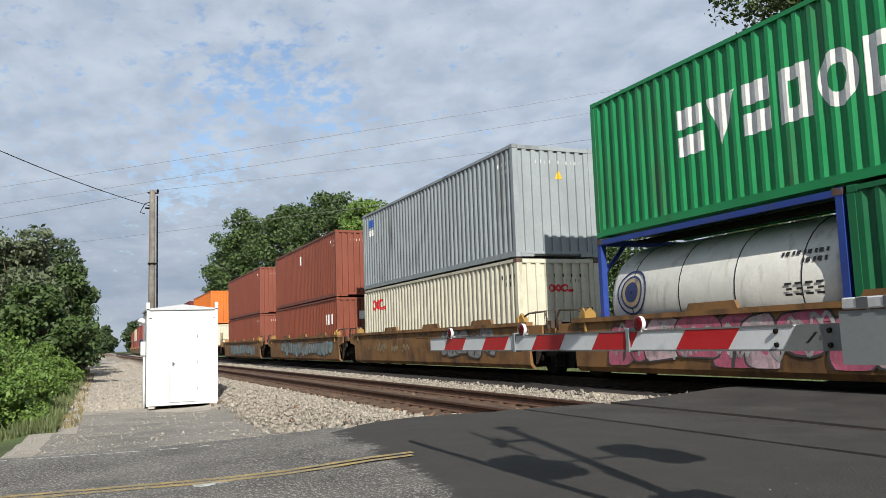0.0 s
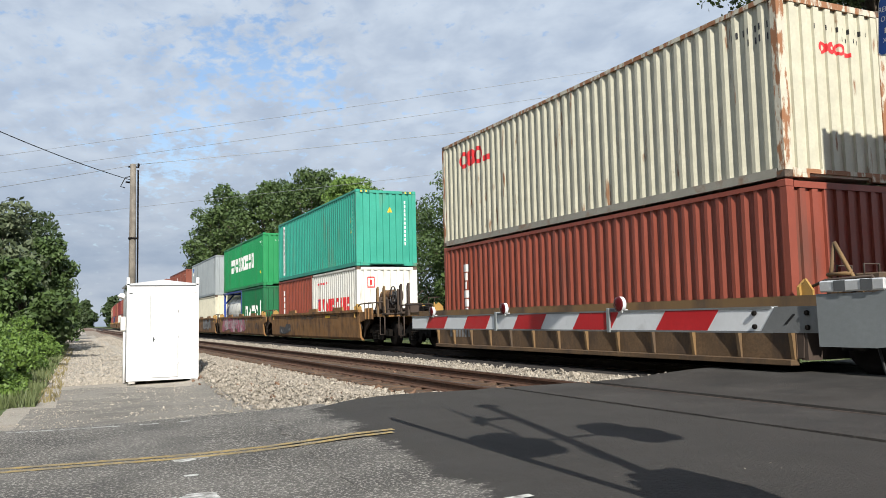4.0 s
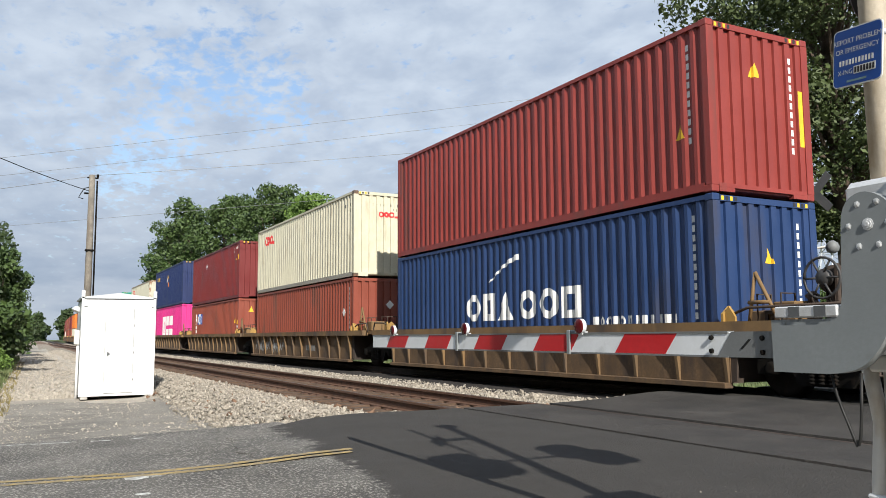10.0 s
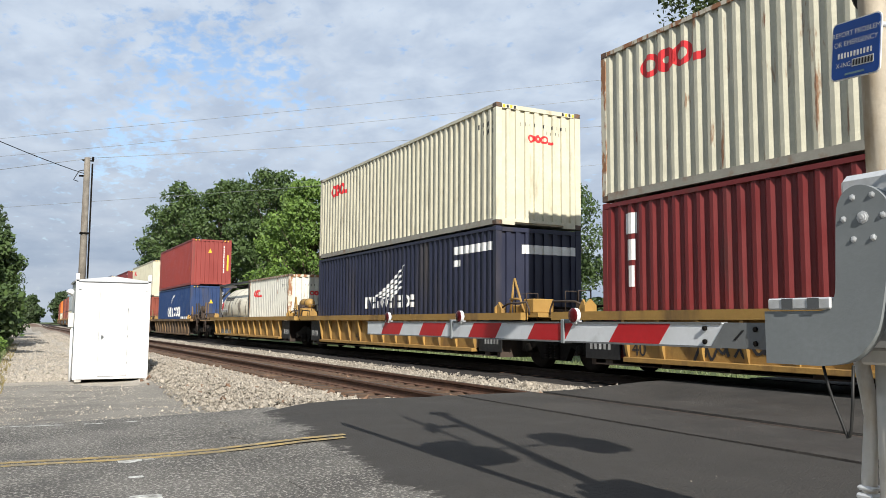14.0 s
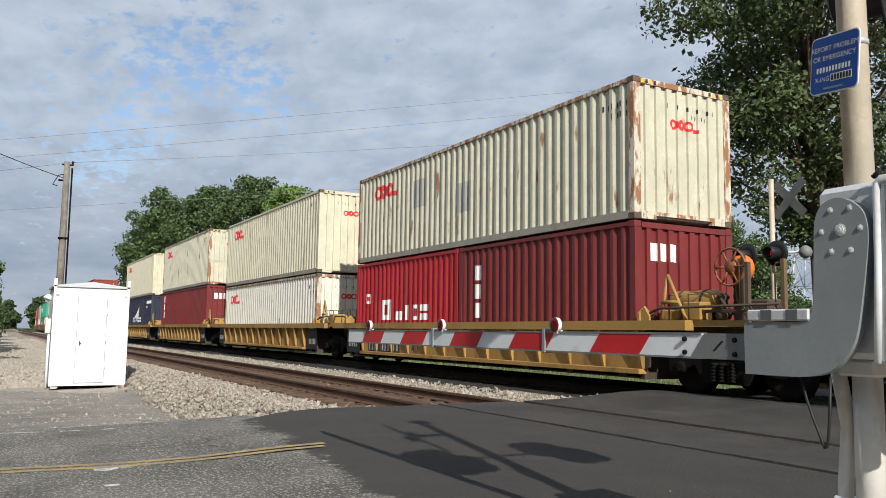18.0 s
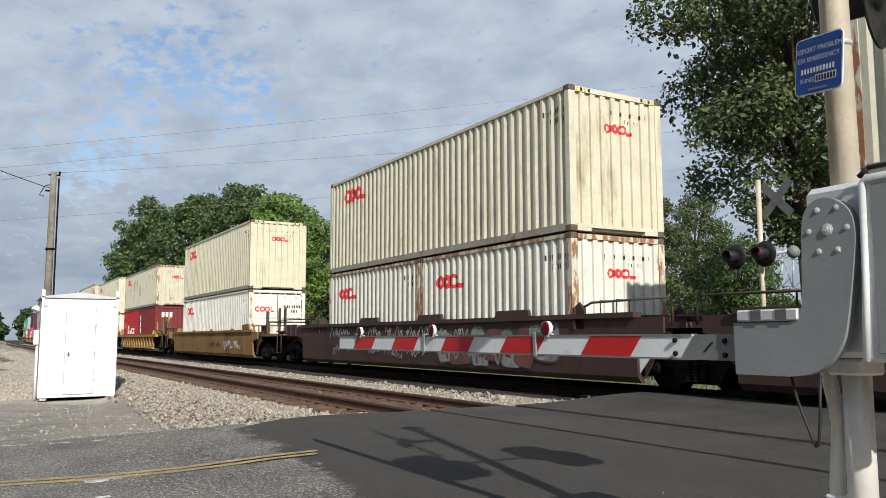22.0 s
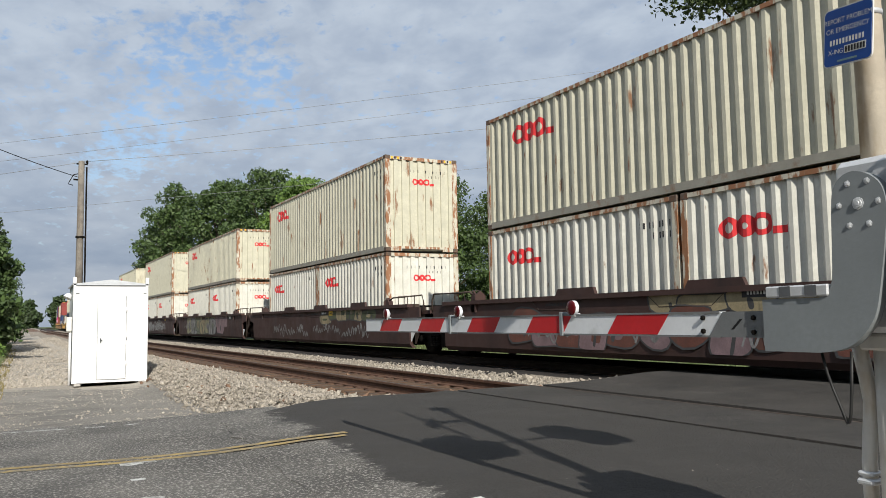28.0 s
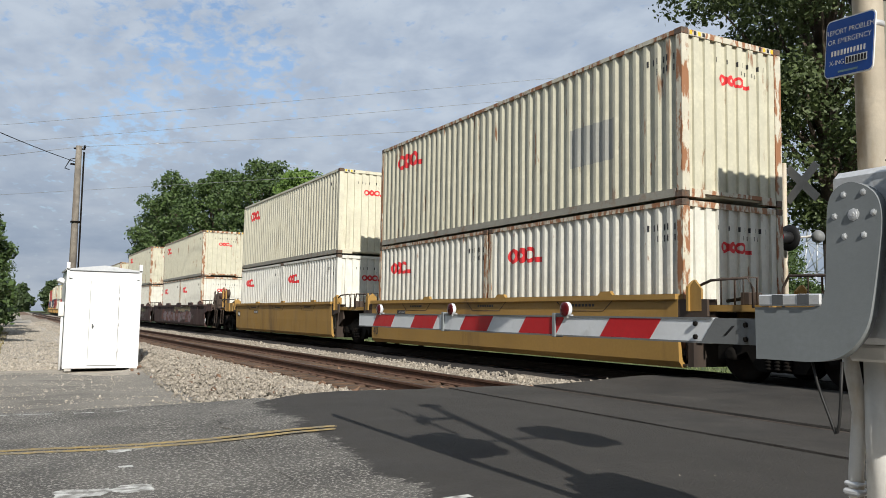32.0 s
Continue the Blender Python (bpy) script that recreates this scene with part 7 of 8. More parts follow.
def build_gate():
    g = empty("gate_arm", NEAR, "lowered red and white striped crossing gate arm with lamps", "crossing gate")
    ya, yb, z0, z1 = 2.50, 7.12, 0.95, 1.062
    part("arm_beam", boxes((GX, GX + 0.035, ya - 0.02, yb, z0, z1), bevel=0.004), M_GATE_WHITE, g)
    lean = -0.043
    stripe = (6.74, 6.345, 5.95, 5.555, 5.12, 4.74, 4.34, 3.937, 3.523, 3.127)
    for y, y2 in zip(stripe[::2], stripe[1::2]):
        bm = prism(bmesh.new(), [(y - lean, z0 + 0.006), (y2 - lean, z0 + 0.006), (y2 + lean, z1 - 0.004), (y + lean, z1 - 0.004)], GX - 0.0025, GX - 0.0005, "x")
        part("red_stripe", bm, M_GATE_RED, g)
    for z in (z0 - 0.004, z1 - 0.004):
        part("edge_trim", boxes((GX - 0.005, GX + 0.037, 2.75, yb - 0.002, z, z + 0.009)), M_CLAMP, g)
    for yj in (5.42, 3.99):
        part("splice_bracket", boxes((GX - 0.012, GX + 0.05, yj - 0.016, yj + 0.016, z0 - 0.010, z1 + 0.02), bevel=0.003), M_GREY_PAINT, g)
    for yl, lit in ((6.62, False), (5.28, False), (3.87, True)):
        lamp_unit(g, yl, z1 + 0.042, lit)
    for yy, zz in ((2.85, 0.975), (2.85, 1.037), (2.55, 0.972), (2.55, 1.035)):
        part("bolt", turned(bmesh.new(), (GX - 0.002, yy, zz), (-1, 0, 0), [(0, 0.012), (0.012, 0.012), (0.014, 0.008)], 6), M_STEEL, g)
    part("arm_clamp", prism(bmesh.new(), [(2.73, z1 + 0.002), (2.82, z0 - 0.002), (2.46, z0 - 0.002), (2.46, z1 + 0.002)], GX - 0.004, GX + 0.04, "x"), M_CLAMP, g, "dull grey metal clamp")
    part("clamp_slot", prism(bmesh.new(), [(2.63, 1.03), (2.68, 0.985), (2.665, 0.985), (2.615, 1.03)], GX - 0.006, GX - 0.004, "x"), M_BLACK, g)
    # counterweight side: curved grey support plate with bolts
    cv = [(2.20, 1.112), (2.165, 1.122), (2.142, 1.155), (2.131, 1.20), (2.125, 1.33), (2.117, 1.489), (2.102, 1.545), (2.072, 1.579), (2.021, 1.594), (1.965, 1.578), (1.917, 1.541), (1.895, 1.495), (1.889, 1.43), (1.90, 1.335), (1.92, 1.208), (1.945, 1.08), (1.971, 1.016), (2.016, 0.961), (2.066, 0.923), (2.13, 0.903), (2.21, 0.893)]
    out = [(2.475, 0.893), (2.478, 1.112)]
    for k in range(len(cv) - 1):
        p = [Vector(cv[max(0, min(len(cv) - 1, k + q))]) for q in (-1, 0, 1, 2)]
        for t in (0.0, 0.33, 0.67):
            v = 0.5 * ((2 * p[1]) + (p[2] - p[0]) * t + (2 * p[0] - 5 * p[1] + 4 * p[2] - p[3]) * t * t + (3 * p[1] - p[0] - 3 * p[2] + p[3]) * t ** 3)
            out.append((v.x, v.y))
    out.append(cv[-1])
    pl = part("support_plate", prism(bmesh.new(), out, GX - 0.03, GX + 0.012, "x"), M_GREY_PAINT, g, "grey curved arm support plate")
    cy, cz = 2.002, 1.466
    part("hub_bolt", turned(bmesh.new(), (GX - 0.03, cy, cz), (-1, 0, 0), [(0, 0.025), (0.002, 0.025), (0.0025, 0.018), (0.007, 0.018), (0.0075, 0.010), (0.010, 0.009)], 8, False), M_ALU, pl)
    for k in range(6):
        a = radians(60 * k)
        part("plate_bolt", turned(bmesh.new(), (GX - 0.03, cy + 0.082 * math.cos(a), cz + 0.094 * math.sin(a)), (-1, 0, 0), [(0, 0.0135), (0.0015, 0.0135), (0.002, 0.009), (0.005, 0.009), (0.0055, 0.005), (0.007, 0.005)], 6, False), M_ALU, pl)
    wb = part("foil_block", boxes((GX - 0.038, GX + 0.04, 2.15, 2.455, 1.118, 1.166), bevel=0.006), M_ALU, g, "bright metal block with dark slots")
    for y0 in (2.325, 2.20):
        part("block_slot", boxes((GX - 0.041, GX - 0.0385, y0, y0 + 0.055, 1.12, 1.164)), M_SLOT, wb)
    return g


def build_mast():
    m = empty("signal_mast", NEAR, "galvanised crossing signal mast with grey gate mechanism box", "crossing signal")
    x, y = 3.05, 2.07
    part("pole", tube(bmesh.new(), (x, y - 0.006, 1.02), (x, y + 0.03, 4.35), 0.058, sides=24), M_STAINED, m, "tan stained galvanised pole")
    part("lower_pole", tube(bmesh.new(), (x, y, 0.2), (x, y, 1.03), 0.056, sides=24), M_GALV, m, "silver painted lower pole")
    part("pole_cap", turned(bmesh.new(), (x, y, 4.35), (0, 0, 1), [(0, 0.065), (0.04, 0.06), (0.07, 0.02)], 20), M_ALU, m)
    part("base_collar", turned(bmesh.new(), (x, y, 0.16), (0, 0, 1), [(0, 0.15), (0.05, 0.15), (0.07, 0.10), (0.13, 0.07), (0.14, 0.058)], 24), M_GALV, m)
    part("foundation", boxes((x - 0.3, x + 0.3, y - 0.3, y + 0.3, -0.45, 0.16), bevel=0.03), M_CONCRETE, m)
    part("conduit_pipe", swept(bmesh.new(), [(x, y + 0.112, 0.16), (x, y + 0.112, 0.45), (x, y + 0.098, 0.60), (x - 0.005, y + 0.085, 0.69), (x - 0.02, y + 0.085, 0.76), (x - 0.05, y + 0.10, 0.96)], 0.030, 16), M_GALV, m)
    part("conduit_fitting", boxes((x - 0.04, x + 0.04, y + 0.075, y + 0.15, 0.36, 0.385), (x - 0.037, x + 0.037, y + 0.078, y + 0.147, 0.395, 0.415), bevel=0.008), M_ALU, m)
    bx = part("mechanism_box", boxes((2.90, 3.34, 1.42, 2.165, 0.97, 1.655), bevel=0.025), M_ALU, m, "bare metal gate mechanism box")
    part("box_door", boxes((2.835, 2.898, 1.38, 1.878, 0.957, 1.645), bevel=0.014), M_ALU, bx, "bright metal door of the box")
    part("door_lip", swept(bmesh.new(), [(2.832, 1.878, 0.961), (2.832, 1.862, 1.295), (2.832, 1.856, 1.625), (2.832, 1.84, 1.642), (2.832, 1.38, 1.644)], 0.0138, 12), M_GATE_WHITE, bx, "bright rolled edge of the door")
    part("door_panel", boxes((2.828, 2.8345, 1.38, 1.825, 0.99, 1.615), bevel=0.002), M_GREY_PAINT, bx)
    part("box_top_pipe", tube(tube(bmesh.new(), (2.88, 1.90, 1.662), (2.88, 1.86, 1.69), 0.010, sides=8), (2.88, 1.86, 1.69), (2.88, 1.42, 1.69), 0.010, sides=8), M_WIRE, bx)
    part("pole_bracket", boxes((x - 0.075, x + 0.07, y - 0.08, y + 0.08, 0.90, 0.965), bevel=0.01), M_GALV, m)
    part("pivot_shaft", tube(bmesh.new(), (2.865, 2.002, 1.466), (2.92, 2.002, 1.466), 0.03, sides=12), M_STEEL, bx)
    # drooping cable
    cb = bmesh.new()
    swept(cb, [(2.85, 2.223, 0.9), (2.85, 2.20, 0.809), (2.85, 2.175, 0.745), (2.85, 2.152, 0.69), (2.85, 2.132, 0.64), (2.85, 2.123, 0.622), (2.85, 2.115, 0.626), (2.85, 2.106, 0.66), (2.85, 2.097, 0.75), (2.85, 2.088, 0.90)], 0.006, 8)
    part("drooping_cable", cb, M_WIRE, m, "black drooping cable")
    # flashing lamps on a cross arm, bell and crossed boards over the picture's edge
    arm = part("lamp_arm", tube(bmesh.new(), (x - 0.78, y, 2.74), (x + 0.78, y, 2.74), 0.025, sides=12), M_GALV, m)
    for s in (-1, 1):
        for dr in (-1, 1):
            hx = x + (0.68 if s > 0 else -0.50)
            disc = bmesh.new()
            turned(disc, (hx + dr * 0.035, y - dr * 0.22, 2.74), (dr * 0.35, -dr * 0.94, 0), [(0, 0.29), (0.012, 0.29), (0.014, 0.11)], 28)
            turned(disc, (hx + dr * 0.03, y - dr * 0.18, 2.74), (dr * 0.35, -dr * 0.94, 0), [(0, 0.07), (0.03, 0.11), (0.06, 0.12), (0.30, 0.125), (0.31, 0.115), (0.08, 0.11)], 24)
            part("flasher", disc, M_BLACK, arm)
    cross = bmesh.new()
    for a in (45, -45):
        c, s = math.cos(radians(a)), math.sin(radians(a))
        q = [(-0.61, -0.115), (0.61, -0.115), (0.61, 0.115), (-0.61, 0.115)]
        prism(cross, [(y + u * c - v * s, 3.75 + u * s + v * c) for u, v in q], x - 0.42 - (0.004 if a > 0 else 0), x - 0.415 - (0.004 if a > 0 else 0), "x")
    part("crossbuck_bracket", boxes((x - 0.414, x, y - 0.02, y + 0.02, 3.7, 3.8)), M_GALV, m)
    part("crossbuck", cross, M_GATE_WHITE, m, "white crossed boards")
    bell = turned(bmesh.new(), (x, y, 4.42), (0, 0, 1), [(0, 0.05), (0.03, 0.13), (0.10, 0.15), (0.15, 0.10), (0.17, 0.02)], 20)
    part("bell", bell, M_ALU, m)
    # blue notice, clamped to the pole
    sg = empty("blue_notice_sign", NEAR @ pose(x - 0.068, y + 0.045, 2.192, 5.5, 0, -8), "blue emergency notice sign with white words on a pole", "sign")
    n0, n1, h0, h1 = -0.125, 0.125, -0.122, 0.122

    def rounded(inset, r):
        pts = []
        for cy, cz, a0 in ((n1, h1, 0), (n0, h1, 90), (n0, h0, 180), (n1, h0, 270)):
            sy, sz = (1 if cy > 0 else -1), (1 if cz > 0 else -1)
            for k in range(5):
                a = radians(a0 + 22.5 * k)
                pts.append((cy - sy * (inset + r) + r * math.cos(a), cz - sz * (inset + r) + r * math.sin(a)))
        return pts
    part("sign_border", prism(bmesh.new(), rounded(0, 0.024), -0.003, 0.003, "x"), M_WHITE_MARK, sg)
    part("sign_face", prism(bmesh.new(), rounded(0.005, 0.02), -0.0045, -0.0031, "x"), M_SIGN_BLUE, sg)
    for body, zz, size in (("REPORT PROBLEM", 0.058, 0.030), ("OR EMERGENCY", 0.018, 0.030)):
        t = bpy.data.curves.new("sign_text", "FONT")
        t.body, t.size, t.align_x = body, size, "CENTER"
        t.materials.append(M_WHITE_MARK)
        o = new("sign_text", t)
        o.parent, o.matrix_basis = sg, pose(-0.0052, 0, zz, 90, 0, -90)
    for i in range(11):
        part("number_bar", plates([(0.09 - i * 0.0165 - 0.009, 0.09 - i * 0.0165, -0.032, -0.010)], x=-0.0046, depth=0.0006), M_WHITE_MARK, sg)
    t = bpy.data.curves.new("sign_text", "FONT")
    t.body, t.size = "X-ING", 0.028
    t.materials.append(M_WHITE_MARK)
    o = new("sign_text", t)
    o.parent, o.matrix_basis = sg, pose(-0.0052, 0.098, -0.070, 90, 0, -90)
    part("number_plate", plates([(-0.095, 0.015, -0.076, -0.044)], x=-0.0046, depth=0.0006), M_WHITE_MARK, sg)
    for i in range(7):
        part("plate_bar", plates([(0.010 - i * 0.015 - 0.010, 0.010 - i * 0.015, -0.072, -0.048)], x=-0.0053, depth=0.0006), M_BLACK_MARK, sg)
    part("small_bar", plates([(-0.05, 0.05, -0.105, -0.097)], x=-0.0046, depth=0.0006), M_CYAN_MARK, sg)
    for z in (-0.085, 0.085):
        part("clamp_band", turned(bmesh.new(), (0.07, -0.02, z - 0.01), (0, 0, 1), [(0, 0.0595), (0.0, 0.0625), (0.02, 0.0625), (0.02, 0.0595)], 24), M_ALU, sg)


def build_far_signal():
    x, y = 14.0, 11.5
    m = empty("far_signal_mast", pose(x, y, -0.35), "crossing signal on the opposite side, seen from behind", "crossing signal")
    part("pole", tube(bmesh.new(), (0, 0, 0), (0, 0, 4.7), 0.052, sides=16), M_STAINED, m)
    part("base", boxes((-0.3, 0.3, -0.3, 0.3, -0.3, 0.12), bevel=0.03), M_CONCRETE, m)
    cross = bmesh.new()
    for a in (45, -45):
        c, s = math.cos(radians(a)), math.sin(radians(a))
        q = [(-0.5, -0.09), (0.5, -0.09), (0.5, 0.09), (-0.5, 0.09)]
        prism(cross, [(-0.36 + u * c - v * s, 4.25 + u * s + v * c) for u, v in q], 0.09 + (0.004 if a > 0 else 0), 0.095 + (0.004 if a > 0 else 0), "x")
    part("crossbuck", cross, M_BACK, m, "bare back of crossed boards")
    arm = part("lamp_arm", tube(bmesh.new(), (0, -0.8, 3.12), (0, 0.7, 3.12), 0.025, sides=10), M_GALV, m)
    for yy, lit in ((-0.17, True), (0.59, False)):
        hd = bmesh.new()
        turned(hd, (-0.08, yy, 3.12), (-1, 0, 0), [(0, 0.27), (0.012, 0.27), (0.014, 0.12)], 26)
        turned(hd, (-0.06, yy, 3.12), (-1, 0, 0), [(0, 0.10), (0.04, 0.125), (0.32, 0.13), (0.33, 0.12), (0.10, 0.115)], 24)
        f = part("flasher", hd, M_BLACK, arm)
        part("flasher_lens", turned(bmesh.new(), (-0.16, yy, 3.12), (-1, 0, 0), [(0, 0.112), (0.02, 0.09), (0.035, 0.03)], 20), M_FLASH if lit else M_LENS, f, "lit red lens" if lit else "dark red lens")
    part("bell", turned(bmesh.new(), (-0.05, -0.82, 2.98), (0, 0, 1), [(0, 0.05), (0.04, 0.11), (0.12, 0.13), (0.2, 0.10), (0.25, 0.03)], 18), M_CLAMP, m, "dull silver bell")
    part("gate_box", boxes((-0.3, 0.3, -0.55, -0.1, 0.9, 1.7), bevel=0.03), M_ALU, m)
    bm = boxes((-0.05, -0.01, -6.0, -0.3, 1.15, 1.27))
    part("gate_arm", bm, M_GATE_WHITE, m, "lowered white gate arm")


build_shed()
build_gate()
build_mast()
build_far_signal()

# ---- poles, wires, tower ----
def build_pole():
    x, y = 1.97, 37.0
    p = empty("utility_pole", pose(x, y, -0.5), "weathered wooden utility pole with a service wire", "utility pole")
    part("shaft", tube(bmesh.new(), (0, 0, 0), (0, 0, 8.45), 0.165, 0.118, 14), M_POLE, p)
    part("insulator_bracket", boxes((-0.2, 0.25, -0.03, 0.03, 8.3, 8.36), bevel=0.01), M_STEEL, p)
    part("wire_clamp", boxes((-0.3, -0.12, -0.04, 0.04, 7.62, 7.69), bevel=0.01), M_STEEL, p)
    part("insulator", turned(bmesh.new(), (0.22, 0, 8.36), (0, 0, 1), [(0, 0.03), (0.04, 0.06), (0.08, 0.035), (0.12, 0.05), (0.15, 0.01)], 10), M_STEEL, p)
    part("conduit", tube(bmesh.new(), (0.215, -0.06, 2.0), (0.20, -0.06, 8.2), 0.035, 0.035, 8), M_STEEL, p)
    part("drop_loop", swept(bmesh.new(), [(-0.12, -0.05, 7.9), (-0.3, -0.05, 7.85), (-0.42, -0.05, 7.62), (-0.5, -0.05, 7.45), (-0.32, -0.05, 7.4)], 0.02, 6), M_WIRE, p, "hanging cable loop")
    part("guy_clamp", boxes((-0.17, 0.17, -0.17, 0.17, 5.2, 5.26)), M_STEEL, p)


def wire(name, a, b, sag, r, mat, label, n=24):
    bm = bmesh.new()
    a, b = Vector(a), Vector(b)
    pts = [a.lerp(b, i / n) - Vector((0, 0, sag * 4 * (i / n) * (1 - i / n))) for i in range(n + 1)]
    swept(bm, pts, r, 5)
    return tagged(part(name, bm, mat), label, "wire")


def build_tower():
    x, y, h, w = 135.0, 101.0, 50.0, 4.2
    t = empty("lattice_tower", pose(x, y, -0.5, 0, 0, 20), "grey steel lattice tower far behind the trees", "tower")
    bm = bmesh.new()
    lv = 9
    for i in range(lv):
        a, b = i / lv, (i + 1) / lv
        wa, wb = w * (1 - 0.8 * a), w * (1 - 0.8 * b)
        ca = [(sx * wa, sy * wa, a * h) for sx, sy in ((-1, -1), (1, -1), (1, 1), (-1, 1))]
        cb = [(sx * wb, sy * wb, b * h) for sx, sy in ((-1, -1), (1, -1), (1, 1), (-1, 1))]
        for k in range(4):
            tube(bm, ca[k], cb[k], 0.16, sides=4)
            tube(bm, ca[k], cb[(k + 1) % 4], 0.09, sides=4)
            tube(bm, ca[(k + 1) % 4], cb[k], 0.09, sides=4)
            tube(bm, cb[k], cb[(k + 1) % 4], 0.09, sides=4)
    part("lattice", bm, M_TOWER, t)
    part("cross_arm", boxes((-8, 8, -0.4, 0.4, h - 4, h - 3.5), (-6.5, 6.5, -0.4, 0.4, h - 10, h - 9.5)), M_TOWER, t)


# ---- trees ----
def limb(bm, a, b, r0, r1):
    tube(bm, a, b, r0, r1, 8)


def tree(name, x, y, z, height, radius, mat, seed, leaves=7000, leaf=0.22, bottom=0.25, label="", category="tree", lumps=None, lean=(0, 0), gap=0.0, trunk=True, squash=1.0, shape=(0.14, 0.80, 0.7)):
    """A tapered trunk, limbs to each lump of the crown, and lumps filled with small leaves."""
    rng = np.random.default_rng(seed)
    t = empty(name, pose(x, y, z), label, category)
    k = lumps or 22
    centres = []
    for i in range(k):
        h = bottom + (1 - bottom) * (i + 0.5) / k
        prof = math.sin(math.pi * min(1, shape[0] + shape[1] * (h - bottom) / (1 - bottom))) ** shape[2]
        a = i * 2.4 + rng.uniform(-0.5, 0.5)
        d = radius * prof * rng.uniform(0.25, 0.78)
        centres.append((d * math.cos(a) + lean[0] * h, d * math.sin(a) + lean[1] * h, height * h * rng.uniform(0.93, 1.0), radius * rng.uniform(0.26, 0.44) * (0.65 + 0.35 * prof) * (25 / max(k, 25)) ** 0.42))
    bm = bmesh.new()
    if trunk:
        fork = Vector((lean[0] * bottom * 0.8, lean[1] * bottom * 0.8, height * max(bottom * 0.8, 0.12)))
        r = height * 0.017 + 0.05
        limb(bm, (0, 0, -0.3), fork, r * 1.25, r)
        top = Vector((lean[0] * 0.8, lean[1] * 0.8, height * 0.86))
        mid = fork.lerp(top, 0.5) + Vector((rng.uniform(-0.3, 0.3), rng.uniform(-0.3, 0.3), 0))
        limb(bm, fork, mid, r, r * 0.6)
        limb(bm, mid, top, r * 0.6, r * 0.15)
        for cx, cy, cz, cr in centres:
            f = min(max((cz / height - 0.25) * 0.8, 0.02), 0.9)
            s = fork.lerp(mid, f * 2) if f < 0.5 else mid.lerp(top, f * 2 - 1)
            limb(bm, s, (cx, cy, cz), r * 0.32 * (1 - 0.6 * f), 0.015)
        part("trunk", bm, M_BARK, t)
    else:
        bm.free()
    weights = np.array([c[3] ** 2 for c in centres])
    pick = rng.choice(k, leaves, p=weights / weights.sum())
    c = np.array(centres)[pick]
    d = rng.normal(size=(leaves, 3))
    d /= np.linalg.norm(d, axis=1)[:, None]
    rad = c[:, 3] * rng.uniform(0.3, 1.1, leaves) ** 0.6 * np.where(rng.random(leaves) < 0.12, rng.uniform(1.0, 1.35, leaves), 1.0)
    pos = c[:, :3] + d * rad[:, None] * np.array([1, 1, 0.72 * squash])
    if gap:
        keep = np.array([noise.noise((p[0] * 0.8 + seed, p[1] * 0.8, p[2] * 0.8)) > gap - 0.5 for p in pos])
        pos, d = pos[keep], d[keep]
    n = len(pos)
    nrm = d * 0.6 + rng.normal(size=(n, 3)) * 0.7 + np.array([0, 0, 0.35])
    nrm /= np.linalg.norm(nrm, axis=1)[:, None]
    u = np.cross(nrm, rng.normal(size=(n, 3)))
    u /= np.linalg.norm(u, axis=1)[:, None]
    v = np.cross(nrm, u)
    s = leaf * rng.lognormal(0, 0.3, n)[:, None]
    quad = np.stack([pos - u * s, pos - v * s * 0.55, pos + u * s, pos + v * s * 0.55], 1).reshape(-1, 3)
    part("crown", (quad.tolist(), np.arange(4 * n).reshape(n, 4).tolist()), mat, t)
    return t


def grass(name, count, where, height, seed, mat, label):
    rng = np.random.default_rng(seed)
    vs, fs = [], []
    for i in range(count):
        x, y = where(rng)
        z = ground_height(x, y) - 0.02
        h = height * rng.uniform(0.5, 1.3)
        a = rng.uniform(0, 6.28)
        w = 0.012 + 0.0006 * y
        dx, dy = w * math.cos(a), w * math.sin(a)
        tx, ty = rng.normal(0, 0.3 * h, 2)
        k = len(vs)
        vs += [(x - dx, y - dy, z), (x + dx, y + dy, z), (x + tx, y + ty, z + h)]
        fs.append((k, k + 1, k + 2))
    return tagged(part(name, (vs, fs), mat), label, "grass", kind="stuff")


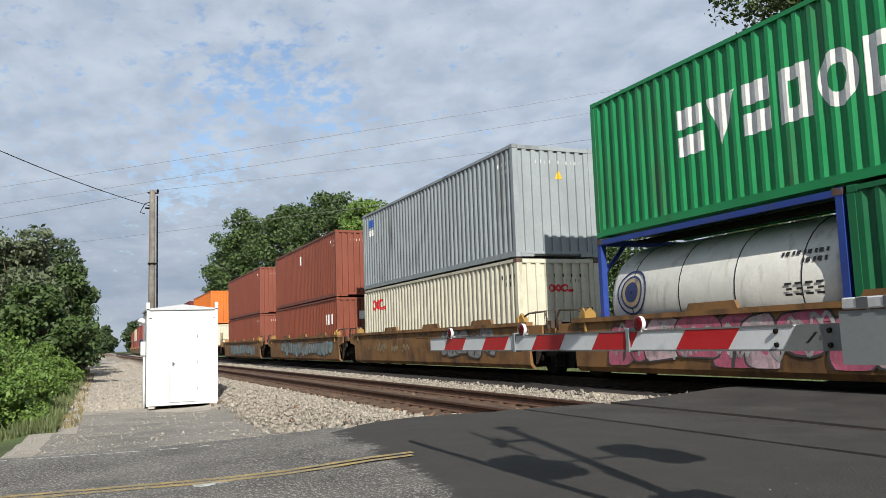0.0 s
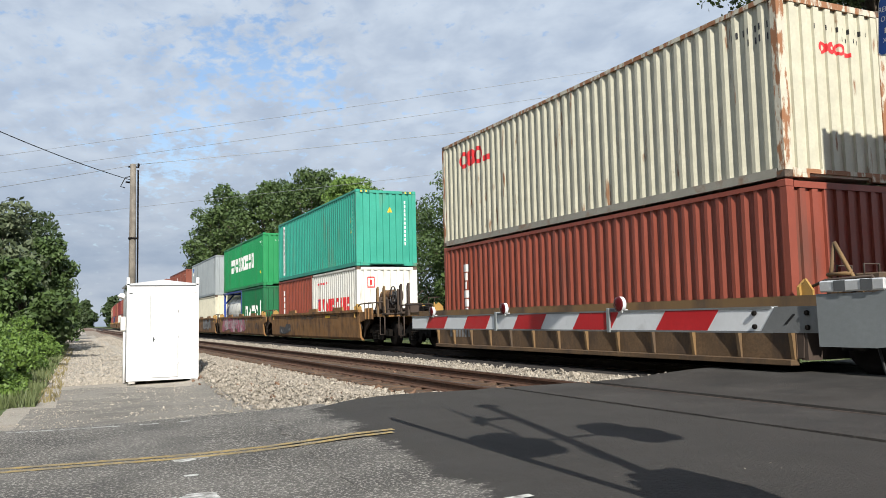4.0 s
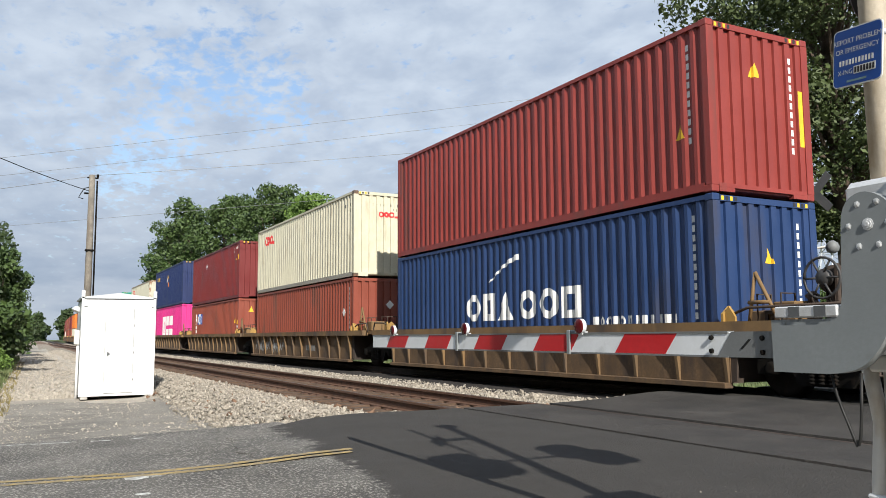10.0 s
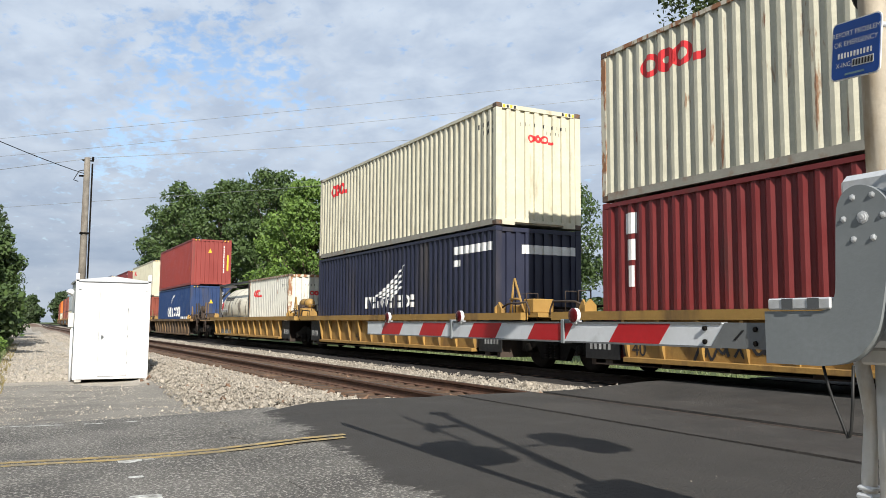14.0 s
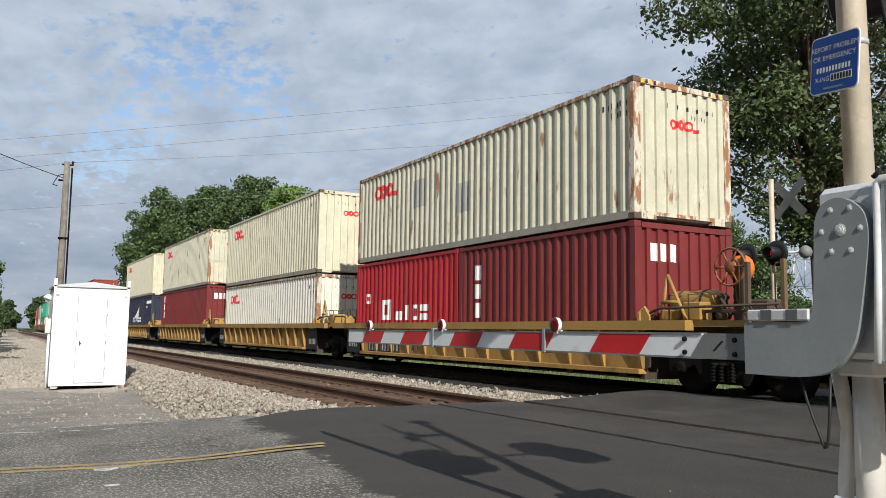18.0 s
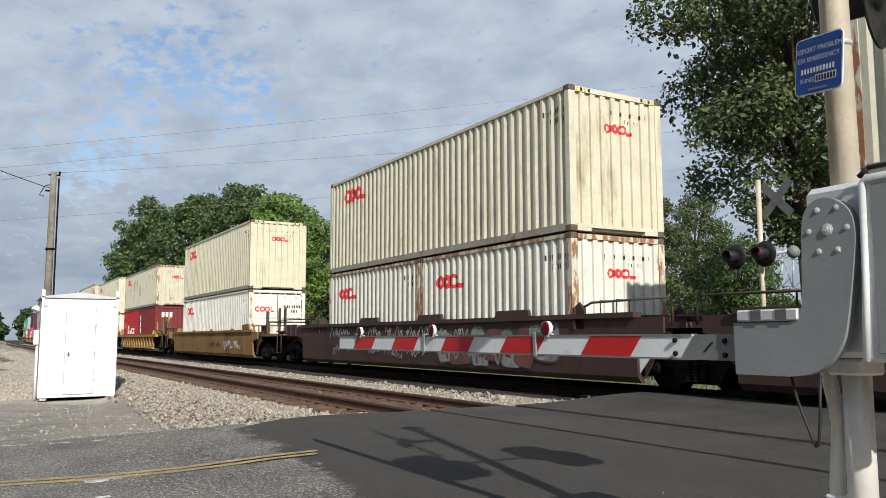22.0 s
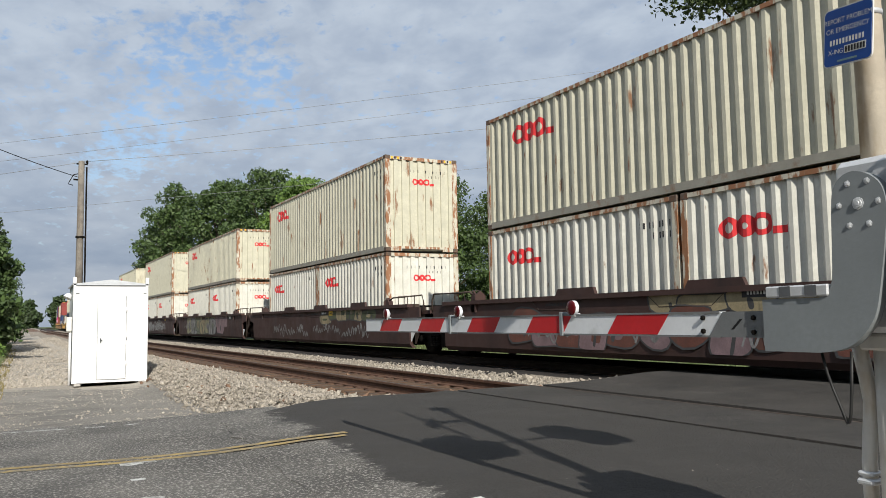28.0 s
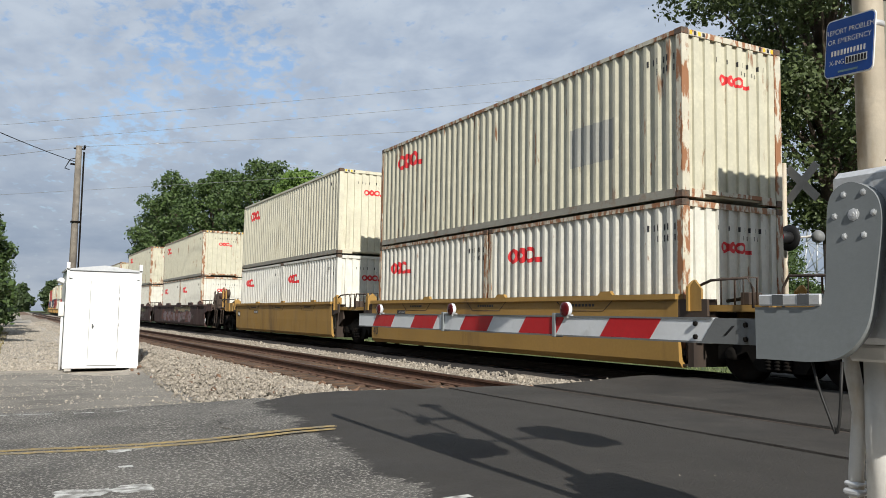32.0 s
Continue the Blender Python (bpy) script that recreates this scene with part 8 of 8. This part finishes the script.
build_pole()
build_tower()
for spec in (
    # beyond the tracks, nearing as they go
    ("tree", 18.2, 122, 17.5, 6.0, M_LEAF_DARK, 11, 7000, 0.34, 0.15, "dense green tree beside the railway"),
    ("tree", 16.2, 100, 18.0, 5.8, M_LEAF, 12, 6000, 0.32, 0.15, "dense green tree beside the railway"),
    ("tree", 18.0, 84, 16.6, 6.0, M_LEAF, 13, 8000, 0.30, 0.12, "dense green tree beside the railway"),
    ("tree", 20.6, 76, 16.4, 5.4, M_LEAF, 14, 8000, 0.28, 0.12, "dense green tree beside the railway"),
    ("tree", 18.6, 58, 12.4, 4.8, M_LEAF_BRIGHT, 15, 9000, 0.22, 0.10, "bright green leafy tree beside the railway"),
    ("tree", 26, 66, 11, 5.5, M_LEAF_DARK, 16, 6000, 0.24, 0.05, "dark green tree behind the railway"),
    ("tree", 25.0, 50, 12.3, 5.7, M_LEAF, 17, 11000, 0.20, 0.10, "round dark green tree beyond the tracks"),
    ("tree", 31.4, 47, 12.7, 6.0, M_LEAF, 18, 15000, 0.20, 0.10, "broad dark green tree beyond the tracks"),
    ("tree", 34.5, 36.0, 10.4, 2.9, M_LEAF_TALL, 19, 6000, 0.15, 0.05, "slender green tree behind the tracks"),
    ("tree", 38.6, 36.5, 10.8, 3.6, M_LEAF_TALL, 20, 6500, 0.15, 0.05, "slender green tree behind the tracks"),
    ("tree", 30.0, 26.0, 6.4, 3.0, M_LEAF, 21, 6000, 0.14, 0.05, "leafy green young tree"),
):
    nm, x, y, h, r, mt, sd, lv, lf, bt, lb = spec
    tree(nm, x, y, -0.55, h, r, mt, sd, int(lv * 3.4), lf * 0.52, bt, lb, lumps=70)
tree("tree", 22.6, 16.4, -0.55, 19.5, 5.6, M_LEAF_TALL, 31, 100000, 0.078, 0.26, "tall dark tree with an open crown over the crossing", lumps=44, lean=(-0.6, 0.8), gap=0.24, shape=(0.10, 0.70, 0.9))
for i, (x, y, h, r, mt) in enumerate(((-4.0, 46, 6.6, 2.6, M_LEAF_GREY), (-3.4, 58, 7.4, 3.0, M_LEAF_DARK), (-2.05, 52, 5.6, 2.0, M_LEAF), (-2.6, 40, 3.8, 2.0, M_LEAF), (-6.2, 40, 5.4, 2.6, M_LEAF_GREY), (-3.0, 74, 6.6, 2.6, M_LEAF), (-3.0, 95, 7, 3.0, M_LEAF_DARK), (-3.6, 120, 8, 3.5, M_LEAF_DARK), (-8, 60, 8, 4, M_LEAF_DARK))):
    tree("tree", x, y, -1.1, h * 1.22 + 0.6, r * 1.15, mt, 50 + i, 11000, 0.12, 0.04, "leafy tree at the edge of the railway land")
for i, (x, y, h, r, mt) in enumerate(((-2.5, 15.6, 0.55, 0.7, M_LEAF_BRIGHT), (-1.75, 19.0, 1.0, 0.85, M_LEAF_BRIGHT), (-2.6, 18.4, 1.2, 0.9, M_LEAF_BRIGHT), (-1.6, 22.0, 1.1, 0.8, M_LEAF_BRIGHT), (-2.4, 24, 1.6, 1.2, M_LEAF_BRIGHT), (-2.0, 28, 1.5, 1.1, M_LEAF_BRIGHT), (-3.0, 21.2, 1.3, 1.1, M_LEAF), (-1.7, 33, 1.2, 1.0, M_LEAF_BRIGHT))):
    tree("bush", x, y, -0.75, h * 1.35, r * 1.15, mt, 80 + i, 8000, 0.042, 0.02, "bright green wild bush beside the gravel", "bush", 14)
for i, (x, y, h) in enumerate(((9, 420, 15), (1.5, 460, 14), (16, 480, 17), (-14, 430, 14), (22, 420, 15))):
    tree("tree", x if i else 22, y, -0.5, h, 7, M_LEAF_DARK, 95 + i, 2500, 0.8, 0.05, "distant dark green tree by the railway")
for i in range(16):
    a = radians(24 + i * 3.4)
    d = 105 + 12 * math.sin(i * 2.2)
    tree("tree", d * math.sin(a), d * math.cos(a), -0.5, 4.2 + 1.6 * math.sin(i * 1.7) ** 2, 5.5, M_LEAF_DARK, 120 + i, 2600, 0.4, 0.02, "distant hedge tree behind the field")

# Unseen tree ring, added west and south to cut the sky's fill light.
for i, (x, y) in enumerate(((-19, 34), (-22, 24), (-18, 14), (-21, 3), (-19, -8), (-23, -19), (-22, -31), (-15, -42), (-4, -48), (8, -50), (21, -47), (33, -40))):
    tree("tree", x, y, -0.5, 14.5 + 2.0 * math.sin(i * 2.1), 6.4, M_LEAF_DARK, 160 + i, 3600, 0.5, 0.04, "unseen tall dark tree added to block sky light")

wire("service_wire", (1.87, 37.0, 7.26), (-9.0, 18.0, 8.75), 0.5, 0.016, M_WIRE, "black service wire hung from the pole")
wire("power_line", (2.15, 37.0, 7.95), (50.2, 29.6, 15.5), 0.35, 0.011, M_FAR_WIRE, "thin grey overhead power line", 40)
wire("power_line", (2.15, 37.0, 7.95), (-23.0, 51.0, 5.4), 0.3, 0.011, M_FAR_WIRE, "thin grey overhead power line", 20)
for (xa, ya, za), (xb, yb, zb) in (((-27.1, 67.6, 9.2), (51.2, 29.9, 19.0)), ((-27.0, 67.8, 8.2), (51.5, 30.2, 17.9)), ((-27.2, 68.0, 5.8), (52.3, 31.0, 13.3))):
    wire("power_line", (xa, ya, za), (xb, yb, zb), 0.3, 0.011, M_FAR_WIRE, "thin grey overhead power line", 40)

stones("ballast_stones", 24000, ballast_spot, 0.031, 5, M_STONE, "pale crushed limestone ballast between the rails")
stones("bed_stones", 5000, bed_spot, 0.032, 9, M_STONE_BROWN, "rust-stained ballast between the rails of the empty track")
stones("berm_stones", 9000, berm_spot, 0.031, 6, M_STONE, "larger pale stones along the ballast shoulder")
stones("pad_stones", 4200, lambda r: (lambda x, y: (x, y, ground_height(x, y) - 0.004))(r.uniform(-1.2, 3.1), r.uniform(10.6, 21.2)), 0.013, 10, M_STONE_TAN, "fine loose gravel in front of the shed")
stones("path_stones", 14000, path_spot, 0.036, 7, M_STONE_TAN, "small gravel on the access path")
stones("crossing_grit", 45, lambda r: (lambda x, y: (x, y, road_height(x) + 0.018))(r.uniform(3.0, 4.5), r.uniform(2.75, 4.6)), 0.006, 15, M_STONE, "loose grit at the crossing edge")
stones("dark_clods", 60, lambda r: (lambda x, y: (x, y, ground_height(x, y) + 0.04))(r.uniform(2.5, 4.0), r.uniform(11, 26)), 0.06, 14, M_STONE_BROWN, "dark brown lumps on the ballast shoulder")
stones("kerb_stones", 350, near_spot, 0.035, 8, M_STONE, "loose stones round the foot of the mast")
grass("verge_grass", 15000, lambda r: (r.uniform(-5.0, -0.75), 16.8 + 50 * r.random() ** 1.6), 0.26, 21, M_GRASS, "rough green grass beside the gravel path")
grass("verge_weeds", 3500, lambda r: (r.uniform(-5.2, -1.75), r.uniform(13.4, 17.2)), 0.24, 24, M_GRASS, "green weeds beside the road")
grass("dry_grass", 1600, lambda r: (r.uniform(-1.5, -0.4), 17.5 + 40 * r.random() ** 1.5), 0.13, 22, M_DRY, "dry yellow grass at the gravel's edge")
grass("field_grass", 12000, lambda r: (14.2 + 18 * r.random() ** 1.5, r.uniform(11, 48)), 0.17, 23, M_GRASS, "green grass beyond the tracks")


def motions():
    rows_t = (0, 4, 8, 12, 16, 20, 24, 28, 32)
    for ob, x, y, z in MOVING:
        rows = [(t, y + SPEED * t) for t in rows_t]
        walk(ob, [(t, RAIL @ pose(x + bend(q), q, z + LIFT, 0, 0, -math.degrees(3e-4 * max(0.0, q - 130)))) for t, q in rows])


motions()
